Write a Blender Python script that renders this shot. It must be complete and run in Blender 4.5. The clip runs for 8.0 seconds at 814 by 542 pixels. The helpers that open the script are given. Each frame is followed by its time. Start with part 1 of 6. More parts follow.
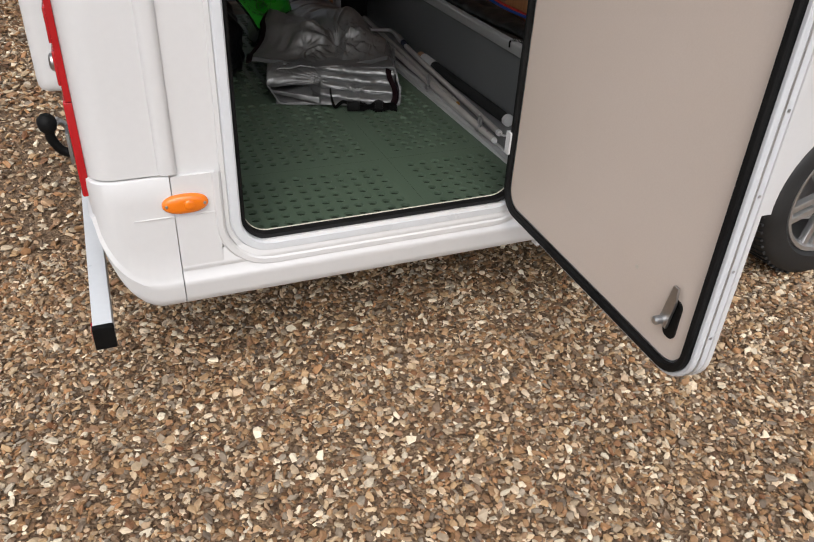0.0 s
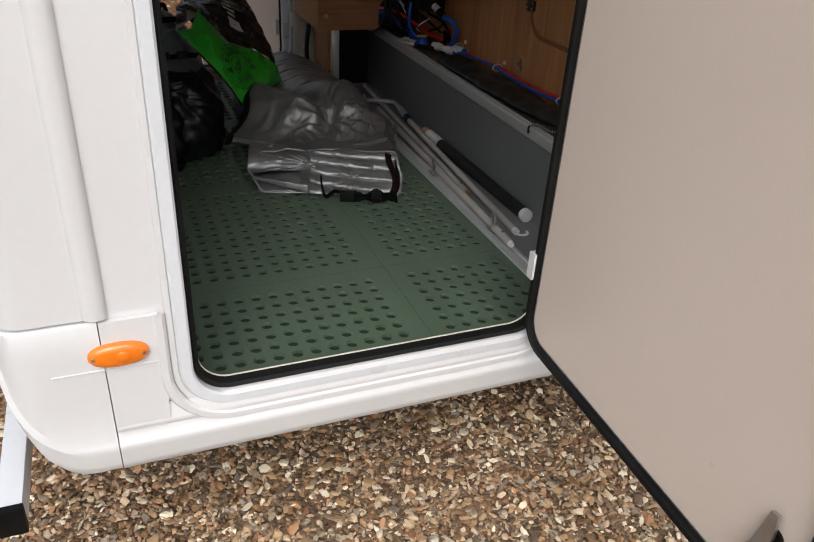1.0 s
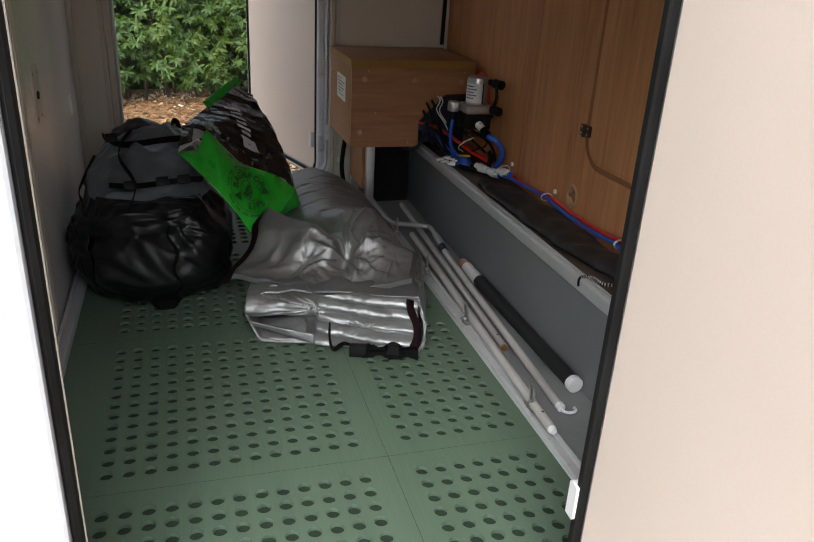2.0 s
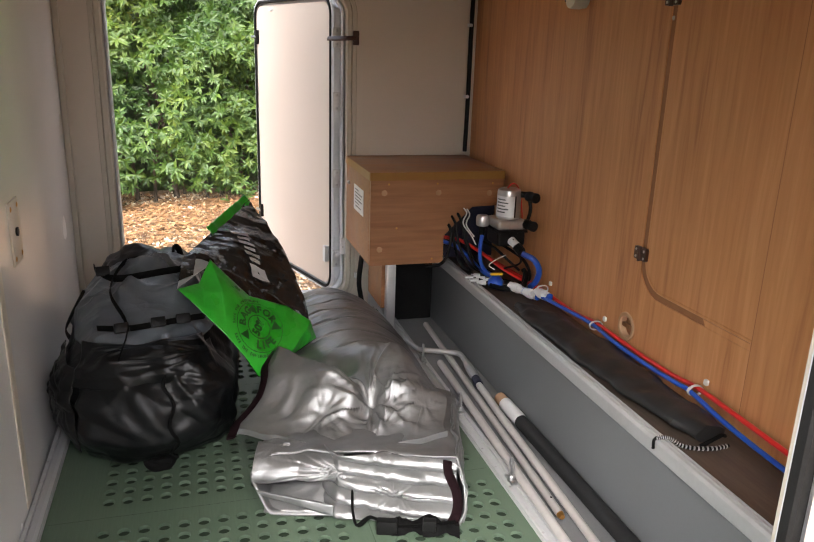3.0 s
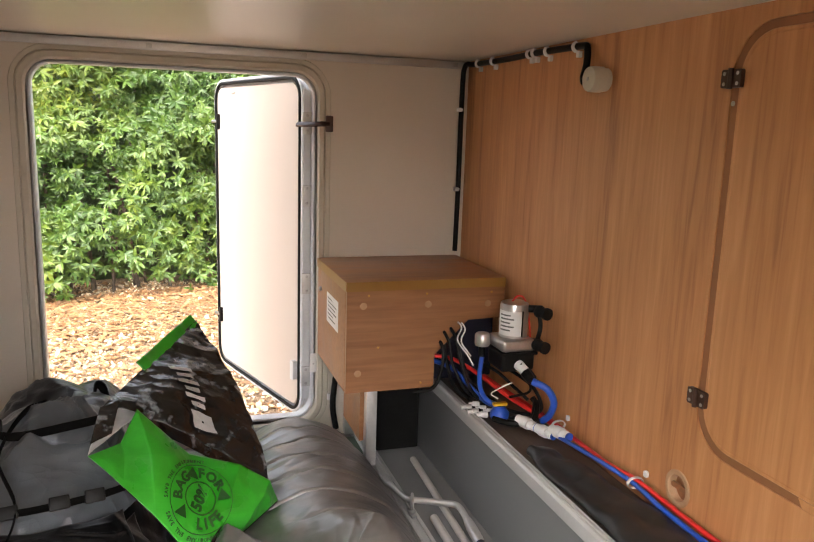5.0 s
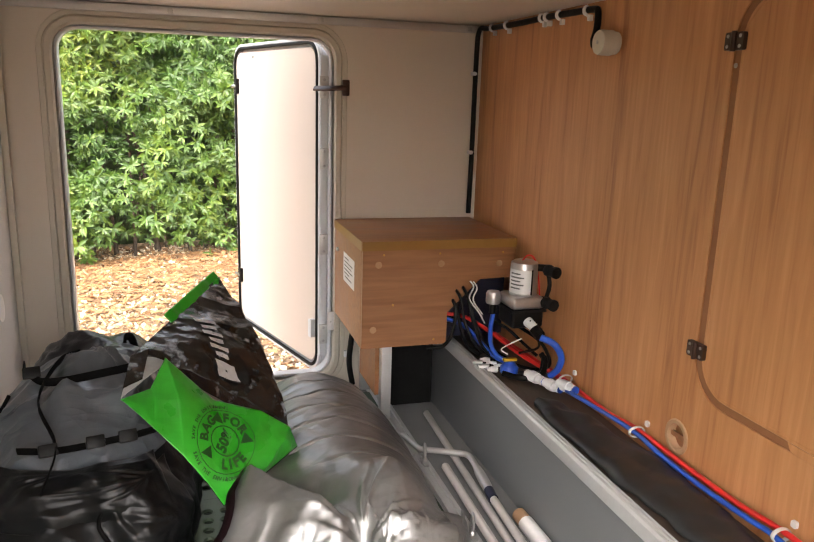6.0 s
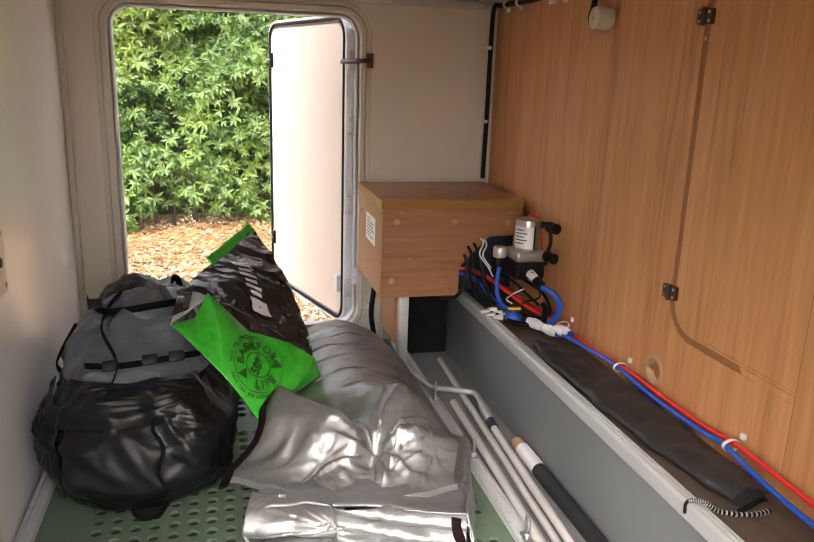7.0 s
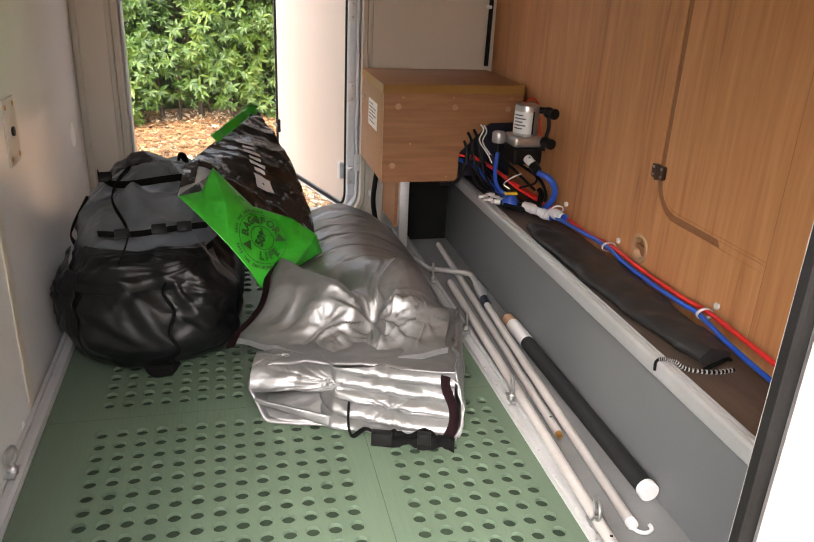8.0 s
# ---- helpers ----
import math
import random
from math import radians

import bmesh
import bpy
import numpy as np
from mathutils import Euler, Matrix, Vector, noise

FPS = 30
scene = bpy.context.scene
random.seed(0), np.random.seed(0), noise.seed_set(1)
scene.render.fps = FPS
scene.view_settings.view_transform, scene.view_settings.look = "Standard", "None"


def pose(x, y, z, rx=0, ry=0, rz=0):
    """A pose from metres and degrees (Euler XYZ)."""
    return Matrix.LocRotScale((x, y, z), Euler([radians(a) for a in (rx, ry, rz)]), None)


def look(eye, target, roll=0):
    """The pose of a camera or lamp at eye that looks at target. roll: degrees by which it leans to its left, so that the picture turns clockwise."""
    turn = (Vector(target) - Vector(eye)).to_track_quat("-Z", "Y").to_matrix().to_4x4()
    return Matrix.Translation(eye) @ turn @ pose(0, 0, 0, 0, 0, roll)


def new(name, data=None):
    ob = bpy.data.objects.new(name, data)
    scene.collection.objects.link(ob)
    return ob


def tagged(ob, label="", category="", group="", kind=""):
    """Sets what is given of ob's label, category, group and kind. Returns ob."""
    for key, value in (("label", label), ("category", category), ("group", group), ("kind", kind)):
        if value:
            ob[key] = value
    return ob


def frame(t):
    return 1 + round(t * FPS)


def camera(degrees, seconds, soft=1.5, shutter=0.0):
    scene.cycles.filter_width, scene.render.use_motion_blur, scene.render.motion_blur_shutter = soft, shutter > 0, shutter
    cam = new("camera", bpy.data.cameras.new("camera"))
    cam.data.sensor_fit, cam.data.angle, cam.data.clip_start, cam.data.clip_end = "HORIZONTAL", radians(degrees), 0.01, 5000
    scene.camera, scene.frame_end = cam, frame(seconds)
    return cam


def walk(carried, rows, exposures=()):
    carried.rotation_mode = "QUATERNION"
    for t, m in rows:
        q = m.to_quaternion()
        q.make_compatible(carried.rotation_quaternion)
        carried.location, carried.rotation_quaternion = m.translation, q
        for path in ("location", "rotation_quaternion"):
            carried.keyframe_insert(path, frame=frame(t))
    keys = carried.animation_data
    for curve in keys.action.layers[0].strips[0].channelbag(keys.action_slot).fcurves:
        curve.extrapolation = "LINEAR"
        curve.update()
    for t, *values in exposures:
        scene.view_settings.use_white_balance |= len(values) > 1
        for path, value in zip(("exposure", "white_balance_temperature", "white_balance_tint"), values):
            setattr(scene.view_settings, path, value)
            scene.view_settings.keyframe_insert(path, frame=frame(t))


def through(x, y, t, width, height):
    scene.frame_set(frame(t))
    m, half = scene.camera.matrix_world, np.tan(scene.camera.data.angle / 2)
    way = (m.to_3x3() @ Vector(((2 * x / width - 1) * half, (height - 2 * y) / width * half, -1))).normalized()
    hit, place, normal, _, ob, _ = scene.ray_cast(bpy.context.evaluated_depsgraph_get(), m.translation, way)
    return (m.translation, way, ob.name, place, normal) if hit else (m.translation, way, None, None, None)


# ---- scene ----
cam = camera(58.1, 8.0, soft=1.2)
PATH = [
    (0, (-0.072, -1.534, 1.423), (0.606, 0.0, 0.333), 3.1),
    (0.5, (0.014, -1.378, 1.422), (0.658, 0.195, 0.37), 2.5),
    (1, (0.099, -1.139, 1.419), (0.785, 0.454, 0.424), 3.6),
    (1.2, (0.137, -1.051, 1.416), (0.835, 0.563, 0.462), 3.8),
    (1.5, (0.227, -0.941, 1.417), (0.897, 0.716, 0.519), 3.1),
    (2, (0.341, -0.776, 1.426), (0.896, 0.975, 0.636), 3.3),
    (2.2, (0.357, -0.727, 1.429), (0.873, 1.057, 0.686), 3.0),
    (3.3, (0.395, -0.358, 1.47), (0.953, 1.491, 0.951), 1.4),
    (3.5, (0.431, -0.291, 1.472), (0.998, 1.565, 0.99), 1.2),
    (4, (0.475, -0.172, 1.466), (1.031, 1.709, 1.076), 1.8),
    (4.5, (0.467, -0.066, 1.476), (1.053, 1.814, 1.132), 1.5),
    (4.7, (0.467, -0.041, 1.483), (1.088, 1.828, 1.132), 1.8),
    (6, (0.452, -0.115, 1.474), (1.024, 1.746, 1.015), 1.8),
    (6.5, (0.453, -0.249, 1.472), (0.968, 1.618, 0.97), 2.1),
    (7, (0.44, -0.353, 1.457), (0.924, 1.518, 0.94), 1.9),
    (7.5, (0.44, -0.422, 1.431), (0.916, 1.432, 0.853), 2.2),
    (8, (0.445, -0.451, 1.413), (0.898, 1.343, 0.653), 2.7),
]
EXPOSURES = [(0, 0.1, 6350, 11), (1.2, 0.32, 6350, 10), (1.7, 0.78, 6200, 8), (2.2, 1.55, 6150, 8), (3.3, 2.7, 6650, 13), (4.5, 3.0, 6850, 13), (6.0, 3.02, 6850, 13), (7.3, 2.95, 6800, 13), (8.0, 2.75, 6800, 14)]
walk(cam, [(t, look(eye, target, roll)) for t, eye, target, roll in PATH], EXPOSURES)

# ---- world and sun: a bright overcast sky ----
world = bpy.data.worlds.new("sky")
scene.world = world
world.use_nodes = True
wn = world.node_tree.nodes
wl = world.node_tree.links
sky = wn.new("ShaderNodeTexSky")
sky.sky_type = "NISHITA"
sky.sun_disc = False
sky.sun_elevation = radians(48)
sky.sun_rotation = radians(200.5)
sky.air_density = 1.0
sky.dust_density = 4.0
sky.ozone_density = 1.0
soft_sky = wn.new("ShaderNodeHueSaturation")
soft_sky.inputs["Saturation"].default_value = 0.35
wl.new(sky.outputs[0], soft_sky.inputs["Color"])
wl.new(soft_sky.outputs[0], wn["Background"].inputs["Color"])
wn["Background"].inputs["Strength"].default_value = 0.15
sun_data = bpy.data.lights.new("sun", "SUN")
sun_data.energy = 1.15
sun_data.angle = radians(60)
sun_data.color = (1.0, 0.97, 0.92)
sun = new("sun", sun_data)
sun.matrix_basis = look((-1.5, -3.5, 4.3), (0, 0, 0))


# ---- materials ----
def material(name, stops, rough=0.5, metal=0.0, scale=6.0, grain=120.0, bump=0.1, stretch=(1, 1, 1), depth=0.002,
             coat=0.0, rough_var=0.15, detail=6.0, distort=0.0, fine=0.25, turn=(0, 0, 0), spec=0.5, crinkle=()):
    """A node material: colour stops over a broad pattern mixed with a fine grain, and relief from the grain."""
    m = bpy.data.materials.new(name)
    m.use_nodes = True
    n, link = m.node_tree.nodes, m.node_tree.links.new
    p = n["Principled BSDF"]
    at = n.new("ShaderNodeTexCoord")
    mp = n.new("ShaderNodeMapping")
    mp.inputs["Scale"].default_value = stretch
    mp.inputs["Rotation"].default_value = [radians(a) for a in turn]
    link(at.outputs["Object"], mp.inputs["Vector"])
    broad, small = n.new("ShaderNodeTexNoise"), n.new("ShaderNodeTexNoise")
    for node, s in ((broad, scale), (small, grain)):
        node.inputs["Scale"].default_value = s
        node.inputs["Detail"].default_value = detail
        node.inputs["Distortion"].default_value = distort
        link(mp.outputs[0], node.inputs["Vector"])
    mixer = n.new("ShaderNodeMath")
    mixer.operation = "MULTIPLY_ADD"
    mixer.inputs[1].default_value = fine
    link(small.outputs["Fac"], mixer.inputs[0])
    less = n.new("ShaderNodeMath")
    less.operation = "MULTIPLY"
    less.inputs[1].default_value = 1 - fine
    link(broad.outputs["Fac"], less.inputs[0])
    link(less.outputs[0], mixer.inputs[2])
    ramp = n.new("ShaderNodeValToRGB")
    el = ramp.color_ramp.elements
    spread = [0.32 + 0.36 * i / max(1, len(stops) - 1) for i in range(len(stops))]
    el[0].position, el[0].color = spread[0], stops[0]
    el[1].position, el[1].color = spread[-1], stops[-1]
    for s, c in zip(spread[1:-1], stops[1:-1]):
        e = el.new(s)
        e.color = c
    link(mixer.outputs[0], ramp.inputs[0])
    link(ramp.outputs[0], p.inputs["Base Color"])
    rr = n.new("ShaderNodeMapRange")
    rr.inputs["To Min"].default_value = max(0.03, rough - rough_var)
    rr.inputs["To Max"].default_value = min(1.0, rough + rough_var)
    link(broad.outputs["Fac"], rr.inputs["Value"])
    link(rr.outputs[0], p.inputs["Roughness"])
    p.inputs["Metallic"].default_value = metal
    p.inputs["Coat Weight"].default_value = coat
    p.inputs["Coat Roughness"].default_value = 0.22
    p.inputs["Specular IOR Level"].default_value = spec
    last = None
    for size, strength, high in crinkle:
        warp, add, cells, b = n.new("ShaderNodeTexNoise"), n.new("ShaderNodeVectorMath"), n.new("ShaderNodeTexVoronoi"), n.new("ShaderNodeBump")
        warp.inputs["Scale"].default_value = size * 0.4
        add.operation = "MULTIPLY_ADD"
        add.inputs[1].default_value = (1.2 / size,) * 3
        link(at.outputs["Object"], warp.inputs["Vector"])
        link(warp.outputs["Color"], add.inputs[0])
        link(at.outputs["Object"], add.inputs[2])
        slant = n.new("ShaderNodeMapping")
        slant.inputs["Rotation"].default_value = (0.3, 0.5, 0.6 + size)
        slant.inputs["Scale"].default_value = (0.65, 1.7, 1.0)
        link(add.outputs[0], slant.inputs["Vector"])
        link(slant.outputs[0], cells.inputs["Vector"])
        cells.inputs["Scale"].default_value = size
        b.inputs["Strength"].default_value, b.inputs["Distance"].default_value = strength, high
        link(cells.outputs["Distance"], b.inputs["Height"])
        if last:
            link(last.outputs[0], b.inputs["Normal"])
        last = b
        link(b.outputs[0], p.inputs["Normal"])
    if bump:
        b = n.new("ShaderNodeBump")
        b.inputs["Strength"].default_value = bump
        b.inputs["Distance"].default_value = depth
        link(small.outputs["Fac"], b.inputs["Height"])
        if last:
            link(last.outputs[0], b.inputs["Normal"])
        link(b.outputs[0], p.inputs["Normal"])
    return m


def islands(name, stops, rough=0.7, bump=0.3, through=0.0, drift=0.0):
    """Colour by piece of a joined mesh, with a fine mottling on each piece; drift leans whole patches to one end of the colours."""
    m = bpy.data.materials.new(name)
    m.use_nodes = True
    n, link = m.node_tree.nodes, m.node_tree.links.new
    p = n["Principled BSDF"]
    geo, ramp = n.new("ShaderNodeNewGeometry"), n.new("ShaderNodeValToRGB")
    if drift:
        spot, wide, lean = n.new("ShaderNodeTexCoord"), n.new("ShaderNodeTexNoise"), n.new("ShaderNodeMath")
        wide.inputs["Scale"].default_value = drift
        wide.inputs["Detail"].default_value = 3
        link(spot.outputs["Object"], wide.inputs["Vector"])
        lean.operation = "MULTIPLY_ADD"
        lean.use_clamp = True
        lean.inputs[1].default_value = 0.45
        link(geo.outputs["Random Per Island"], lean.inputs[0])
        shift = n.new("ShaderNodeMapRange")
        shift.inputs["From Min"].default_value, shift.inputs["From Max"].default_value = 0.3, 0.7
        shift.inputs["To Min"].default_value, shift.inputs["To Max"].default_value = 0.0, 0.55
        link(wide.outputs["Fac"], shift.inputs["Value"])
        link(shift.outputs[0], lean.inputs[2])
        link(lean.outputs[0], ramp.inputs[0])
    else:
        link(geo.outputs["Random Per Island"], ramp.inputs[0])
    el = ramp.color_ramp.elements
    el[0].color, el[1].color = stops[0], stops[-1]
    for i, c in enumerate(stops[1:-1], 1):
        el.new(i / (len(stops) - 1)).color = c
    at, ns = n.new("ShaderNodeTexCoord"), n.new("ShaderNodeTexNoise")
    ns.inputs["Scale"].default_value = 90
    ns.inputs["Detail"].default_value = 5
    link(at.outputs["Object"], ns.inputs["Vector"])
    hsv, rng = n.new("ShaderNodeHueSaturation"), n.new("ShaderNodeMapRange")
    rng.inputs["To Min"].default_value, rng.inputs["To Max"].default_value = 0.65, 1.35
    link(ns.outputs["Fac"], rng.inputs["Value"])
    link(rng.outputs[0], hsv.inputs["Value"])
    link(ramp.outputs[0], hsv.inputs["Color"])
    link(hsv.outputs[0], p.inputs["Base Color"])
    p.inputs["Roughness"].default_value = rough
    b = n.new("ShaderNodeBump")
    b.inputs["Strength"].default_value, b.inputs["Distance"].default_value = bump, 0.003
    link(ns.outputs["Fac"], b.inputs["Height"])
    link(b.outputs[0], p.inputs["Normal"])
    if through:
        tr, mix = n.new("ShaderNodeBsdfTranslucent"), n.new("ShaderNodeMixShader")
        link(hsv.outputs[0], tr.inputs["Color"])
        mix.inputs[0].default_value = through
        link(p.outputs[0], mix.inputs[1])
        link(tr.outputs[0], mix.inputs[2])
        link(mix.outputs[0], n["Material Output"].inputs["Surface"])
    return m


def g(v, w=0.0):
    return (v * (1 + w), v, v * (1 - w), 1)


M = {}
M["paint"] = material("white_paint", [g(0.63, 0.005), g(0.68, 0.005)], 0.42, scale=1.5, grain=60, bump=0.02, coat=0.1, rough_var=0.03)
M["alu_white"] = material("white_aluminium", [g(0.62, -0.03), g(0.70, -0.03)], 0.32, scale=3, grain=80, bump=0.05)
M["inner"] = material("beige_panel", [(0.66, 0.56, 0.48, 1), (0.71, 0.61, 0.53, 1)], 0.5, scale=2, grain=300, bump=0.06, fine=0.4)
M["lining"] = material("grey_beige_lining", [(0.60, 0.54, 0.46, 1), (0.65, 0.59, 0.51, 1)], 0.5, scale=2, grain=260, bump=0.1)
M["ceiling"] = material("stippled_ceiling", [(0.66, 0.61, 0.54, 1), (0.73, 0.67, 0.60, 1)], 0.30, rough_var=0.02, scale=3, grain=420, bump=0.4, depth=0.001, detail=2, fine=0.4)
M["rearwall"] = material("grey_white_panel", [g(0.74, 0.0), g(0.82, 0.0)], 0.20, scale=1.6, grain=500, bump=0.18, depth=0.0006, detail=2)
M["cream"] = material("cream_plastic", [(0.52, 0.48, 0.40, 1), (0.58, 0.54, 0.46, 1)], 0.4, scale=4, grain=120, bump=0.05)
M["rubber"] = material("black_rubber", [g(0.006), g(0.014)], 0.6, scale=10, grain=220, bump=0.12, spec=0.14)
M["black"] = material("black_plastic", [g(0.004), g(0.009)], 0.42, scale=12, grain=180, bump=0.1, spec=0.14)
M["galv"] = material("dull_aluminium", [g(0.50), g(0.62)], 0.42, 0.75, scale=8, grain=150, bump=0.1)
M["steel"] = material("worn_steel", [g(0.35), g(0.55)], 0.35, 0.95, scale=14, grain=150, bump=0.12)
M["mat"] = material("green_rubber", [(0.066, 0.101, 0.068, 1), (0.086, 0.126, 0.086, 1)], 0.55, scale=7, grain=160, bump=0.45, stretch=(1, 0.08, 1))
M["lino"] = material("grey_lino", [g(0.17, -0.02), g(0.22, -0.02)], 0.5, scale=8, grain=220, bump=0.12)
M["panel_grey"] = material("grey_laminate", [g(0.145, -0.04), g(0.170, -0.04)], 0.36, scale=2.5, grain=300, bump=0.06)
M["deck"] = material("dark_wood_vinyl", [(0.045, 0.032, 0.025, 1), (0.08, 0.058, 0.045, 1), (0.12, 0.09, 0.07, 1)], 0.45, scale=5, grain=30, bump=0.12, stretch=(6, 0.6, 6))
WOOD = [(0.34, 0.135, 0.050, 1), (0.48, 0.212, 0.084, 1), (0.55, 0.258, 0.108, 1), (0.62, 0.31, 0.142, 1)]
M["wood"] = material("pear_wood_upright_grain", WOOD, 0.42, scale=2.2, grain=9, bump=0.05, stretch=(9, 9, 0.55), distort=0.6, fine=0.4, rough_var=0.08)
DARKER = [(0.20, 0.085, 0.034, 1), (0.29, 0.13, 0.056, 1), (0.36, 0.17, 0.077, 1)]
M["wood_h"] = material("walnut_laminate_level_grain", DARKER, 0.42, scale=2.2, grain=9, bump=0.05, stretch=(0.7, 9, 9), distort=0.6, fine=0.4)
M["wood_edge"] = material("ochre_edge_band", [(0.25, 0.12, 0.02, 1), (0.31, 0.16, 0.035, 1)], 0.4, scale=4, grain=60)
M["silver"] = material("silver_coated_fabric", [g(0.20, -0.01), g(0.28, -0.01)], 0.44, 0.74, scale=7, grain=45, bump=0.06, depth=0.002, rough_var=0.06, crinkle=((9, 0.30, 0.014), (24, 0.34, 0.006)))
M["binding"] = material("dark_purple_tape", [(0.006, 0.002, 0.003, 1), (0.012, 0.005, 0.006, 1)], 0.85, spec=0.08, scale=20, grain=300, bump=0.3)
M["nylon"] = material("black_nylon", [g(0.004, -0.10), g(0.009, -0.10)], 0.38, scale=9, grain=600, bump=0.25, depth=0.0008, spec=0.28, crinkle=((9, 0.3, 0.018), (24, 0.2, 0.006)))
M["nylon_grey"] = material("grey_nylon", [g(0.085, -0.12), g(0.14, -0.12)], 0.38, scale=9, grain=600, bump=0.3, depth=0.0008, crinkle=((8, 0.8, 0.025), (19, 0.5, 0.009)))
M["bag_cloth"] = material("soft_black_cloth", [g(0.016, -0.03), g(0.028, -0.03)], 0.44, scale=9, grain=500, bump=0.3, depth=0.0008, spec=0.4, crinkle=((6, 0.35, 0.016), (17, 0.2, 0.005)))
M["card_black"] = material("black_card_tube", [g(0.012, -0.02), g(0.022, -0.02)], 0.62, scale=14, grain=160, bump=0.2, spec=0.25)
M["web"] = material("black_webbing", [g(0.003), g(0.006)], 0.8, spec=0.08, scale=30, grain=500, bump=0.4)
M["orange"] = material("orange_lens", [(0.80, 0.17, 0.005, 1), (0.90, 0.23, 0.01, 1)], 0.2, scale=8, grain=90, bump=0.05, coat=0.6)
M["red"] = material("red_lens", [(0.36, 0.008, 0.012, 1), (0.48, 0.012, 0.016, 1)], 0.2, scale=8, grain=60, bump=0.04, coat=0.6)
M["pipe_red"] = material("red_pipe", [(0.62, 0.02, 0.018, 1), (0.72, 0.035, 0.03, 1)], 0.35, scale=10, grain=80, bump=0.04)
M["pipe_blue"] = material("blue_pipe", [(0.012, 0.07, 0.42, 1), (0.02, 0.10, 0.52, 1)], 0.35, scale=10, grain=80, bump=0.04)
M["white_plastic"] = material("white_plastic", [g(0.68), g(0.76)], 0.35, scale=10, grain=120, bump=0.05)
M["bag_green"] = material("green_polythene", [(0.012, 0.25, 0.012, 1), (0.03, 0.40, 0.03, 1)], 0.3, scale=9, grain=50, bump=0.1, depth=0.002, coat=0.2, crinkle=((10, 0.35, 0.012), (26, 0.25, 0.005)))
M["bag_black"] = material("black_printed_polythene", [g(0.004, -0.1), g(0.009, -0.1), g(0.008, -0.1), g(0.34, -0.1)], 0.24, scale=22, grain=70, bump=0.15, depth=0.002, coat=0.3, fine=0.35, crinkle=((14, 0.7, 0.016), (34, 0.5, 0.006)))
M["bag_grey"] = material("white_print", [g(0.36), g(0.48)], 0.35, scale=20, grain=80, bump=0.2)
M["bag_dark"] = material("dark_print", [(0.004, 0.04, 0.006, 1), (0.008, 0.06, 0.01, 1)], 0.4, scale=20, grain=80, bump=0.1)
M["label"] = material("paper_label", [g(0.66), g(0.76)], 0.5, scale=12, grain=150, bump=0.03)
M["ink"] = material("grey_ink", [g(0.10), g(0.16)], 0.6, scale=12, grain=150, bump=0.0)
M["motor"] = material("satin_motor_case", [g(0.42, 0.03), g(0.52, 0.03)], 0.35, 0.85, scale=8, grain=120, bump=0.1)
M["brown"] = material("dark_brown_plastic", [(0.035, 0.014, 0.009, 1), (0.055, 0.022, 0.014, 1)], 0.4, scale=12, grain=120, bump=0.08)
M["brass"] = material("brass", [(0.42, 0.22, 0.06, 1), (0.55, 0.30, 0.09, 1)], 0.35, 0.9, scale=12, grain=120, bump=0.1)
M["raw_wood"] = material("raw_wood_plug", [(0.38, 0.22, 0.12, 1), (0.48, 0.30, 0.17, 1)], 0.7, scale=12, grain=80, bump=0.2)
M["pole_white"] = material("pale_aluminium_pole", [g(0.38, 0.05), g(0.47, 0.05)], 0.40, 0.2, scale=10, grain=90, bump=0.08)
M["blue_dark"] = material("dark_blue_board", [(0.004, 0.006, 0.020, 1), (0.006, 0.009, 0.032, 1)], 0.5, scale=8, grain=120, bump=0.1)
M["yellow"] = material("yellow_plastic", [(0.55, 0.36, 0.02, 1), (0.65, 0.45, 0.03, 1)], 0.4, scale=12, grain=120, bump=0.05)
M["tyre"] = material("tyre_rubber", [g(0.010), g(0.022)], 0.6, scale=12, grain=140, bump=0.2)
M["rim"] = material("silver_alloy", [g(0.5), g(0.62)], 0.3, 0.85, scale=6, grain=100, bump=0.05)
M["bark"] = material("brown_bark", [(0.035, 0.024, 0.016, 1), (0.09, 0.065, 0.045, 1)], 0.8, scale=14, grain=60, bump=0.5, depth=0.01)
M["groove"] = material("dark_routed_edge", [(0.24, 0.098, 0.040, 1), (0.31, 0.135, 0.058, 1)], 0.6, scale=8, grain=60)
M["rail"] = material("dull_rail_aluminium", [g(0.44, -0.01), g(0.52, -0.01)], 0.38, 0.25, scale=8, grain=120, bump=0.08)
M["matt_black"] = material("matt_black_sheet", [g(0.006), g(0.012)], 0.95, scale=8, grain=120, spec=0.1)
# the mat's own green painted darker, for shade in its holes and slits
M["mat_hole_shade"] = material("shaded_green_rubber", [(0.018, 0.028, 0.018, 1), (0.026, 0.040, 0.025, 1)], 0.8, scale=8, grain=120, spec=0.2)
M["under"] = material("dark_underbody", [g(0.02), g(0.045)], 0.8, scale=5, grain=60, bump=0.3)
M["soil"] = material("gravel_bed", [(0.05, 0.031, 0.018, 1), (0.13, 0.08, 0.045, 1), (0.25, 0.165, 0.097, 1), (0.42, 0.31, 0.20, 1)], 0.85, scale=26, grain=90, bump=0.9, depth=0.02, fine=0.5)
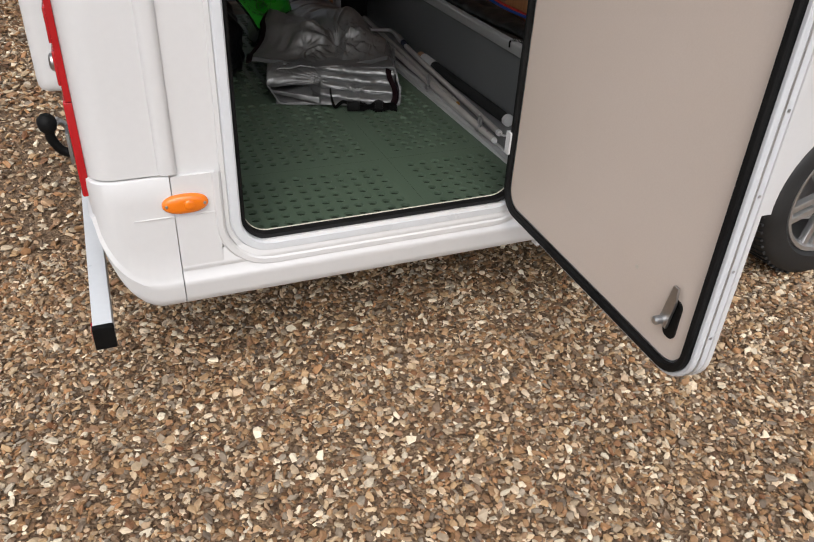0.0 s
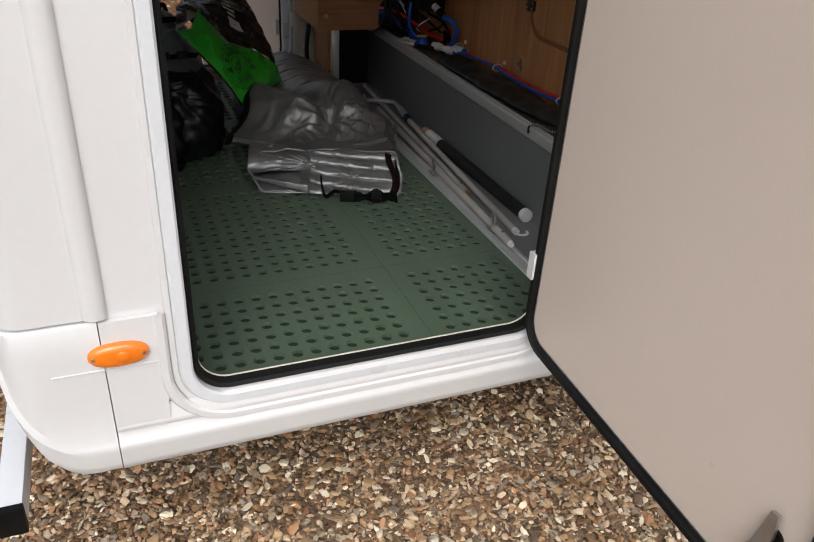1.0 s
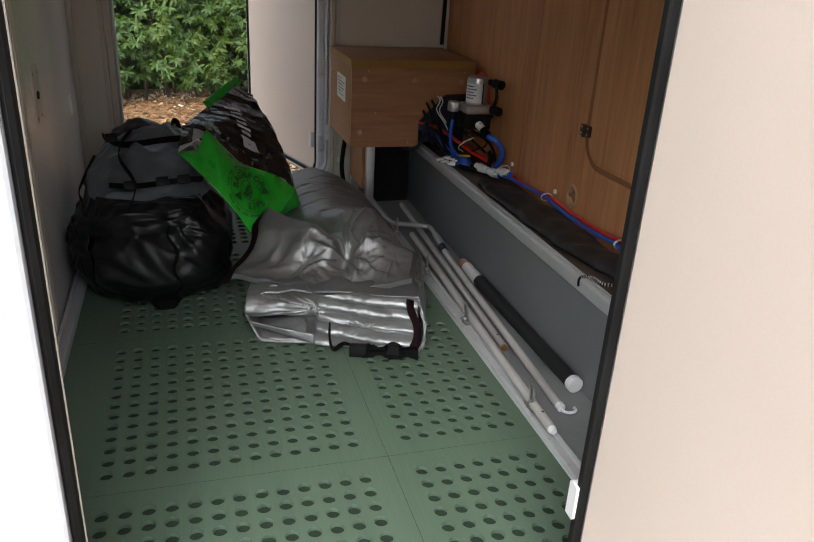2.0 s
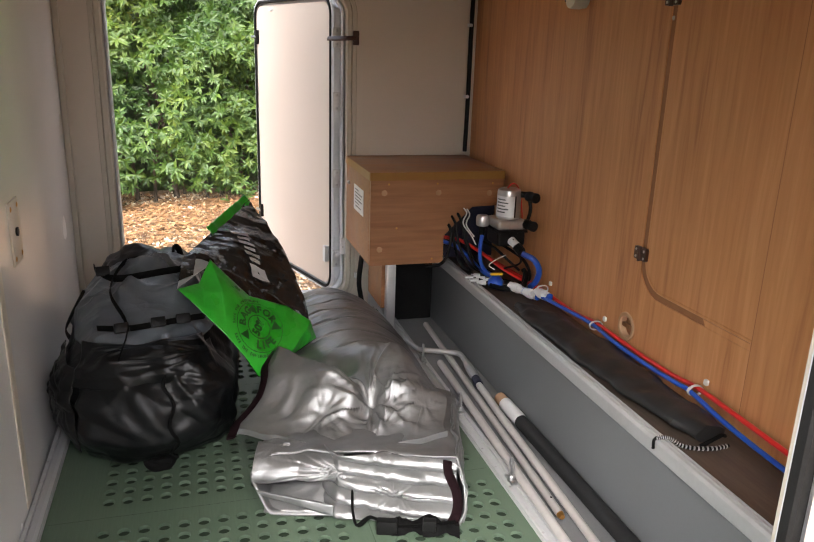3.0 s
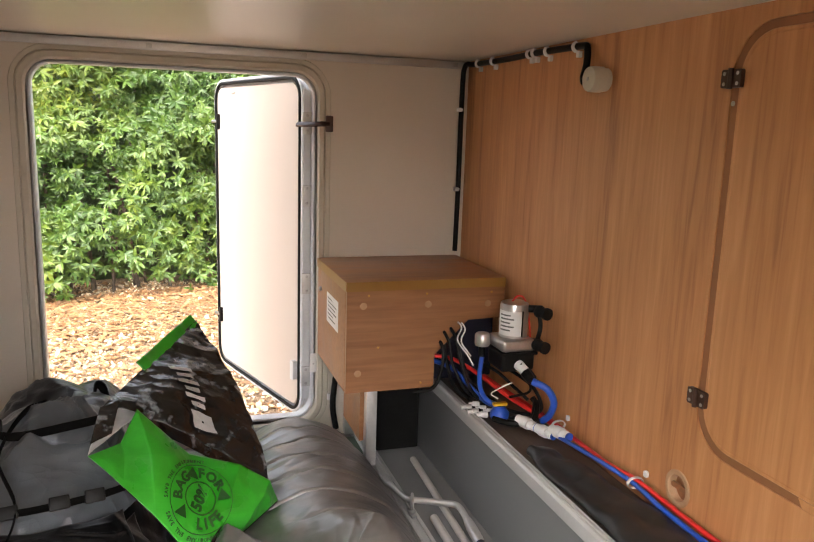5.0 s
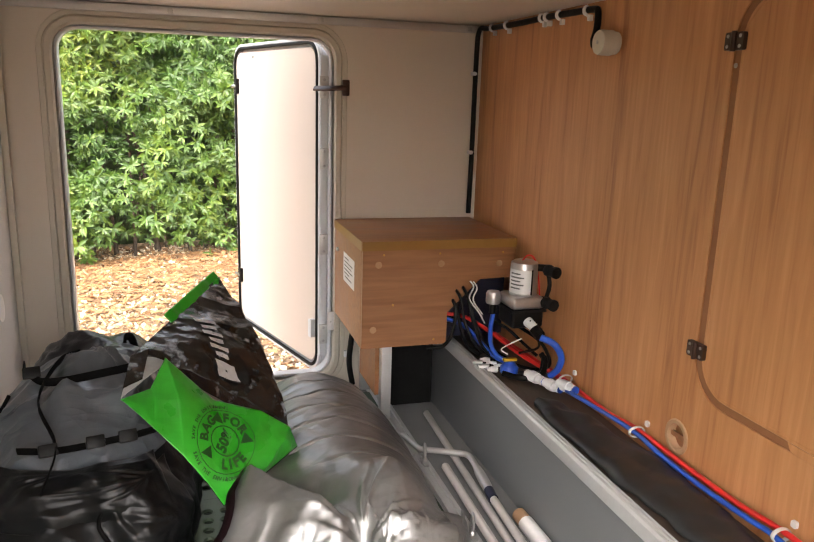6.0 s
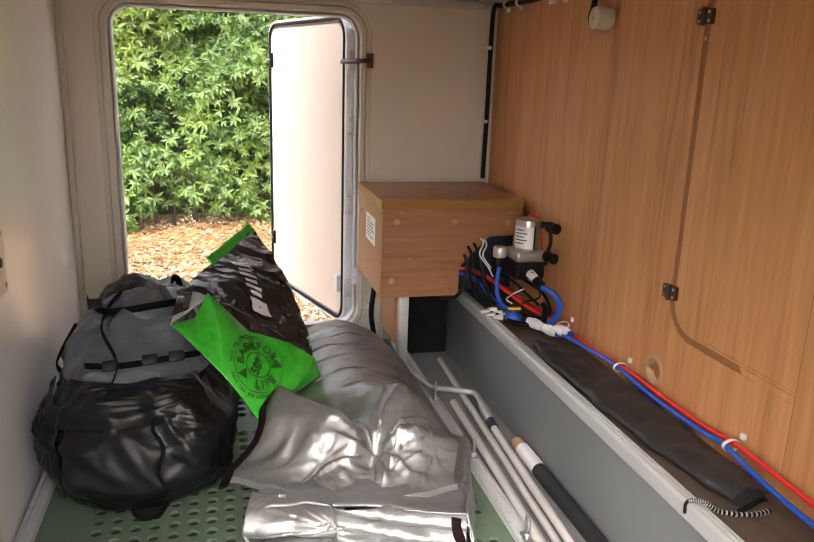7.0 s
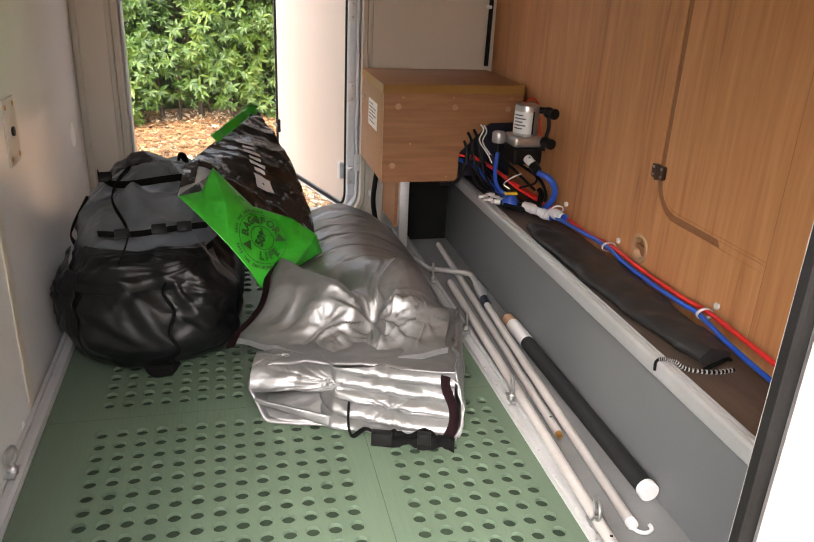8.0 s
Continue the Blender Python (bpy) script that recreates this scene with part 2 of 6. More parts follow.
M["stones"] = islands("gravel_stones", [(0.08, 0.040, 0.020, 1), (0.34, 0.19, 0.085, 1), (0.17, 0.12, 0.08, 1), (0.50, 0.33, 0.17, 1), (0.20, 0.085, 0.036, 1), (0.60, 0.45, 0.28, 1), (0.24, 0.19, 0.14, 1), (0.86, 0.75, 0.56, 1), (0.42, 0.215, 0.09, 1), (0.11, 0.08, 0.058, 1), (0.68, 0.54, 0.37, 1)], 0.62)
M["leaves"] = islands("hedge_leaves", [(0.024, 0.061, 0.012, 1), (0.035, 0.083, 0.014, 1), (0.054, 0.111, 0.017, 1), (0.078, 0.139, 0.019, 1), (0.111, 0.168, 0.021, 1), (0.165, 0.203, 0.026, 1)], 0.45, 0.12, 0.35, 1.1)
M["litter"] = islands("fallen_leaves", [(0.20, 0.090, 0.035, 1), (0.30, 0.155, 0.06, 1), (0.13, 0.062, 0.03, 1), (0.36, 0.22, 0.10, 1)], 0.8)


# ---- mesh helpers ----
def world_of(ob):
    m = ob.matrix_parent_inverse @ ob.matrix_basis if ob.parent else ob.matrix_basis.copy()
    return world_of(ob.parent) @ m if ob.parent else m


def part(name, bm, mat, parent=None, label="", smooth=True, angle=40):
    """One mesh object from a bmesh in world places, under its parent if there is one."""
    bmesh.ops.recalc_face_normals(bm, faces=bm.faces[:])
    if smooth:
        for f in bm.faces:
            f.smooth = True
        for e in bm.edges:
            if len(e.link_faces) == 2 and e.calc_face_angle(0) > radians(angle):
                e.smooth = False
    me = bpy.data.meshes.new(name)
    bm.to_mesh(me)
    bm.free()
    me.materials.append(M[mat])
    ob = new(name, me)
    if parent:
        ob.parent = parent
        ob.matrix_parent_inverse = world_of(parent).inverted()
    if label:
        ob["label"] = label
    return ob


def thing(name, place, label, category, group=""):
    ob = new(name)
    ob.empty_display_size = 0.05
    ob.matrix_basis = Matrix.Translation(place)
    return tagged(ob, label, category, group)


def setting(ob, label="", category=""):
    return tagged(ob, label, category, kind="structure")


def add_box(bm, x0, x1, y0, y1, z0, z1, bevel=0.0, m=None, seg=2):
    made = bmesh.ops.create_cube(bm, size=1.0)["verts"]
    bmesh.ops.transform(bm, matrix=Matrix.Translation(((x0 + x1) / 2, (y0 + y1) / 2, (z0 + z1) / 2)) @ Matrix.Diagonal((x1 - x0, y1 - y0, z1 - z0, 1)), verts=made)
    if bevel:
        edges = list({e for v in made for e in v.link_edges})
        made = bmesh.ops.bevel(bm, geom=edges, offset=bevel, segments=seg, affect="EDGES", profile=0.6)["verts"]
        made = list({v for f in {f for v in made for f in v.link_faces} for v in f.verts})
    if m is not None:
        bmesh.ops.transform(bm, matrix=m, verts=made)
    return bm


def box(*a, **k):
    return add_box(bmesh.new(), *a, **k)


def glide(pts, steps=6):
    """A smooth line through the points."""
    p = [Vector(v) for v in pts]
    p = [2 * p[0] - p[1]] + p + [2 * p[-1] - p[-2]]
    out = []
    for a, b, c, d in zip(p, p[1:], p[2:], p[3:]):
        for i in range(steps):
            s = i / steps
            out.append(0.5 * (2 * b + (c - a) * s + (2 * a - 5 * b + 4 * c - d) * s * s + (3 * b - a - 3 * c + d) * s ** 3))
    return out + [p[-2]]


def add_tube(bm, pts, r, seg=10, flat=1.0, cap=True, up=None):
    """A tube along pts; r may be one radius or one for each point; flat squashes it across its second axis."""
    pts = [Vector(p) for p in pts]
    rs = r if isinstance(r, (list, tuple)) else [r] * len(pts)
    side, rings = Vector(up) if up else None, []
    for i, p in enumerate(pts):
        ahead = (pts[min(i + 1, len(pts) - 1)] - pts[max(i - 1, 0)]).normalized()
        if side is None:
            side = ahead.orthogonal()
        side = (side - ahead * side.dot(ahead)).normalized()
        other = ahead.cross(side)
        rings.append([bm.verts.new(p + rs[i] * (math.cos(2 * math.pi * k / seg) * side + flat * math.sin(2 * math.pi * k / seg) * other)) for k in range(seg)])
    for a, b in zip(rings, rings[1:]):
        for k in range(seg):
            bm.faces.new((a[k], a[(k + 1) % seg], b[(k + 1) % seg], b[k]))
    if cap:
        bm.faces.new(rings[0][::-1])
        bm.faces.new(rings[-1])
    return bm


def tube(*a, **k):
    return add_tube(bmesh.new(), *a, **k)


def add_lathe(bm, profile, m, seg=24, closed=False):
    """profile: (radius, height) round the local z axis, placed by m."""
    rings = [[bm.verts.new(m @ Vector((r * math.cos(2 * math.pi * k / seg), r * math.sin(2 * math.pi * k / seg), h))) for k in range(seg)] for r, h in profile]
    pairs = list(zip(rings, rings[1:])) + ([(rings[-1], rings[0])] if closed else [])
    for a, b in pairs:
        for k in range(seg):
            bm.faces.new((a[k], a[(k + 1) % seg], b[(k + 1) % seg], b[k]))
    if not closed:
        bm.faces.new(rings[0][::-1])
        bm.faces.new(rings[-1])
    return bm


def lathe(*a, **k):
    return add_lathe(bmesh.new(), *a, **k)


def axis(place, way):
    """A placing whose z axis points along way."""
    return Matrix.Translation(place) @ Vector(way).to_track_quat("Z", "Y").to_matrix().to_4x4()


def rounded(u0, u1, v0, v1, r, n=8):
    out = []
    for cu, cv, a0 in ((u1 - r, v1 - r, 0), (u0 + r, v1 - r, 90), (u0 + r, v0 + r, 180), (u1 - r, v0 + r, 270)):
        for i in range(n + 1):
            a = radians(a0 + 90 * i / n)
            out.append((cu + r * math.cos(a), cv + r * math.sin(a)))
    return out


def add_plate(bm, outline, holes, d0, d1, place):
    """A plate with holes: flat outlines in (u, v), from depth d0 to d1; place turns (u, v, d) into a place."""
    start = len(bm.verts)
    edges, loops = [], []
    for loop in [outline] + list(holes):
        vs = [bm.verts.new(place(u, v, d0)) for u, v in loop]
        loops.append((loop, vs))
        edges += [bm.edges.new((a, b)) for a, b in zip(vs, vs[1:] + vs[:1])]
    front = [f for f in bmesh.ops.triangle_fill(bm, use_beauty=True, use_dissolve=False, edges=edges)["geom"] if isinstance(f, bmesh.types.BMFace)]
    twin = {}
    for loop, vs in loops:
        for (u, v), a in zip(loop, vs):
            twin[a] = bm.verts.new(place(u, v, d1))
    for f in front:
        bm.faces.new([twin[v] for v in reversed(f.verts)])
    for _, vs in loops:
        for a, b in zip(vs, vs[1:] + vs[:1]):
            bm.faces.new((a, b, twin[b], twin[a]))
    return bm


def plate(*a):
    return add_plate(bmesh.new(), *a)


def in_xz(u, v, d):
    return Vector((u, d, v))


def in_xy(u, v, d):
    return Vector((u, v, d))


def add_band(bm, outer, inner, d0, d1, place, soft=0.0):
    """A closed band between two outlines of equally many points; soft rounds its front (d0) edges."""
    ws = []
    for (a, b), (c, d) in zip(outer, inner):
        k = soft / max(1e-6, math.hypot(c - a, d - b))
        row = [(a, b, d1), (a, b, d0 + math.copysign(soft, d1 - d0))]
        if soft:
            row += [(a + (c - a) * k, b + (d - b) * k, d0), (c - (c - a) * k, d - (d - b) * k, d0)]
        row += [(c, d, d0 + math.copysign(soft, d1 - d0)), (c, d, d1)]
        ws.append([bm.verts.new(place(*q)) for q in row])
    for r, s in zip(ws, ws[1:] + ws[:1]):
        for i in range(len(r)):
            j = (i + 1) % len(r)
            bm.faces.new((r[i], r[j], s[j], s[i]))
    return bm


def band(*a, **k):
    return add_band(bmesh.new(), *a, **k)


def grown(u0, u1, v0, v1, r, by, n=8):
    return rounded(u0 - by, u1 + by, v0 - by, v1 + by, max(0.004, r + by), n)


def add_grid(bm, nu, nv, at, wrap=False):
    """A sheet of nu by nv cells whose places are at(s, t), s and t from 0 to 1."""
    vs = [[bm.verts.new(at(i / nu, j / nv)) for j in range(nv + 1)] for i in range(nu if wrap else nu + 1)]
    for i in range(nu):
        for j in range(nv):
            a, b = vs[i], vs[(i + 1) % len(vs)]
            bm.faces.new((a[j], b[j], b[j + 1], a[j + 1]))
    return bm


def thicken(bm, by):
    """Turns an open sheet into a closed skin of that thickness."""
    bmesh.ops.recalc_face_normals(bm, faces=bm.faces[:])
    bm.normal_update()
    faces = bm.faces[:]
    rim = [e for e in bm.edges if e.is_boundary]
    under = {v: bm.verts.new(v.co - v.normal * by) for v in bm.verts[:]}
    for e in rim:
        f = e.link_faces[0]
        a, b = next((q.vert, q.link_loop_next.vert) for q in f.loops if q.edge == e)
        bm.faces.new((b, a, under[a], under[b]))
    for f in faces:
        bm.faces.new([under[v] for v in reversed(f.verts)])
    return bm


CREASES = [(Vector((math.cos(a), math.sin(a), b)).normalized(), k) for a, b, k in ((0.3, 0.4, 1.0), (1.3, -0.5, 0.83), (2.2, 0.2, 1.25), (2.9, -0.3, 0.62), (0.9, 0.9, 1.6))]


def crease(v, size, amount):
    """Long straight creases with sharp ridges, here strong and there weak."""
    q, out = Vector(v) / size, 0.0
    for i, (way, k) in enumerate(CREASES):
        bend = noise.noise(q * 0.55 + Vector((i * 3.1, 0, i)))
        mask = max(0.0, 0.35 + 1.3 * noise.noise(q * 0.45 + Vector((0, i * 5.3, 2))))
        f = (q.dot(way) * k + 0.9 * bend) % 1.0
        out += mask * (abs(2 * f - 1) - 0.5)
    return amount * out


def pinch(s, t, cs, ct, spokes, reach, amount, turn=0.0):
    """Sharp folds that run out from a gathered spot."""
    a, b = s - cs, (t - ct) * 1.3
    d = math.hypot(a, b)
    way = math.atan2(b, a) / (2 * math.pi)
    uneven = noise.noise(Vector((2.1 * math.cos(6.283 * way) + turn * 9, 2.1 * math.sin(6.283 * way), turn)))
    k = way * spokes + turn + 1.2 * uneven + 0.3 * noise.noise(Vector((5 * s, 5 * t, turn)))
    f = abs(2 * (k % 1.0) - 1)
    long = reach * (0.65 + 0.7 * abs(noise.noise(Vector((math.floor(k) * 1.7, turn, 3.3)))) * 2)
    fade = min(1.0, d / (0.2 * reach)) * math.exp(-(d / long) ** 2)
    return amount * max(0.0, 1 - 1.7 * f) * fade


def crumple(v, size, amount):
    """Uneven dents and folds, as in stiff coated cloth."""
    q = Vector(v) / size
    a = 1 - abs(noise.noise(q))
    b = 1 - abs(noise.noise(q * 2.1 + Vector((7, 3, 1))))
    return amount * ((a * a - 0.7) + 0.45 * (b * b - 0.7))

# ---- ground ----
def ground_sheet():
    bm = bmesh.new()
    xs = [-400, -40, -8, -4, -2, 0, 2, 4, 8, 40, 400]
    ys = [-400, -40, -8, -4, -2, 0, 2, 4, 6, 8, 12, 40, 400]
    vs = [[bm.verts.new((x, y, 0)) for y in ys] for x in xs]
    for i in range(len(xs) - 1):
        for j in range(len(ys) - 1):
            bm.faces.new((vs[i][j], vs[i + 1][j], vs[i + 1][j + 1], vs[i][j + 1]))
    setting(part("ground", bm, "soil", smooth=False), "bed of brown and tan gravel", "ground")


ground_sheet()

# ---- the vehicle's shell ----
NX0, NX1, NZ0, NZ1 = 0.172, 0.930, 0.496, 1.640      # near opening, at its black seal
FX0, FX1, FZ0, FZ1 = 0.102, 0.922, 0.519, 1.652      # far opening, clear
FLOOR, CEIL, WALL_IN, FAR = 0.46, 1.716, 0.036, 2.27


def west_x(y):
    """Inner face of the rear wall, which stands a little askew."""
    return 0.024 - 0.031 * y


def near_wall():
    hole = grown(NX0, NX1, NZ0, NZ1, 0.07, 0.004)
    outline = [(0.03, 0.48), (3.2, 0.48), (3.2, 2.55), (0.03, 2.55)]
    setting(part("wall_south", plate(outline, [hole], 0.004, WALL_IN, in_xz), "paint", angle=30), "white painted side wall of a motorhome with a rounded garage opening", "wall")
    inner = plate([(-0.02, FLOOR), (1.40, FLOOR), (1.40, CEIL), (-0.02, CEIL)], [grown(NX0, NX1, NZ0, NZ1, 0.07, 0.012)], WALL_IN + 0.002, WALL_IN + 0.012, in_xz)
    setting(part("wall_south_lining", inner, "lining", angle=30), "grey beige lining inside the side wall", "wall")


near_wall()


def opening_frame():
    root = thing("door_frame", (0.53, 0, NZ0), "white aluminium frame round the open garage hatch with a black rubber seal", "door frame")
    part("frame", band(grown(NX0, NX1, NZ0, NZ1, 0.07, 0.025), grown(NX0, NX1, NZ0, NZ1, 0.07, 0.0), -0.006, 0.030, in_xz, soft=0.004), "alu_white", root)
    part("flange", band(grown(NX0, NX1, NZ0, NZ1, 0.07, 0.038), grown(NX0, NX1, NZ0, NZ1, 0.07, 0.0255), -0.001, 0.01, in_xz, soft=0.002), "paint", root)
    part("seal", band(grown(NX0, NX1, NZ0, NZ1, 0.07, -0.0005), grown(NX0, NX1, NZ0, NZ1, 0.07, -0.0115), 0.006, 0.034, in_xz, soft=0.006), "rubber", root, "black rubber seal")
    part("lip", band(grown(NX0, NX1, NZ0, NZ1, 0.07, -0.0085), grown(NX0, NX1, NZ0, NZ1, 0.07, -0.013), 0.0345, 0.0375, in_xz, soft=0.0014), "cream", root, "cream inner lip")
    hold = part("hinge_block", box(NX1 - 0.026, NX1 - 0.004, -0.004, 0.012, 0.70, 0.76, bevel=0.003), "white_plastic", root, "white plastic catch")
    part("screw", lathe([(0.004, 0), (0.004, 0.002), (0.002, 0.003)], axis((NX1 - 0.015, -0.004, 0.73), (0, -1, 0)), seg=10), "steel", hold)


opening_frame()


def sweep_plan(path, profile, bottom=None):
    """A skin carried along a plan line: path rows (x, y, nx, ny), profile rows (outwards, z) as a closed loop."""
    bm = bmesh.new()
    rows = []
    for x, y, nx, ny in path:
        row = []
        for off, z in profile:
            if bottom:
                low = bottom(x, y)
                top, foot = profile_top, profile_foot
                z = low + (z - foot) * (top - low) / (top - foot)
            row.append(bm.verts.new((x + nx * off, y + ny * off, z)))
        rows.append(row)
    for a, b in zip(rows, rows[1:]):
        for i in range(len(a)):
            j = (i + 1) % len(a)
            bm.faces.new((a[i], a[j], b[j], b[i]))
    bm.faces.new(rows[0])
    bm.faces.new(rows[-1][::-1])
    return bm


def corner_path(x_end, r=0.055, rear=-0.14, y_end=2.2, front=0.0):
    """From x_end along the near side, round the rear corner and along the rear face."""
    out = [(x_end + (rear + r - x_end) * i / 6, front, 0, -1) for i in range(7)]
    for i in range(1, 9):
        a = radians(90 * i / 8)
        out.append((rear + r - r * math.sin(a), front + r - r * math.cos(a), -math.sin(a), -math.cos(a)))
    out += [(rear, front + r + (y_end - front - r) * i / 4, -1, 0) for i in range(1, 5)]
    return out


profile_top, profile_foot = 0.700, 0.352


def lift(x, y):
    s = min(1.0, max(0.0, (-0.02 - x) / 0.115))
    return 0.352 + 0.23 * (1 - math.sqrt(max(0.0, 1 - s * s)))


def rear_corner():
    root = thing("rear_corner", (-0.05, 0.1, 0.352), "white moulded rear corner of the motorhome with a rounded lower edge", "body panel")
    low = [(0.002, 0.700), (0.006, 0.694), (0.007, 0.640), (0.006, 0.52), (0.005, 0.440), (0.010, 0.430), (0.013, 0.422), (0.010, 0.410),
           (0.009, 0.385), (0.004, 0.366), (-0.010, 0.354), (-0.030, 0.352), (-0.034, 0.40), (-0.034, 0.700)]
    part("lower_panel", sweep_plan(corner_path(0.0235), low, lift), "paint", root)
    up = [(0.0, 0.704), (0.0, 2.5), (-0.034, 2.5), (-0.034, 0.704)]
    path = corner_path(0.012)
    part("upper_panel", sweep_plan(path, up), "paint", root)
    # the upright rib beside the hatch
    bm = bmesh.new()
    rows = [(0.003, 0.0), (0.009, -0.008), (0.016, -0.011), (0.030, -0.011), (0.037, -0.008), (0.043, 0.0), (0.043, 0.02), (0.003, 0.02)]
    add_plate(bm, rows, [], 0.706, 2.5, in_xy)
    part("rib", bm, "paint", root, angle=60)
    return root


REAR = rear_corner()


def sill():
    root = thing("sill_panel", (0.5, 0.0, 0.352), "white moulded sill under the garage opening with two raised lines", "body panel")
    low = [(0.000, 0.500), (0.004, 0.494), (0.004, 0.472), (0.0075, 0.467), (0.0075, 0.457), (0.004, 0.452), (0.007, 0.438), (0.014, 0.430), (0.0165, 0.422), (0.013, 0.412),
           (0.012, 0.385), (0.006, 0.366), (-0.010, 0.354), (-0.030, 0.352), (-0.030, 0.40), (-0.030, 0.500)]
    path = [(0.0255 + (1.92 - 0.0255) * i / 12, 0.0, 0, -1) for i in range(13)]
    part("lower_panel", sweep_plan(path, low), "paint", root)
    side = [(0.0255, 0.455), (0.112, 0.455), (0.122, 0.470), (0.122, 0.62), (0.122, 0.699), (0.0255, 0.699)]
    part("side_panel", plate(side, [], -0.0074, 0.003, in_xz), "paint", root)
    rim = band(grown(NX0, NX1, NZ0, 1.62, 0.07, 0.060), grown(NX0, NX1, NZ0, 1.62, 0.07, 0.0385), -0.0115, 0.002, in_xz, soft=0.005)
    bmesh.ops.bisect_plane(rim, geom=rim.verts[:] + rim.edges[:] + rim.faces[:], plane_co=(0, 0, 0.70), plane_no=(0, 0, 1), clear_outer=True)
    part("opening_rim", rim, "paint", root, "raised rounded rim under the opening")
    part("pad_edge", box(-0.062, 0.1195, -0.0090, -0.004, 0.600, 0.6035, bevel=0.0012), "paint", root)
    right = plate([(1.0, 0.35), (1.94, 0.30), (1.95, 0.34), (1.99, 0.48), (2.08, 0.60), (2.2, 0.66), (2.35, 0.64), (2.45, 0.55), (2.5, 0.35), (3.2, 0.35), (3.2, 1.0), (1.0, 1.0)], [], -0.016, 0.01, in_xz)
    part("wheel_arch_panel", right, "paint", root)


sill()


def marker_lamp():
    root = thing("marker_lamp", (0.05, -0.008, 0.61), "orange oval side marker lamp on white bodywork", "lamp")

    def oval(k, d):
        return [((0.0505 + k * 0.0505 * math.copysign(abs(math.cos(a)) ** 0.86, math.cos(a))), (0.6335 + k * 0.0235 * math.copysign(abs(math.sin(a)) ** 0.95, math.sin(a))), d) for a in [2 * math.pi * i / 40 for i in range(40)]]

    bm = bmesh.new()
    rings = [[bm.verts.new((x, d, z)) for x, z, d in oval(k, d)] for k, d in ((1.0, -0.0062), (1.0, -0.013), (0.95, -0.017), (0.80, -0.0205), (0.5, -0.0225), (0.2, -0.023))]
    for a, b in zip(rings, rings[1:]):
        for i in range(40):
            bm.faces.new((a[i], a[(i + 1) % 40], b[(i + 1) % 40], b[i]))
    bm.faces.new(rings[-1])
    bm.faces.new(rings[0][::-1])
    part("lens", bm, "orange", root)
    part("bulb_boss", lathe([(0.012, 0), (0.012, 0.002), (0.009, 0.004), (0.003, 0.0045)], axis((0.058, -0.0218, 0.634), (0, -1, 0)), seg=16), "orange", root)
    for x in (0.010, 0.091):
        part("screw", lathe([(0.0042, 0), (0.0042, 0.002), (0.002, 0.003)], axis((x, -0.0180, 0.634), (0, -1, 0)), seg=10), "steel", root, "small steel screw")


marker_lamp()


def tail_lamp():
    root = thing("tail_lamp", (-0.14, 0.09, 0.65), "tall red tail lamp cluster on the rear corner", "lamp")
    def strip(z0, z1, out, lab, inset=0.0):
        bm = bmesh.new()
        add_box(bm, -0.1395 - out, -0.1385, 0.040 + inset, 0.16 - inset, z0, z1, bevel=0.004)
        return part("lens", bm, "red", root, lab)

    strip(0.655, 0.868, 0.017, "long red lens")
    strip(0.8685, 1.35, 0.013, "long red lens")
    for z in (0.90, 0.985, 1.07):
        strip(z, z + 0.07, 0.018, "raised red lens segment", 0.008)
    part("reflector", lathe([(0.018, 0), (0.018, 0.006), (0.012, 0.010)], axis((-0.1577, 0.10, 0.935), (-1, 0, 0)), seg=16), "steel", root)


tail_lamp()


def rear_moulding():
    bm = bmesh.new()
    add_box(bm, -0.235, -0.142, 0.55, 1.35, 0.715, 1.5, bevel=0.035, seg=4)
    ob = part("rear_moulding", bm, "paint")
    tagged(ob, "white rounded moulding on the rear of the motorhome", "body panel")


rear_moulding()


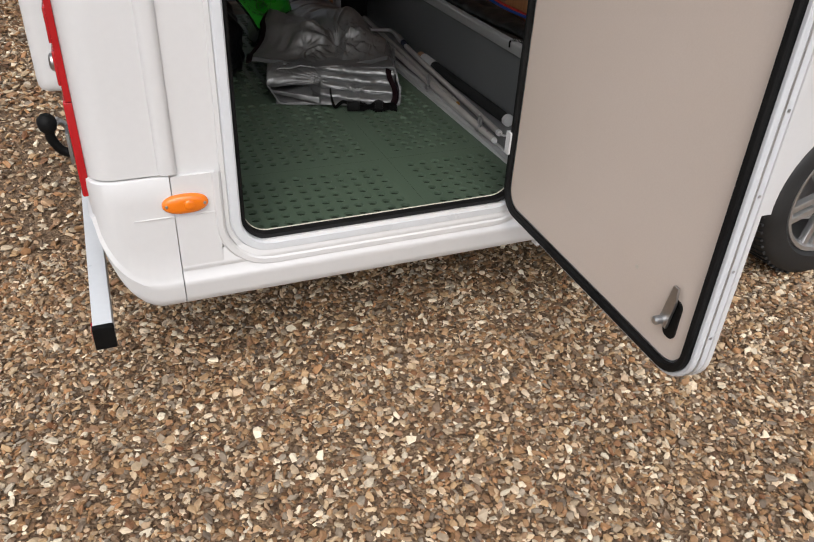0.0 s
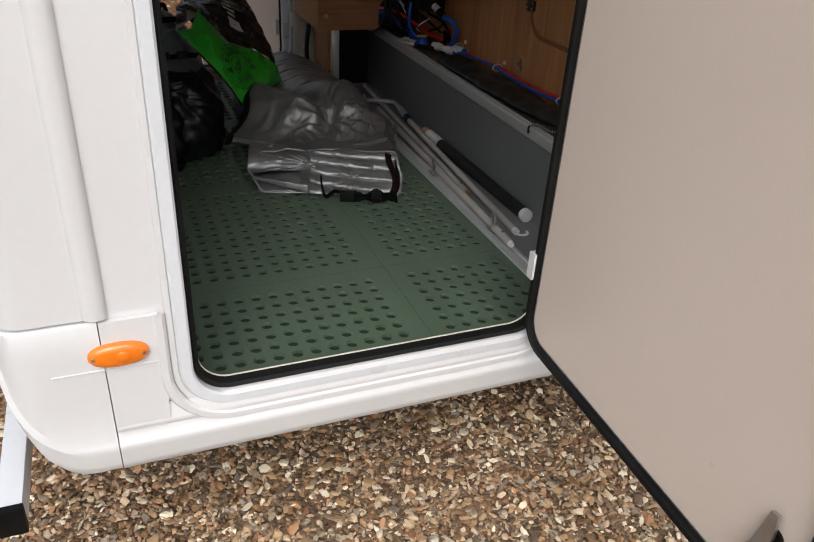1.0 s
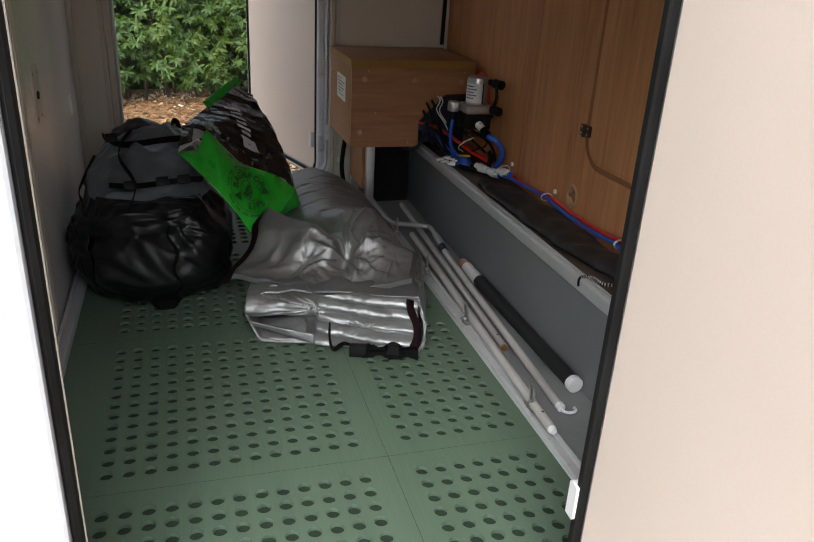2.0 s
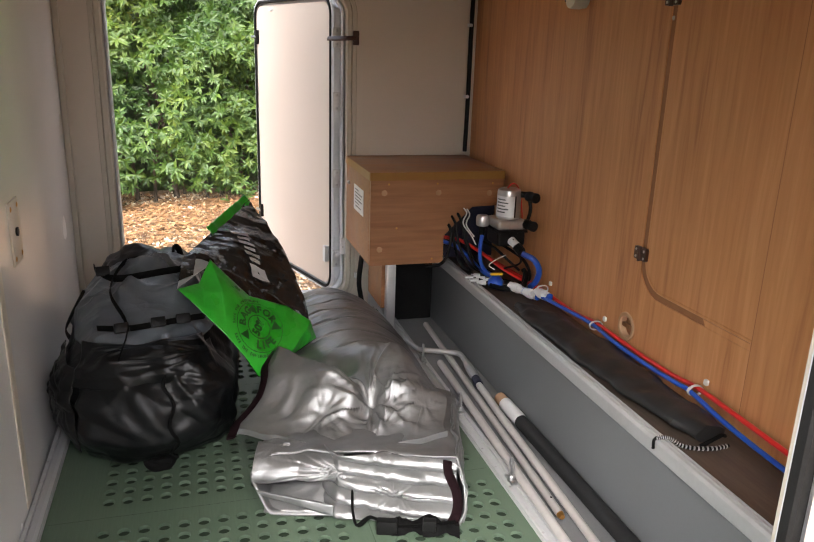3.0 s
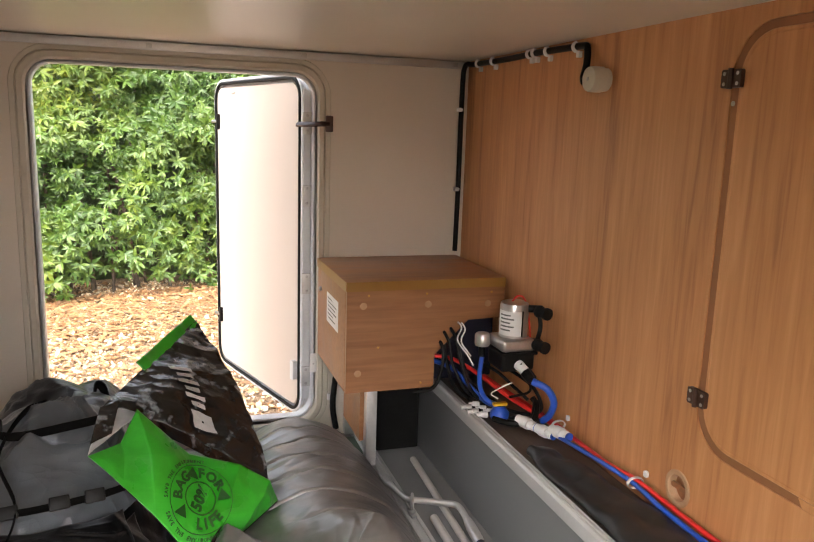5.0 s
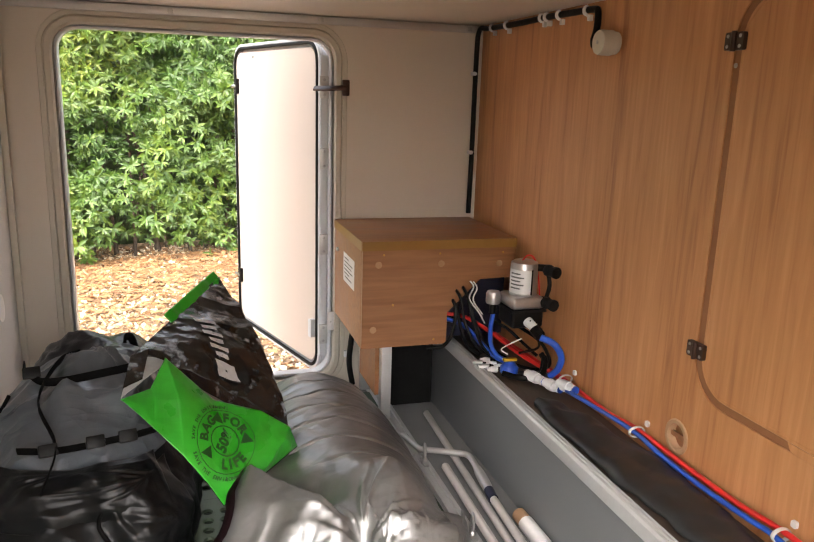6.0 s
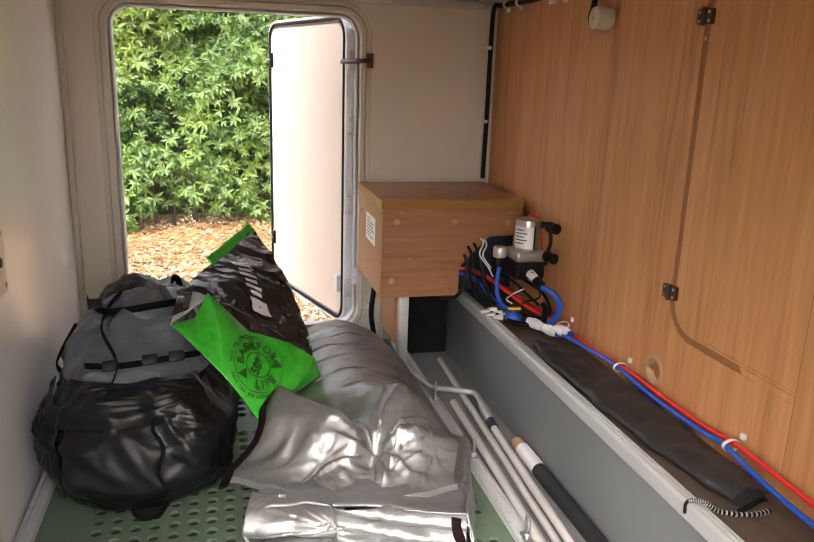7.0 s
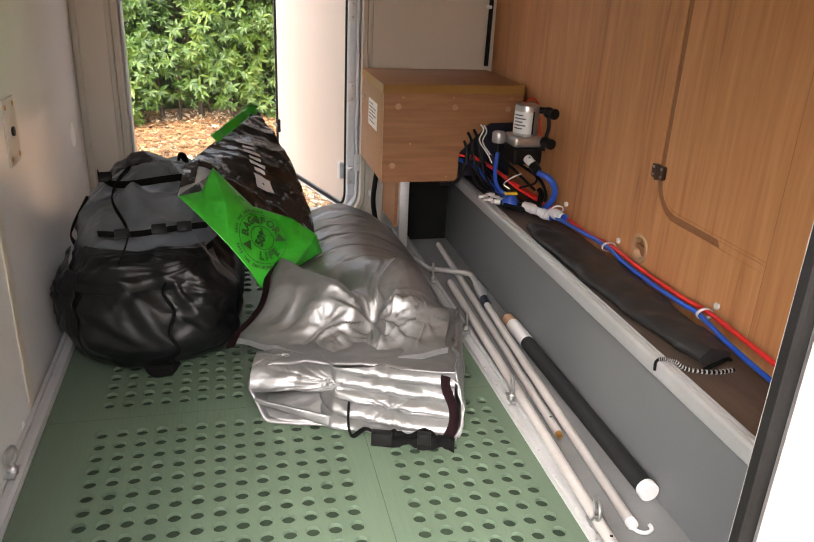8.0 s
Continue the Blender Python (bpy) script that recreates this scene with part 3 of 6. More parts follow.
def tow_beam():
    root = thing("tow_beam", (-0.17, 0.3, 0.30), "square silver aluminium beam with a black end cap below the rear", "tow beam")
    add = bmesh.new()
    add_box(add, -0.192, -0.148, -0.045, 0.90, 0.315, 0.372, bevel=0.004)
    part("beam", add, "alu_white", root)
    part("end_cap", box(-0.194, -0.146, -0.062, -0.044, 0.313, 0.374, bevel=0.004), "black", root, "black plastic end cap")
    part("reflector", box(-0.1965, -0.1925, -0.040, -0.012, 0.325, 0.36, bevel=0.001), "red", root, "red reflector strip")
    part("bracket", box(-0.150, 0.3, 0.80, 0.88, 0.34, 0.40, bevel=0.004), "black", root)
    ball = thing("tow_ball", (-0.25, 0.98, 0.40), "steel tow ball with a black cap behind the motorhome", "tow ball")
    part("neck", tube(glide([(-0.10, 0.98, 0.36), (-0.18, 0.98, 0.36), (-0.235, 0.98, 0.375), (-0.262, 0.98, 0.42), (-0.264, 0.98, 0.46)]), 0.016, 12), "black", ball)
    part("ball_cap", lathe([(0.016, -0.03), (0.026, -0.02), (0.031, 0.0), (0.028, 0.018), (0.014, 0.03)], axis((-0.266, 0.98, 0.475), (0, 0, 1)), seg=20), "rubber", ball, "round black rubber cap")
    part("socket_plate", box(-0.216, -0.205, 0.92, 1.04, 0.35, 0.455, bevel=0.003), "steel", ball)
    part("latch_arm", tube([(-0.262, 0.975, 0.452), (-0.235, 1.0, 0.475), (-0.205, 1.03, 0.44)], 0.012, 10), "steel", ball)


tow_beam()


def wheel():
    root = thing("wheel", (2.2, 0.12, 0.0), "road wheel with a black tyre and a silver spoked alloy rim", "wheel")
    c = Matrix.Translation((2.22, -0.015, 0.325)) @ Matrix.Rotation(radians(90), 4, "X")
    tyre = part("tyre", lathe([(0.215, -0.01), (0.235, 0.012), (0.29, 0.012), (0.312, -0.004), (0.32, -0.03), (0.32, -0.19), (0.305, -0.215), (0.215, -0.20)], c, seg=64, closed=True), "tyre", root)
    bm = bmesh.new()
    for i in range(60):
        a = 2 * math.pi * i / 60
        add_box(bm, 0.309, 0.324, -0.004, 0.006, -0.205, -0.01, m=c @ Matrix.Rotation(a, 4, "Z") @ Matrix.Rotation(0.25, 4, "X"))
    part("tread", bm, "tyre", tyre)
    rim = part("rim", lathe([(0.218, 0.004), (0.222, -0.004), (0.214, -0.15), (0.19, -0.15), (0.195, -0.02), (0.205, 0.002)], c, seg=48, closed=True), "rim", root)
    for i in range(6):
        a = Matrix.Rotation(2 * math.pi * i / 6 + 0.3, 4, "Z")
        for s in (-0.022, 0.022):
            part("spoke", box(0.035, 0.205, s - 0.013, s + 0.013, -0.035, -0.008, bevel=0.006, m=c @ a), "rim", rim)
    part("hub_cap", lathe([(0.052, -0.03), (0.052, -0.006), (0.04, 0.0), (0.01, 0.002)], c, seg=24), "rim", rim)
    part("brake_disc", lathe([(0.13, -0.09), (0.13, -0.075)], c, seg=32), "steel", root)


wheel()


def shell():
    """Plain parts that close the vehicle."""
    setting(part("floor", box(-0.06, 1.43, 0.036, FAR, 0.42, FLOOR), "lino", smooth=False), "grey vinyl garage floor", "floor")
    setting(part("ceiling", box(-0.06, 1.46, 0.05, FAR - 0.001, CEIL, CEIL + 0.03), "ceiling", smooth=False), "stippled grey beige ceiling panel", "ceiling")
    setting(part("wall_west", plate([(-0.105, 0.05), (west_x(0.05), 0.05), (west_x(FAR), FAR - 0.001), (-0.105, FAR - 0.001)], [], 0.42, 2.5, in_xy), "rearwall", smooth=False), "glossy grey white rear wall panel", "wall")
    hole = rounded(FX0, FX1, FZ0, FZ1, 0.07)
    far = plate([(-0.10, 0.40), (3.2, 0.40), (3.2, 2.55), (-0.10, 2.55)], [hole], FAR, FAR + 0.04, in_xz)
    setting(part("wall_north", far, "lining", angle=30), "grey beige side wall with a rounded hatch opening", "wall")
    setting(part("underbody", box(0.0, 3.2, 0.08, 2.2, 0.36, 0.415), "under", smooth=False), "dark underside of the motorhome", "underbody")
    setting(part("roof", box(-0.13, 3.2, 0.0, FAR + 0.04, 2.551, 2.60), "paint", smooth=False), "white roof of the motorhome", "roof")
    setting(part("wall_front", box(3.2, 3.24, 0.0, FAR + 0.04, 0.36, 2.55), "paint", smooth=False), "white front end of the living part", "wall")


shell()


def wood_wall():
    """Partition of upright-grained wood, turned a little, with a routed door outline and a side groove."""
    m = Matrix.Translation((1.434, 1.0, 0)) @ Matrix.Rotation(radians(0.4), 4, "Z")

    def place(u, v, d):
        return m @ Vector((d, u - 1.0, v))

    door = rounded(0.10, 1.046, 0.915, 1.672, 0.075)
    gap = [(u, v) for u, v in rounded(0.094, 1.064, 0.899, 1.688, 0.09)]
    pull = [(1.090 + 0.036 * math.cos(2 * math.pi * i / 28), 0.791 + 0.038 * math.sin(2 * math.pi * i / 28)) for i in range(28)]
    wall = plate([(0.05, 0.42), (2.28, 0.42), (2.28, CEIL + 0.004), (0.05, CEIL + 0.004)], [gap, pull], 0.0, 0.012, place)
    setting(part("wall_east", wall, "wood", angle=30), "warm brown pear-wood partition with upright grain", "wall")
    back = plate([(0.05, 0.42), (2.28, 0.42), (2.28, CEIL + 0.004), (0.05, CEIL + 0.004)], [pull], 0.012, 0.02, place)
    setting(part("wall_east_backing", back, "groove", angle=30), "wooden board behind the partition", "wall")
    root = thing("locker_door", place(0.6, 0.92, 0), "flush wooden locker door with rounded corners and dark hinges", "door")
    leaf = band(door, rounded(0.108, 1.038, 0.923, 1.664, 0.070), 0.0, 0.0125, place, soft=0.0015)
    add_plate(leaf, rounded(0.1082, 1.0378, 0.9232, 1.6638, 0.070), [], 0.0004, 0.0122, place)
    add_plate(leaf, [(0.101, 0.8995), (0.80, 0.8995), (0.81, 0.9145), (0.101, 0.9145)], [], 0.0002, 0.0122, place)
    part("leaf", leaf, "wood", root)
    part("routed_edge", band(rounded(0.0945, 1.0635, 0.8995, 1.6875, 0.0895), rounded(0.0995, 1.0465, 0.9145, 1.6725, 0.0755), 0.0028, 0.0118, place), "groove", root, "dark routed edge round the door")
    for v in (1.594, 0.997):
        h = part("hinge", plate(rounded(1.034, 1.082, v - 0.016, v + 0.016, 0.004, 3), [], -0.009, 0.0, place), "brown", root, "dark brown hinge")
        part("hinge_pin", tube([place(1.058, v - 0.018, -0.010), place(1.058, v + 0.018, -0.010)], 0.005, 10), "brown", h)
        for du in (-0.016, 0.016):
            for dv in (-0.009, 0.009):
                part("screw", lathe([(0.0035, 0), (0.0035, 0.001), (0.001, 0.0018)], axis(place(1.058 + du, v + dv, -0.009), (-1, 0, 0)), seg=8), "steel", h)
    part("screw", lathe([(0.005, 0), (0.005, 0.001), (0.002, 0.002)], axis(place(1.055, 1.551, 0), (-1, 0, 0)), seg=10), "steel", root)
    rim = bmesh.new()
    o = [(1.090 + 0.037 * math.cos(2 * math.pi * i / 28), 0.791 + 0.039 * math.sin(2 * math.pi * i / 28)) for i in range(28)]
    i2 = [(1.090 + 0.025 * math.cos(2 * math.pi * i / 28), 0.791 + 0.027 * math.sin(2 * math.pi * i / 28)) for i in range(28)]
    add_band(rim, o, i2, -0.003, 0.02, place, soft=0.002)
    ring = part("finger_pull", rim, "raw_wood")
    tagged(ring, "round wooden finger pull let into the partition", "finger pull")
    part("pull_back", plate([(u, v) for u, v in i2], [], 0.016, 0.019, place), "groove", ring)
    part("pull_bar", plate(rounded(1.065, 1.115, 0.786, 0.797, 0.003, 3), [], 0.004, 0.010, place), "wood_h", ring)
    batten = plate([(0.578, 0.745), (0.653, 0.745), (0.653, CEIL - 0.002), (0.578, CEIL - 0.002)], [], -0.006, -0.0004, place)
    setting(part("trim", batten, "wood"), "upright wooden cover strip", "trim")
    line = plate([(0.6532, 0.745), (0.6595, 0.745), (0.6595, CEIL - 0.002), (0.6532, CEIL - 0.002)], [], -0.0012, -0.0002, place)
    setting(part("trim", line, "groove"), "dark joint line beside the cover strip", "trim")
    near = plate([(0.06, 0.745), (0.574, 0.745), (0.574, CEIL - 0.002), (0.06, CEIL - 0.002)], [], -0.010, -0.0004, place)
    setting(part("wall_east_cover", near, "wood"), "second wooden panel beside the hatch", "wall")
    return place


WOODP = wood_wall()


def door_leaf(name, label, hinge, turn, side, width, z0, z1, far=False):
    """A hatch leaf from its hinge line; side = +1 puts the outside to the leaf's left."""
    root = new(name)
    root.matrix_basis = Matrix.Translation(hinge)
    setting(root, label, "door")
    m = Matrix.Translation(hinge) @ Matrix.Rotation(radians(turn), 4, "Z")

    def place(u, v, d):
        return m @ Vector((u, side * d, v - hinge[2]))

    a, b, r = 0.008, width, 0.07
    part("inner_panel", plate(grown(a, b, z0, z1, r, -0.022), [], 0.003, 0.026, place), "inner", root, "beige inner panel")
    seal_w = 0.017 if not far else 0.012
    part("seal", band(grown(a, b, z0, z1, r, -0.0005), grown(a, b, z0, z1, r, -seal_w), -0.009 if not far else -0.003, 0.004, place, soft=0.003), "rubber", root, "black rubber edge seal")
    part("edge_frame", band(grown(a, b, z0, z1, r, 0.010), grown(a, b, z0, z1, r, -0.0002), 0.001, 0.030, place, soft=0.002), "alu_white", root, "white aluminium edge")
    part("edge_groove", band(grown(a, b, z0, z1, r, 0.0115), grown(a, b, z0, z1, r, 0.009), 0.012, 0.016, place), "galv", root, "grey groove line")
    part("outer_skin", plate(grown(a, b, z0, z1, r, 0.013), [], 0.0305, 0.040, place), "paint", root, "white outer skin")
    for i in range(7):
        v = z0 + 0.12 + i * 0.145
        part("screw", lathe([(0.003, 0), (0.003, 0.001), (0.001, 0.0016)], axis(place(b + 0.0105, v, 0.023), m.to_3x3() @ Vector((1, 0, 0))), seg=8), "steel", root)
    if not far:
        lat = part("latch", plate(rounded(width - 0.085, width - 0.052, z0 + 0.070, z0 + 0.155, 0.014, 5), [], -0.0015, 0.0036, place), "black", root, "black latch recess")
        lever = bmesh.new()
        add_plate(lever, [(width - 0.094, z0 + 0.095), (width - 0.070, z0 + 0.090), (width - 0.062, z0 + 0.150), (width - 0.066, z0 + 0.185), (width - 0.078, z0 + 0.185), (width - 0.084, z0 + 0.150)], [], -0.010, -0.0045, place)
        part("lever", lever, "steel", lat, "bright steel lever")
        part("knob", lathe([(0.007, -0.004), (0.009, 0.0), (0.009, 0.014), (0.006, 0.017)], axis(place(width - 0.088, z0 + 0.100, -0.008), m.to_3x3() @ Vector((0, -side, 0))), seg=16), "steel", lat, "round steel knob")
        part("hinge_block", plate(rounded(-0.002, 0.020, z0 + 0.155, z0 + 0.215, 0.003, 3), [], -0.014, 0.0, place), "white_plastic", root, "white plastic catch block")
        part("dirt_spot", plate(rounded(width - 0.205, width - 0.196, z0 + 0.145, z0 + 0.153, 0.003, 4), [], 0.0022, 0.0032, place), "lining", root)
    else:
        for v in (z1 - 0.15, z0 + 0.20):
            lat = part("latch", plate(rounded(width - 0.045, width - 0.030, v - 0.03, v + 0.03, 0.006, 4), [], -0.010, 0.003, place), "black", root, "black latch recess")
            part("bolt", tube([place(width - 0.038, v, -0.006), place(width + 0.012, v, -0.006)], 0.006, 10), "steel", lat)
        part("hinge_block", plate(rounded(0.030, 0.052, z0 + 0.12, z0 + 0.185, 0.003, 3), [], -0.014, 0.003, place), "white_plastic", root, "white plastic catch block")
        part("catch_plate", plate(rounded(width - 0.20, width - 0.17, z1 - 0.045, z1 - 0.035, 0.003, 3), [], -0.004, 0.003, place), "white_plastic", root)
    return root


door_leaf("door_1", "beige garage hatch door standing wide open with black seal", (0.880, 0.0, 0.496), -92.2, 1, 0.770, 0.496, 1.655)
door_leaf("door_2", "beige garage hatch door standing open on the far side", (0.882, FAR + 0.055, 0.516), 107.3, -1, 0.745, 0.516, 1.650, far=True)


def far_frame():
    root = thing("hatch_frame", (0.53, FAR, FZ0), "cream plastic frame round the far hatch opening", "door frame")
    out, inn = grown(FX0, FX1, FZ0, FZ1, 0.07, 0.026), grown(FX0, FX1, FZ0, FZ1, 0.07, 0.0)
    part("frame", band(out, inn, FAR - 0.008, FAR + 0.02, in_xz, soft=0.006), "cream", root)
    part("flange", band(grown(FX0, FX1, FZ0, FZ1, 0.07, 0.042), grown(FX0, FX1, FZ0, FZ1, 0.07, 0.0265), FAR - 0.004, FAR - 0.0002, in_xz, soft=0.002), "cream", root)
    part("jamb", band(inn, grown(FX0, FX1, FZ0, FZ1, 0.07, -0.010), FAR + 0.02, FAR + 0.060, in_xz, soft=0.003), "alu_white", root, "white aluminium jamb")
    rail = part("hinge_rail", box(FX1 - 0.036, FX1 - 0.012, FAR + 0.045, FAR + 0.052, FZ0 + 0.06, FZ1 - 0.05, bevel=0.001), "alu_white", root, "white hinge rail with screws")
    for z in (0.66, 0.98, 1.27, 1.50):
        leaf = part("hinge_leaf", box(FX1 - 0.040, FX1 - 0.010, FAR + 0.038, FAR + 0.0448, z - 0.035, z + 0.035, bevel=0.002), "galv", root, "small grey hinge leaf")
        for dz in (-0.024, 0.024):
            part("screw", lathe([(0.005, 0), (0.005, 0.001), (0.002, 0.002)], axis((FX1 - 0.025, FAR + 0.038, z + dz), (0, -1, 0)), seg=10), "steel", leaf)
    hook = thing("door_retainer", (0.95, FAR, 1.49), "dark brown plastic door retainer hook", "door retainer")
    part("base", box(0.945, 0.968, FAR - 0.022, FAR - 0.0085, 1.475, 1.525, bevel=0.003), "brown", hook)
    part("arm", tube(glide([(0.955, FAR - 0.02, 1.50), (0.92, FAR - 0.02, 1.498), (0.885, FAR + 0.02, 1.496), (0.868, FAR + 0.05, 1.496)]), 0.010, 8, flat=0.6), "brown", hook)
    jb = part("catch", box(FX1 - 0.020, FX1 + 0.002, FAR - 0.012, FAR - 0.0085, 0.690, 0.755, bevel=0.001), "white_plastic", root, "white plastic catch")
    part("screw", lathe([(0.003, 0), (0.003, 0.001), (0.001, 0.0018)], axis((FX1 - 0.009, FAR - 0.012, 0.72), (0, -1, 0)), seg=8), "steel", jb)


far_frame()


def trims():
    bm = bmesh.new()
    add_box(bm, -0.04, 1.415, FAR - 0.016, FAR - 0.002, CEIL - 0.026, CEIL - 0.002, bevel=0.003)
    setting(part("trim", bm, "galv"), "grey aluminium angle strip along the ceiling", "trim")
    for x in (0.43, 0.875, 1.37):
        ob = part("bracket", box(x - 0.008, x + 0.008, FAR - 0.022, FAR - 0.0165, CEIL - 0.022, CEIL - 0.008, bevel=0.002), "steel")
        tagged(ob, "small steel screw head in the ceiling strip", "screw", "strip screws")
    bm = bmesh.new()
    add_box(bm, west_x(FAR) + 0.001, west_x(FAR) + 0.020, FAR - 0.026, FAR - 0.009, FLOOR + 0.03, CEIL - 0.03, bevel=0.004)
    setting(part("trim", bm, "cream"), "cream corner strip between rear wall and side wall", "trim")
    setting(part("trim", box(west_x(1.075) - 0.004, west_x(1.075) + 0.0035, 1.057, 1.093, FLOOR + 0.032, CEIL - 0.002, bevel=0.0015), "cream"), "upright cream joint strip on the rear wall", "trim")


trims()

# ---- inside the garage: floor mat ----
PITCH, BLOCK, PERIOD = 0.0405, 13, 0.602


def floor_mat():
    """Interlocking rubber tiles with blocks of round holes."""
    top, foot, r = FLOOR + 0.016, FLOOR + 0.0075, 0.0135
    x_lo, x_hi, y_lo, y_hi = 0.031, 1.040, 0.052, 2.20
    columns = [0.152 + PITCH * i + PERIOD * k for k in (0, 1) for i in range(BLOCK)]
    rows = [0.467 + PITCH * j + PERIOD * k for k in (-1, 0, 1, 2) for j in range(BLOCK)]
    columns = [c for c in columns if x_lo + 0.03 < c < x_hi - 0.022]
    rows = [c for c in rows if y_lo + 0.03 < c < y_hi - 0.03]

    def cuts(centres, lo, hi):
        out = [lo]
        for c in centres:
            for e in (c - PITCH / 2, c + PITCH / 2):
                if e > out[-1] + 1e-4:
                    out.append(e)
        return out + [hi]

    seam_x, seam_y = (0.6981, 0.6989), (0.4091, 0.4099, 1.0111, 1.0119, 1.6131, 1.6139)
    xs = sorted(set(cuts(columns, x_lo, x_hi)) | set(seam_x))
    ys = sorted(set(cuts(rows, y_lo, y_hi)) | set(seam_y))
    verts, faces, known = [], [], {}

    def vert(x, y, z):
        key = (round(x, 5), round(y, 5), round(z, 5))
        if key not in known:
            known[key] = len(verts)
            verts.append(key)
        return known[key]

    for x0, x1 in zip(xs, xs[1:]):
        for y0, y1 in zip(ys, ys[1:]):
            cx, cy = (x0 + x1) / 2, (y0 + y1) / 2
            if x1 - x0 < 0.003 or y1 - y0 < 0.003:
                continue
            corner = [vert(x1, y1, top), vert(x0, y1, top), vert(x0, y0, top), vert(x1, y0, top)]
            if not (any(abs(cx - c) < 1e-3 for c in columns) and any(abs(cy - c) < 1e-3 for c in rows)):
                faces.append(corner)
                continue
            angles = [2 * math.pi * k / 16 for k in range(16)]
            rim = [vert(cx + r * math.cos(a), cy + r * math.sin(a), top) for a in angles]
            edge = [vert(cx + (r - 0.0004) * math.cos(a), cy + (r - 0.0004) * math.sin(a), top - 0.0006) for a in angles]
            low = [vert(cx + (r - 0.0005) * math.cos(a), cy + (r - 0.0005) * math.sin(a), foot) for a in angles]
            for q in range(4):
                ks = [(4 * q + i) % 16 for i in range(5)]
                for a, b in zip(ks, ks[1:]):
                    faces.append([corner[q], rim[b], rim[a]])
                faces.append([corner[q], corner[(q + 1) % 4], rim[(4 * q + 4) % 16]])
            for k in range(16):
                j = (k + 1) % 16
                faces.append([rim[k], rim[j], edge[j], edge[k]])
                faces.append([edge[k], edge[j], low[j], low[k]])
    ring = [(x, y_lo) for x in xs] + [(x_hi, y) for y in ys[1:]] + [(x, y_hi) for x in xs[::-1][1:]] + [(x_lo, y) for y in ys[::-1][1:]]
    ring = ring[:-1] if ring[-1] == ring[0] else ring
    for (a, b), (c, d) in zip(ring, ring[1:] + ring[:1]):
        faces.append([vert(a, b, top), vert(c, d, top), vert(c, d, FLOOR), vert(a, b, FLOOR)])
    me = bpy.data.meshes.new("rubber_mat")
    me.from_pydata(verts, [], faces)
    me.materials.append(M["mat"])
    bm = bmesh.new()
    bm.from_mesh(me)
    bmesh.ops.recalc_face_normals(bm, faces=bm.faces[:])
    bm.to_mesh(me)
    bm.free()
    root = thing("rubber_mat", (0.52, 1.1, FLOOR), "green rubber floor mat with blocks of round holes", "floor mat")
    ob = new("sheet", me)
    ob.parent = root
    ob.matrix_parent_inverse = root.matrix_basis.inverted()
    # one slab closes all holes from below; its dark green stands for shade
    part("hole_bottoms", box(0.033, 1.038, 0.054, 2.198, FLOOR + 0.0003, FLOOR + 0.007), "mat_hole_shade", root, "mat's hole bottoms, green darkened as shade", smooth=False)


floor_mat()
TOP = FLOOR + 0.016


def tie_rail(x0, x1, label, rings):
    root = thing("tie_rail", ((x0 + x1) / 2, 1.1, FLOOR), label, "rail", "tie-down rails")
    y0, y1 = 0.06, FAR - 0.02
    part("rail_base", box(x0, x1, y0, y1, FLOOR + 0.0005, FLOOR + 0.022, bevel=0.003), "rail", root)
    w = x1 - x0
    for a, b in ((x0 + 0.001, x0 + w * 0.3), (x1 - w * 0.3, x1 - 0.001)):
        part("rail_lip", box(a, b, y0, y1, FLOOR + 0.0224, FLOOR + 0.030, bevel=0.002), "rail", root)
    bm = bmesh.new()
    for i in range(24):
        add_lathe(bm, [(0.003, 0), (0.003, 0.001), (0.001, 0.0016)], axis((x0 + w * 0.16, y0 + 0.05 + i * 0.088, FLOOR + 0.030), (0, 0, 1)), seg=8)
    tagged(part("screw_row", bm, "steel", root), kind="stuff")
    for y in rings:
        e = thing("tie_ring", ((x0 + x1) / 2, y, FLOOR + 0.03), "steel tie-down eye clamped in the floor rail", "tie-down ring", "tie-down rings")
        c = Vector(((x0 + x1) / 2, y, FLOOR))
        part("stud", lathe([(0.010, 0.0), (0.010, 0.012), (0.006, 0.016), (0.004, 0.024)], axis(c + Vector((0, 0, 0.0305)), (0, 0, 1)), seg=14), "steel", e)
        part("ring", tube([c + Vector((0.005 * math.cos(a), 0.019 * math.cos(a), 0.068 + 0.019 * math.sin(a))) for a in [2 * math.pi * i / 20 for i in range(21)]], 0.0036, 8), "steel", e)
        part("spring_clip", box(c.x - 0.008, c.x + 0.008, c.y - 0.022, c.y + 0.022, FLOOR + 0.0305, FLOOR + 0.037, bevel=0.002), "steel", e)


tie_rail(-0.006, 0.030, "white aluminium lashing rail along the rear wall floor", (0.83,))
tie_rail(1.0405, 1.078, "white aluminium lashing rail beside the rubber mat", (0.495, 0.925, 1.283, 1.64))


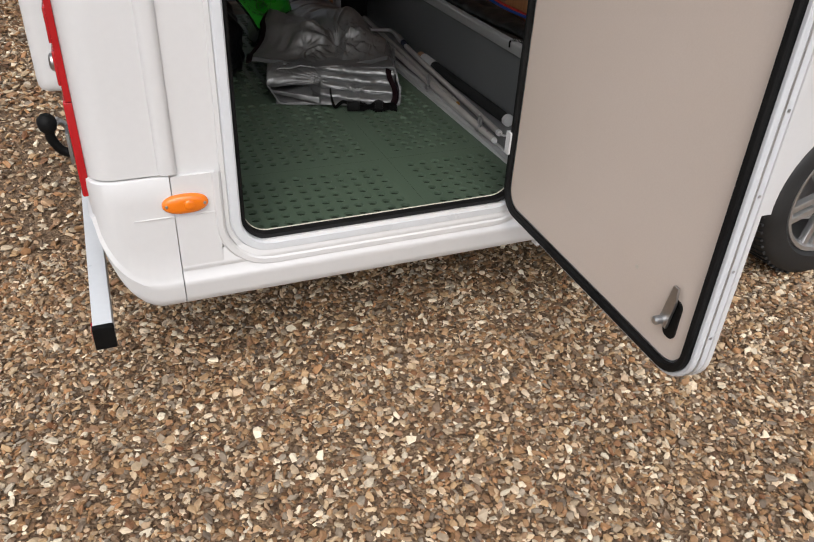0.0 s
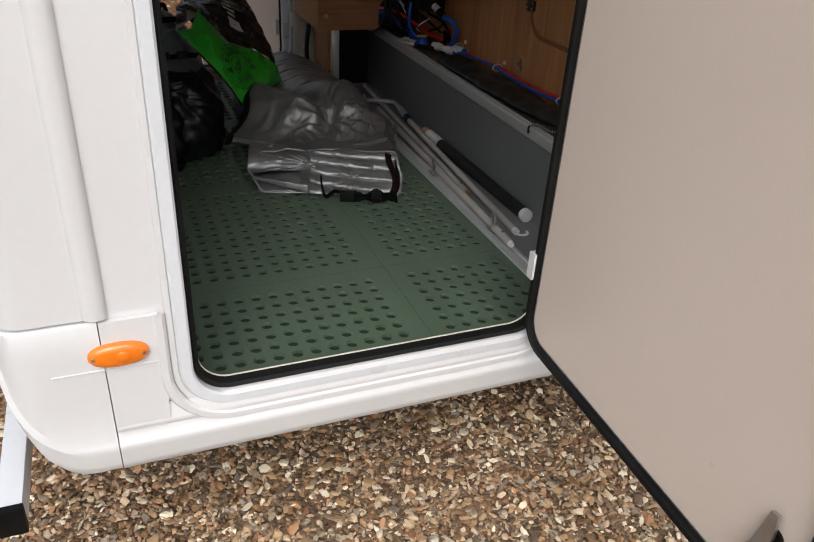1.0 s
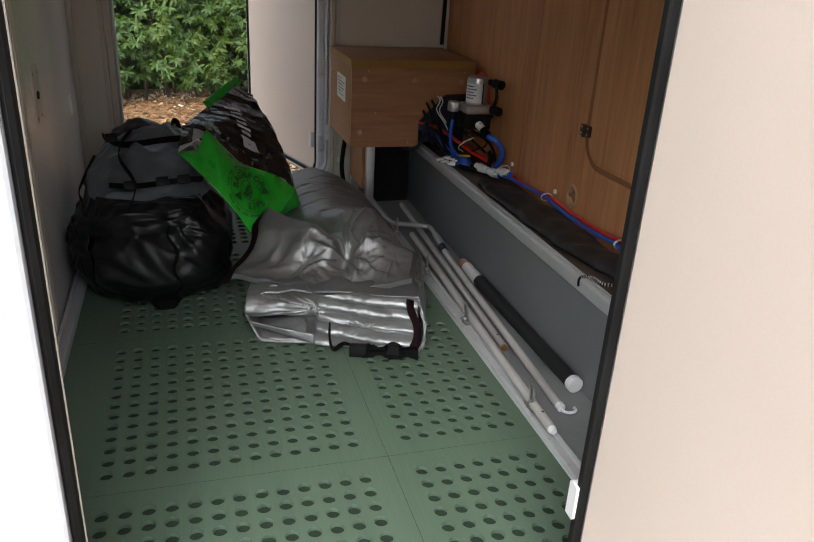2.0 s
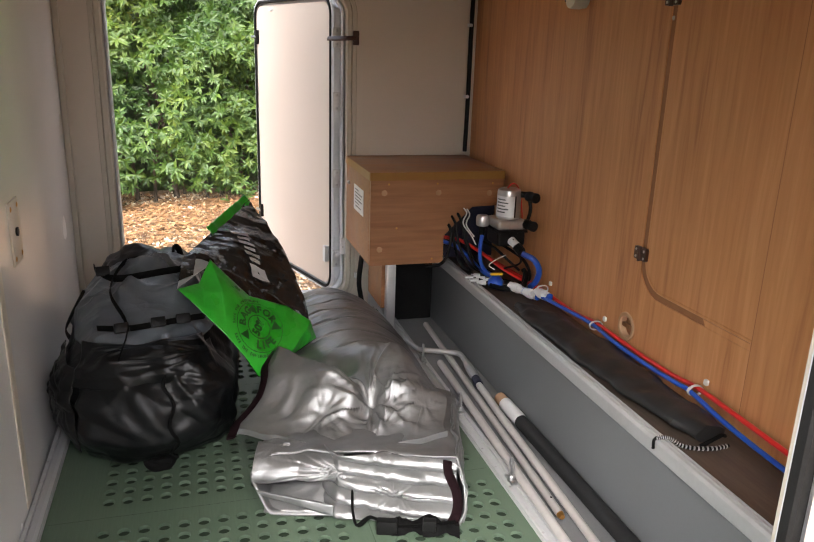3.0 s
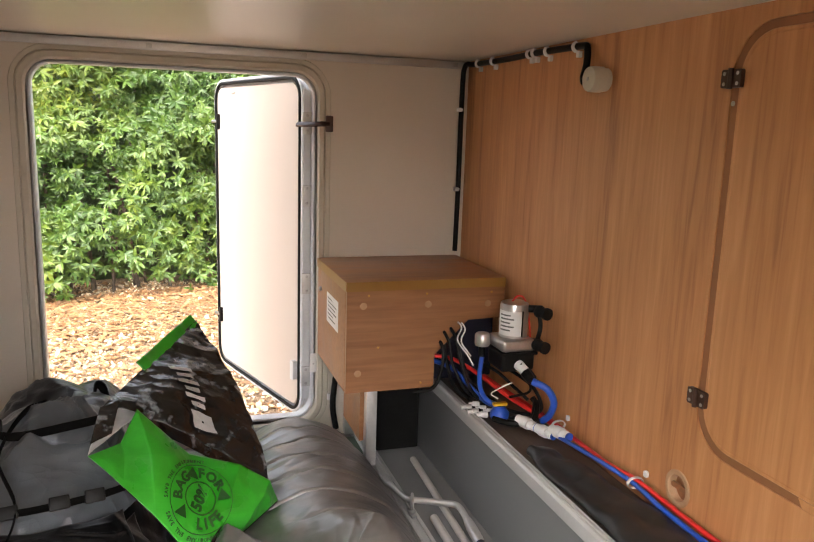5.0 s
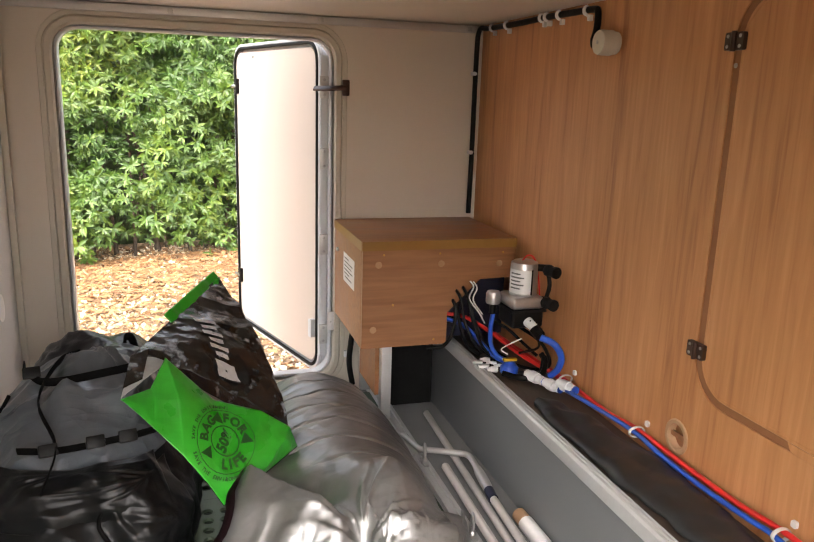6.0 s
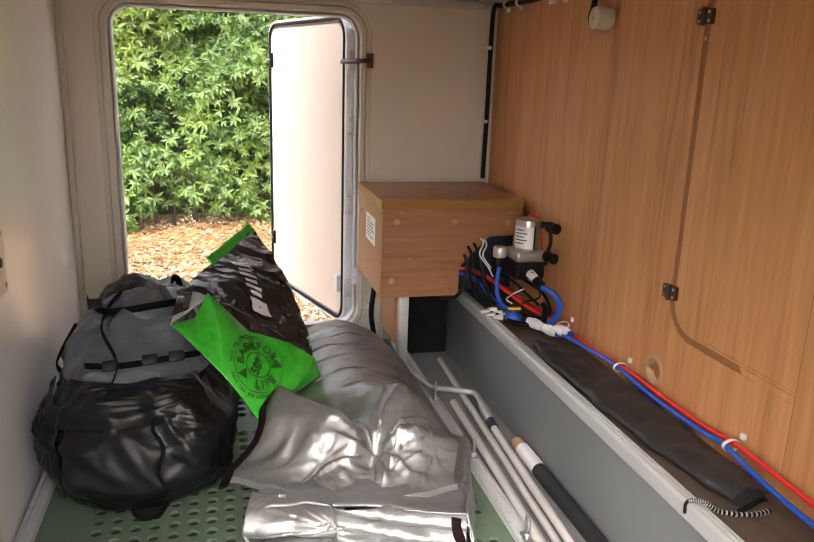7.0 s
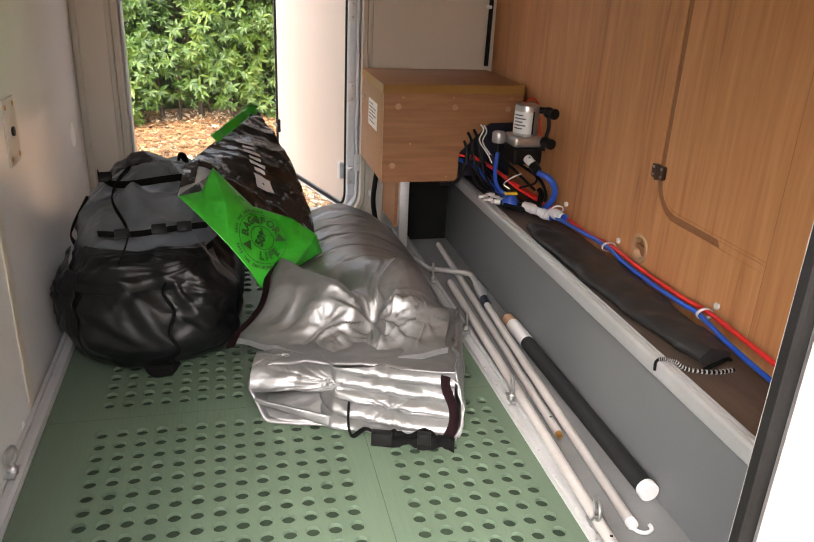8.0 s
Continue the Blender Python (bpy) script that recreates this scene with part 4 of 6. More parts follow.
# ---- the step with its deck ----
def step_box():
    root = thing("step_box", (1.3, 1.1, FLOOR), "grey step box with an aluminium edge and dark wood deck", "step")
    part("front_panel", box(1.238, 1.251, 0.06, FAR - 0.015, FLOOR + 0.0005, 0.718, bevel=0.001), "panel_grey", root, "grey laminate front panel")
    part("deck", box(1.2515, 1.422, 0.06, FAR - 0.015, 0.706, 0.722, bevel=0.001), "deck", root, "dark brown wood-grain deck")
    prof = [(1.228, 0.707), (1.2294, 0.729), (1.233, 0.735), (1.2366, 0.7365), (1.2381, 0.734), (1.241, 0.734), (1.2424, 0.737), (1.2467, 0.737), (1.2482, 0.734), (1.251, 0.734), (1.2525, 0.736), (1.2568, 0.733), (1.2582, 0.725), (1.2582, 0.717), (1.2381, 0.7175), (1.2377, 0.701), (1.2294, 0.701)]
    bm = bmesh.new()
    add_plate(bm, prof, [], 0.062, FAR - 0.017, lambda u, v, d: Vector((u, d, v)))
    part("edge_profile", bm, "rail", root, "ribbed aluminium edge profile", angle=25)


step_box()


def wood_box():
    root = thing("wooden_box", (1.16, 2.0, 0.755), "brown wooden equipment box with a cut-away corner and white paper label", "box")
    x0, x1, y0, y1, z0, z1 = 0.927, 1.402, 1.864, FAR - 0.010, 0.756, 1.076
    front = [(x0 + 0.001, z0), (1.190, z0), (1.190, 0.853), (1.290, 0.952), (x1, 0.956), (x1, z1 - 0.028), (x0 + 0.001, z1 - 0.028)]
    part("front_panel", plate(front, [], y0, y0 + 0.015, in_xz), "wood_h", root)
    part("top_panel", box(x0 - 0.002, x1, y0 - 0.003, y1, z1 - 0.024, z1, bevel=0.002), "wood_h", root)
    part("edge_band", box(x0 - 0.0015, x1, y0 - 0.0045, y0 - 0.0032, z1 - 0.0275, z1 - 0.001), "wood_edge", root, "ochre edge band")
    part("edge_band", box(x0 - 0.0035, x0 - 0.0022, y0 - 0.003, y1, z1 - 0.0275, z1 - 0.001), "wood_edge", root, "ochre edge band")
    part("side_panel", box(x0, x0 + 0.015, y0 + 0.0155, y1, z0, z1 - 0.0245, bevel=0.001), "wood_h", root)
    part("inner_board", box(1.10, 1.112, y0 + 0.016, y1, z0, z1 - 0.025), "blue_dark", root, "dark blue inner board")
    part("rear_board", box(1.113, x1 - 0.002, 1.93, 1.942, z0, z1 - 0.025), "blue_dark", root, "dark blue inner board")
    part("bottom_panel", box(x0 + 0.0155, 1.098, y0 + 0.016, y1, z0, z0 + 0.012), "wood_h", root)
    for x, z in ((0.975, 1.006), (1.165, 1.004), (1.350, 0.999), (0.962, 0.812)):
        part("cover_cap", lathe([(0.010, 0.0), (0.010, 0.0012), (0.008, 0.002)], axis((x, y0 - 0.0002, z), (0, -1, 0)), seg=18), "raw_wood", root, "pale round screw cover")
    for x, z in ((1.150, 0.772), (1.02, 0.885), (0.99, 1.035), (1.16, 1.035), (1.36, 1.033)):
        part("screw", lathe([(0.0035, 0.0), (0.0035, 0.001), (0.001, 0.0016)], axis((x, y0 - 0.0002, z), (0, -1, 0)), seg=8), "brass", root)
    part("screw", lathe([(0.007, 0.0), (0.007, 0.005), (0.004, 0.008)], axis((x0, 2.205, 0.985), (-1, 0, 0)), seg=12), "steel", root)
    lab = part("paper_label", box(x0 - 0.0012, x0 - 0.0003, 1.963, 2.117, 0.905, 0.996), "label", root, "white paper label with small grey print")
    m = 0.0016
    for i, (a, b) in enumerate(((2.10, 2.04), (2.10, 1.985), (2.10, 2.00), (2.10, 1.985), (2.10, 2.03), (2.09, 2.0))):
        part("print_bar", box(x0 - m, x0 - 0.0013, b, a, 0.980 - 0.012 * i, 0.984 - 0.012 * i), "ink", lab)
    # legs
    for x, y in ((1.028, 1.958), (1.022, 2.20)):
        part("leg", box(x - 0.016, x + 0.016, y - 0.016, y + 0.016, FLOOR + 0.031, z0 - 0.0005, bevel=0.002), "galv", root, "square aluminium leg")
    part("leg_board", box(1.000, 1.046, 1.976, 2.183, 0.56, z0 - 0.0005), "wood_h", root)
    part("bolt", lathe([(0.006, 0), (0.006, 0.004), (0.003, 0.006)], axis((1.028, 1.9415, 0.50), (0, -1, 0)), seg=10), "steel", root)


wood_box()


def black_trunking():
    """Dark unit standing beyond the box."""
    root = thing("dark_unit", (1.09, 2.12, FLOOR), "black unit standing beneath the wooden box", "unit")
    part("body", box(1.07, 1.234, 2.10, 2.25, FLOOR + 0.0005, 0.738, bevel=0.006), "matt_black", root)
    hose = part("hose", tube(glide([(0.985, 2.225, 0.50), (0.972, 2.222, 0.58), (0.978, 2.222, 0.66), (0.99, 2.222, 0.735)]), 0.010, 10), "black", root)
    part("hose_clip", box(0.955, 0.985, 2.225, 2.236, 0.60, 0.622, bevel=0.002), "white_plastic", hose)


black_trunking()


# ---- water pump and pipes on the deck ----
def water_pump():
    root = thing("water_pump", (1.345, 1.665, 0.86), "silver electric water pump with black head fixed to the partition", "pump")
    c = Vector((1.336, 1.665, 0))
    motor = part("motor", lathe([(0.036, 0.955), (0.038, 0.960), (0.038, 1.040), (0.036, 1.048), (0.028, 1.052), (0.008, 1.054)], Matrix.Translation((c.x, c.y, 0)), seg=28), "motor", root, "silver cylinder motor")
    lab = bmesh.new()
    a0, a1 = radians(170), radians(282)
    add_grid(lab, 10, 1, lambda s, t: Vector((c.x + 0.0386 * math.cos(a0 + (a1 - a0) * s), c.y + 0.0386 * math.sin(a0 + (a1 - a0) * s), 0.965 + 0.066 * t)))
    part("motor_label", thicken(lab, 0.0004), "label", motor, "white printed motor label")
    for i in range(5):
        bar = bmesh.new()
        b0, b1 = a0 + 0.25, a0 + 0.25 + 0.8 + 0.25 * (i % 2)
        add_grid(bar, 6, 1, lambda s, t: Vector((c.x + 0.0392 * math.cos(b0 + (b1 - b0) * s), c.y + 0.0392 * math.sin(b0 + (b1 - b0) * s), 0.978 + 0.010 * i + 0.004 * t)))
        part("print_bar", thicken(bar, 0.0003), "ink", motor)
    edge = bmesh.new()
    add_grid(edge, 3, 1, lambda s, t: Vector((c.x + 0.0391 * math.cos(a1 - 0.12 * s), c.y + 0.0391 * math.sin(a1 - 0.12 * s), 0.963 + 0.070 * t)))
    part("label_edge", thicken(edge, 0.0004), "black", motor)
    part("shoulder", box(c.x - 0.052, c.x + 0.045, c.y - 0.050, c.y + 0.048, 0.925, 0.958, bevel=0.012, seg=3), "motor", root, "cast grey shoulder plate")
    part("head", box(c.x - 0.050, c.x + 0.044, c.y - 0.048, c.y + 0.046, 0.872, 0.9245, bevel=0.010, seg=3), "black", root, "black plastic pump head")
    part("head_plate", box(c.x - 0.055, c.x + 0.05, c.y - 0.053, c.y + 0.05, 0.9165, 0.9245, bevel=0.003), "black", root)
    part("regulator", lathe([(0.019, 0.0), (0.021, 0.004), (0.021, 0.028), (0.017, 0.034), (0.006, 0.036)], Matrix.Translation((c.x - 0.072, c.y + 0.035, 0.925)), seg=20), "galv", root)
    part("regulator_neck", lathe([(0.010, 0.0), (0.010, 0.03)], Matrix.Translation((c.x - 0.072, c.y + 0.035, 0.895)), seg=14), "black", root)
    for z in (1.035, 0.945):
        foot = part("mount", tube([(c.x + 0.03, c.y - 0.02, z), (1.40, c.y - 0.035, z)], 0.010, 12), "black", root)
        part("grommet", lathe([(0.014, 0), (0.016, 0.003), (0.016, 0.014), (0.013, 0.018), (0.013, 0.03), (0.016, 0.033), (0.016, 0.042)], axis((1.378, c.y - 0.05, z), (0.2, -1, 0)), seg=16), "rubber", foot)
    part("strut", tube(glide([(1.385, c.y - 0.04, 1.035), (1.392, c.y - 0.045, 0.99), (1.385, c.y - 0.04, 0.945)]), 0.006, 8), "black", root)
    part("red_wire", tube(glide([(c.x - 0.01, c.y - 0.005, 1.053), (c.x + 0.002, c.y - 0.01, 1.068), (c.x + 0.02, c.y - 0.01, 1.062), (c.x + 0.034, c.y - 0.01, 1.03), (c.x + 0.042, c.y - 0.02, 0.95), (c.x + 0.03, c.y - 0.045, 0.86)]), 0.0022, 6), "pipe_red", root)
    part("outlet", tube([(c.x - 0.005, c.y - 0.05, 0.893), (c.x + 0.004, c.y - 0.085, 0.880)], [0.014, 0.012], 14), "white_plastic", root, "white elbow fitting")
    part("outlet_nut", tube([(c.x + 0.002, c.y - 0.080, 0.881), (c.x + 0.010, c.y - 0.102, 0.866)], [0.016, 0.015], 8), "black", root)
    return root


water_pump()


def run(name, pts, r, mat, label, category="pipe", group="water pipes", seg=10, steps=6):
    ob = part(name, tube(glide(pts, steps), r, seg), mat)
    return tagged(ob, label, category, group)


def w(u, v, d=0.0):
    return WOODP(u, v, d)


run("red_pipe", [w(2.122, 0.760, -0.06), w(1.972, 0.755, -0.05), w(1.822, 0.752, -0.04), w(1.682, 0.750, -0.026), w(1.542, 0.752, -0.022), w(1.322, 0.750, -0.022), w(1.192, 0.762, -0.022), w(1.022, 0.757, -0.02), w(0.872, 0.760, -0.021), w(0.767, 0.770, -0.022), w(0.642, 0.772, -0.030), w(0.472, 0.765, -0.03), w(0.222, 0.762, -0.03)], 0.0056, "pipe_red", "red plastic hot water pipe along the partition")
run("blue_pipe", [w(1.512, 0.746, -0.056), w(1.382, 0.756, -0.050), w(1.192, 0.764, -0.040), w(1.082, 0.760, -0.044), w(0.942, 0.758, -0.044), w(0.822, 0.762, -0.042), w(0.767, 0.764, -0.040), w(0.642, 0.755, -0.050), w(0.472, 0.745, -0.050), w(0.222, 0.742, -0.050)], 0.0054, "pipe_blue", "blue plastic cold water pipe along the partition")
run("blue_hose", [(1.346, 1.560, 0.864), (1.375, 1.535, 0.850), (1.395, 1.530, 0.815), (1.395, 1.545, 0.775), (1.385, 1.565, 0.750)], 0.0095, "pipe_blue", "thick blue hose curving down from the pump", "hose")
run("blue_hose", [(1.266, 1.700, 0.895), (1.262, 1.702, 0.85), (1.268, 1.705, 0.80), (1.290, 1.70, 0.765), (1.325, 1.68, 0.752)], 0.0065, "pipe_blue", "thin blue hose below the pump", "hose")
run("blue_hose", [(1.15, 1.918, 0.822), (1.20, 1.914, 0.820), (1.25, 1.87, 0.805), (1.275, 1.80, 0.775), (1.295, 1.74, 0.752), (1.315, 1.69, 0.748)], 0.007, "pipe_blue", "blue hose lying on the deck", "hose")
run("red_hose", [(1.15, 1.915, 0.838), (1.20, 1.912, 0.836), (1.26, 1.88, 0.828), (1.31, 1.80, 0.802), (1.35, 1.71, 0.772), (1.39, 1.60, 0.754), (1.405, 1.52, 0.751)], 0.0062, "pipe_red", "red hose running out of the wooden box", "hose")


def cables():
    for k, (pts, r) in enumerate((
            ([(1.20, 1.90, 0.95), (1.225, 1.85, 0.90), (1.235, 1.83, 0.83), (1.262, 1.79, 0.765), (1.30, 1.74, 0.748)], 0.0048),
            ([(1.22, 1.90, 0.96), (1.245, 1.85, 0.91), (1.255, 1.82, 0.84), (1.275, 1.77, 0.765), (1.32, 1.71, 0.745)], 0.0048),
            ([(1.19, 1.90, 0.92), (1.212, 1.852, 0.87), (1.200, 1.845, 0.79), (1.175, 1.852, 0.752), (1.13, 1.87, 0.745)], 0.0055),
            ([(1.30, 1.80, 0.742), (1.33, 1.72, 0.738), (1.38, 1.64, 0.740), (1.40, 1.60, 0.77), (1.39, 1.64, 0.82), (1.35, 1.72, 0.85)], 0.005),
            ([(1.26, 1.72, 0.738), (1.30, 1.66, 0.737), (1.34, 1.63, 0.739), (1.37, 1.60, 0.745), (1.39, 1.62, 0.79)], 0.0045),
            ([(1.20, 1.925, 0.93), (1.218, 1.88, 0.90), (1.226, 1.855, 0.83), (1.24, 1.82, 0.765), (1.27, 1.78, 0.742)], 0.0055),
            ([(1.235, 1.915, 0.95), (1.262, 1.87, 0.90), (1.270, 1.84, 0.83), (1.29, 1.79, 0.77), (1.33, 1.73, 0.745)], 0.005),
            ([(1.28, 1.64, 0.737), (1.31, 1.60, 0.737), (1.345, 1.585, 0.740), (1.375, 1.59, 0.748), (1.392, 1.61, 0.775), (1.388, 1.63, 0.79)], 0.0085),
            ([(1.285, 1.74, 0.86), (1.315, 1.70, 0.845), (1.345, 1.66, 0.815), (1.37, 1.62, 0.79)], 0.0045),
            ([(1.33, 1.60, 0.90), (1.345, 1.58, 0.86), (1.36, 1.60, 0.82), (1.33, 1.65, 0.79)], 0.0035))):
        tagged(part("cable", tube(glide(pts), r, 8), "black"), "loose black electric cable beside the pump", "cable", "loose cables")
    for pts in ([(1.25, 1.88, 0.955), (1.265, 1.85, 0.935), (1.25, 1.84, 0.90), (1.275, 1.82, 0.86), (1.29, 1.81, 0.83)], [(1.262, 1.88, 0.955), (1.276, 1.85, 0.93), (1.262, 1.84, 0.895), (1.286, 1.82, 0.855)]):
        tagged(part("cable", tube(glide(pts), 0.0024, 6), "white_plastic"), "thin white wire hanging out of the box", "cable", "loose cables")
    run_w = tube(glide([(1.31, 1.60, 0.85), (1.285, 1.62, 0.83), (1.28, 1.66, 0.80), (1.30, 1.66, 0.785)]), 0.002, 6)
    tagged(part("cable", run_w, "white_plastic"), "thin white wire hanging out of the box", "cable", "loose cables")


cables()


def fittings():
    spots = (((1.332, 1.600, 0.748), (1.352, 1.545, 0.746)), ((1.355, 1.537, 0.746), (1.372, 1.490, 0.745)), ((1.376, 1.500, 0.756), (1.388, 1.445, 0.758)))
    for i, (a, b) in enumerate(spots):
        a, b = Vector(a), Vector(b)
        root = thing("pipe_fitting", (a + b) / 2, "white push-fit pipe connector on the deck", "pipe fitting", "push-fit connectors")
        d = b - a
        part("body", tube([a, a + d * 0.28, a + d * 0.30, a + d * 0.70, a + d * 0.72, b], [0.0125, 0.0125, 0.0155, 0.0155, 0.0125, 0.0125], 16), "white_plastic", root)
        part("collet", tube([b, b + d * 0.10], 0.010, 14), "white_plastic", root)
        part("collar", tube([b + d * 0.10, b + d * 0.18], 0.0115, 14), "pipe_blue", root, "blue locking collar")
    valve = thing("drain_valve", (1.30, 1.665, 0.73), "blue and yellow drain valve between the hoses", "valve")
    part("body", lathe([(0.020, 0.0), (0.026, 0.006), (0.026, 0.020), (0.018, 0.030), (0.012, 0.038)], Matrix.Translation((1.305, 1.655, 0.7285)), seg=18), "pipe_blue", valve)
    part("lever", box(1.285, 1.325, 1.648, 1.662, 0.767, 0.775, bevel=0.002), "yellow", valve, "yellow lever")
    for x, y in ((1.240, 1.735), (1.246, 1.700), (1.262, 1.675), (1.275, 1.715), (1.270, 1.75), (1.288, 1.69)):
        root = thing("terminal", (x, y, 0.728), "small grey cable connector lying on the deck", "connector", "cable connectors")
        part("shell", tube([(x - 0.014, y, 0.738), (x - 0.004, y - 0.002, 0.739), (x - 0.003, y - 0.002, 0.739), (x + 0.014, y - 0.006, 0.738)], [0.007, 0.007, 0.0088, 0.0088], 10), "white_plastic" if x > 1.25 else "galv", root)
        part("tail", tube([(x + 0.014, y - 0.006, 0.738), (x + 0.03, y - 0.01, 0.736)], 0.004, 8), "black", root)
    for u in (1.187, 0.765, 1.51, 0.34):
        root = thing("pipe_clip", w(u, 0.75, -0.03), "white plastic clip holding red and blue pipes", "pipe clip", "pipe clips")
        zc = 0.764 if u > 1 else 0.770
        loop = [w(u, zc + 0.012 * math.sin(a) - 0.004, -0.029 + 0.019 * math.cos(a)) for a in [2 * math.pi * i / 16 for i in range(17)]]
        part("band", tube(loop, 0.0045, 8, flat=0.35, up=(0, 1, 0)), "white_plastic", root)
        part("tab", plate(rounded(u - 0.006, u + 0.006, zc + 0.006, zc + 0.019, 0.003, 3), [], -0.006, -0.0002, w), "white_plastic", root)


fittings()


# ---- lamp and conduit on the partition ----
def wall_lamp():
    root = thing("wall_lamp", w(1.464, 1.600, 0), "small round white plastic lamp on the partition", "lamp")
    c, way = w(1.464, 1.614, 0.0), WOODP(1, 1, 0) - WOODP(1, 1, 1)
    part("base", lathe([(0.026, 0.0), (0.026, 0.006), (0.024, 0.008)], axis(c, way), seg=28), "cream", root)
    part("body", lathe([(0.027, 0.008), (0.029, 0.014), (0.029, 0.040), (0.027, 0.046), (0.010, 0.048)], axis(c, way), seg=28), "cream", root)
    part("screw", lathe([(0.004, 0.0), (0.004, 0.002), (0.002, 0.003)], axis(c + way.normalized() * 0.048, way), seg=10), "steel", root)
    pts = [w(2.255, 1.09, -0.028), w(2.255, 1.30, -0.026), w(2.255, 1.62, -0.026), w(2.248, 1.699, -0.022), w(2.19, 1.701, -0.014), w(1.95, 1.699, -0.013), w(1.80, 1.701, -0.013), w(1.65, 1.699, -0.013), w(1.548, 1.697, -0.014), w(1.528, 1.688, -0.015), w(1.523, 1.650, -0.018), w(1.523, 1.622, -0.024), w(1.508, 1.610, -0.03)]
    pipe = part("conduit", tube(glide(pts, 5), 0.0085, 10), "black")
    tagged(pipe, "black cable conduit running up the corner to the lamp", "conduit")
    for u, v, up in ((2.255, 1.30, 0), (2.255, 1.56, 0), (2.05, 1.700, 1), (1.82, 1.701, 1), (1.79, 1.701, 1), (1.72, 1.699, 1), (1.58, 1.697, 1), (2.16, 1.701, 1)):
        root = thing("cable_clip", w(u, v, 0), "small white nail-in cable clip", "cable clip", "cable clips")
        d = -0.026 if not up else -0.013
        if up:
            arc = [w(u, v + 0.0105 * math.cos(a), d - 0.0105 * math.sin(a)) for a in [math.pi * i / 8 for i in range(9)]]
            tab = plate(rounded(u - 0.006, u + 0.006, v - 0.024, v - 0.009, 0.002, 3), [], -0.010, -0.0002, w)
        else:
            arc = [w(u + 0.0105 * math.cos(a), v, d - 0.0105 * math.sin(a)) for a in [math.pi * i / 8 for i in range(9)]]
            tab = plate(rounded(u - 0.016, u + 0.004, v - 0.006, v + 0.006, 0.002, 3), [], -0.042, -0.030, w)
        part("saddle", tube(arc, 0.005, 8, flat=0.5), "white_plastic", root)
        part("tab", tab, "white_plastic", root)


wall_lamp()


# ---- poles lying between rail and step ----
Z = FLOOR


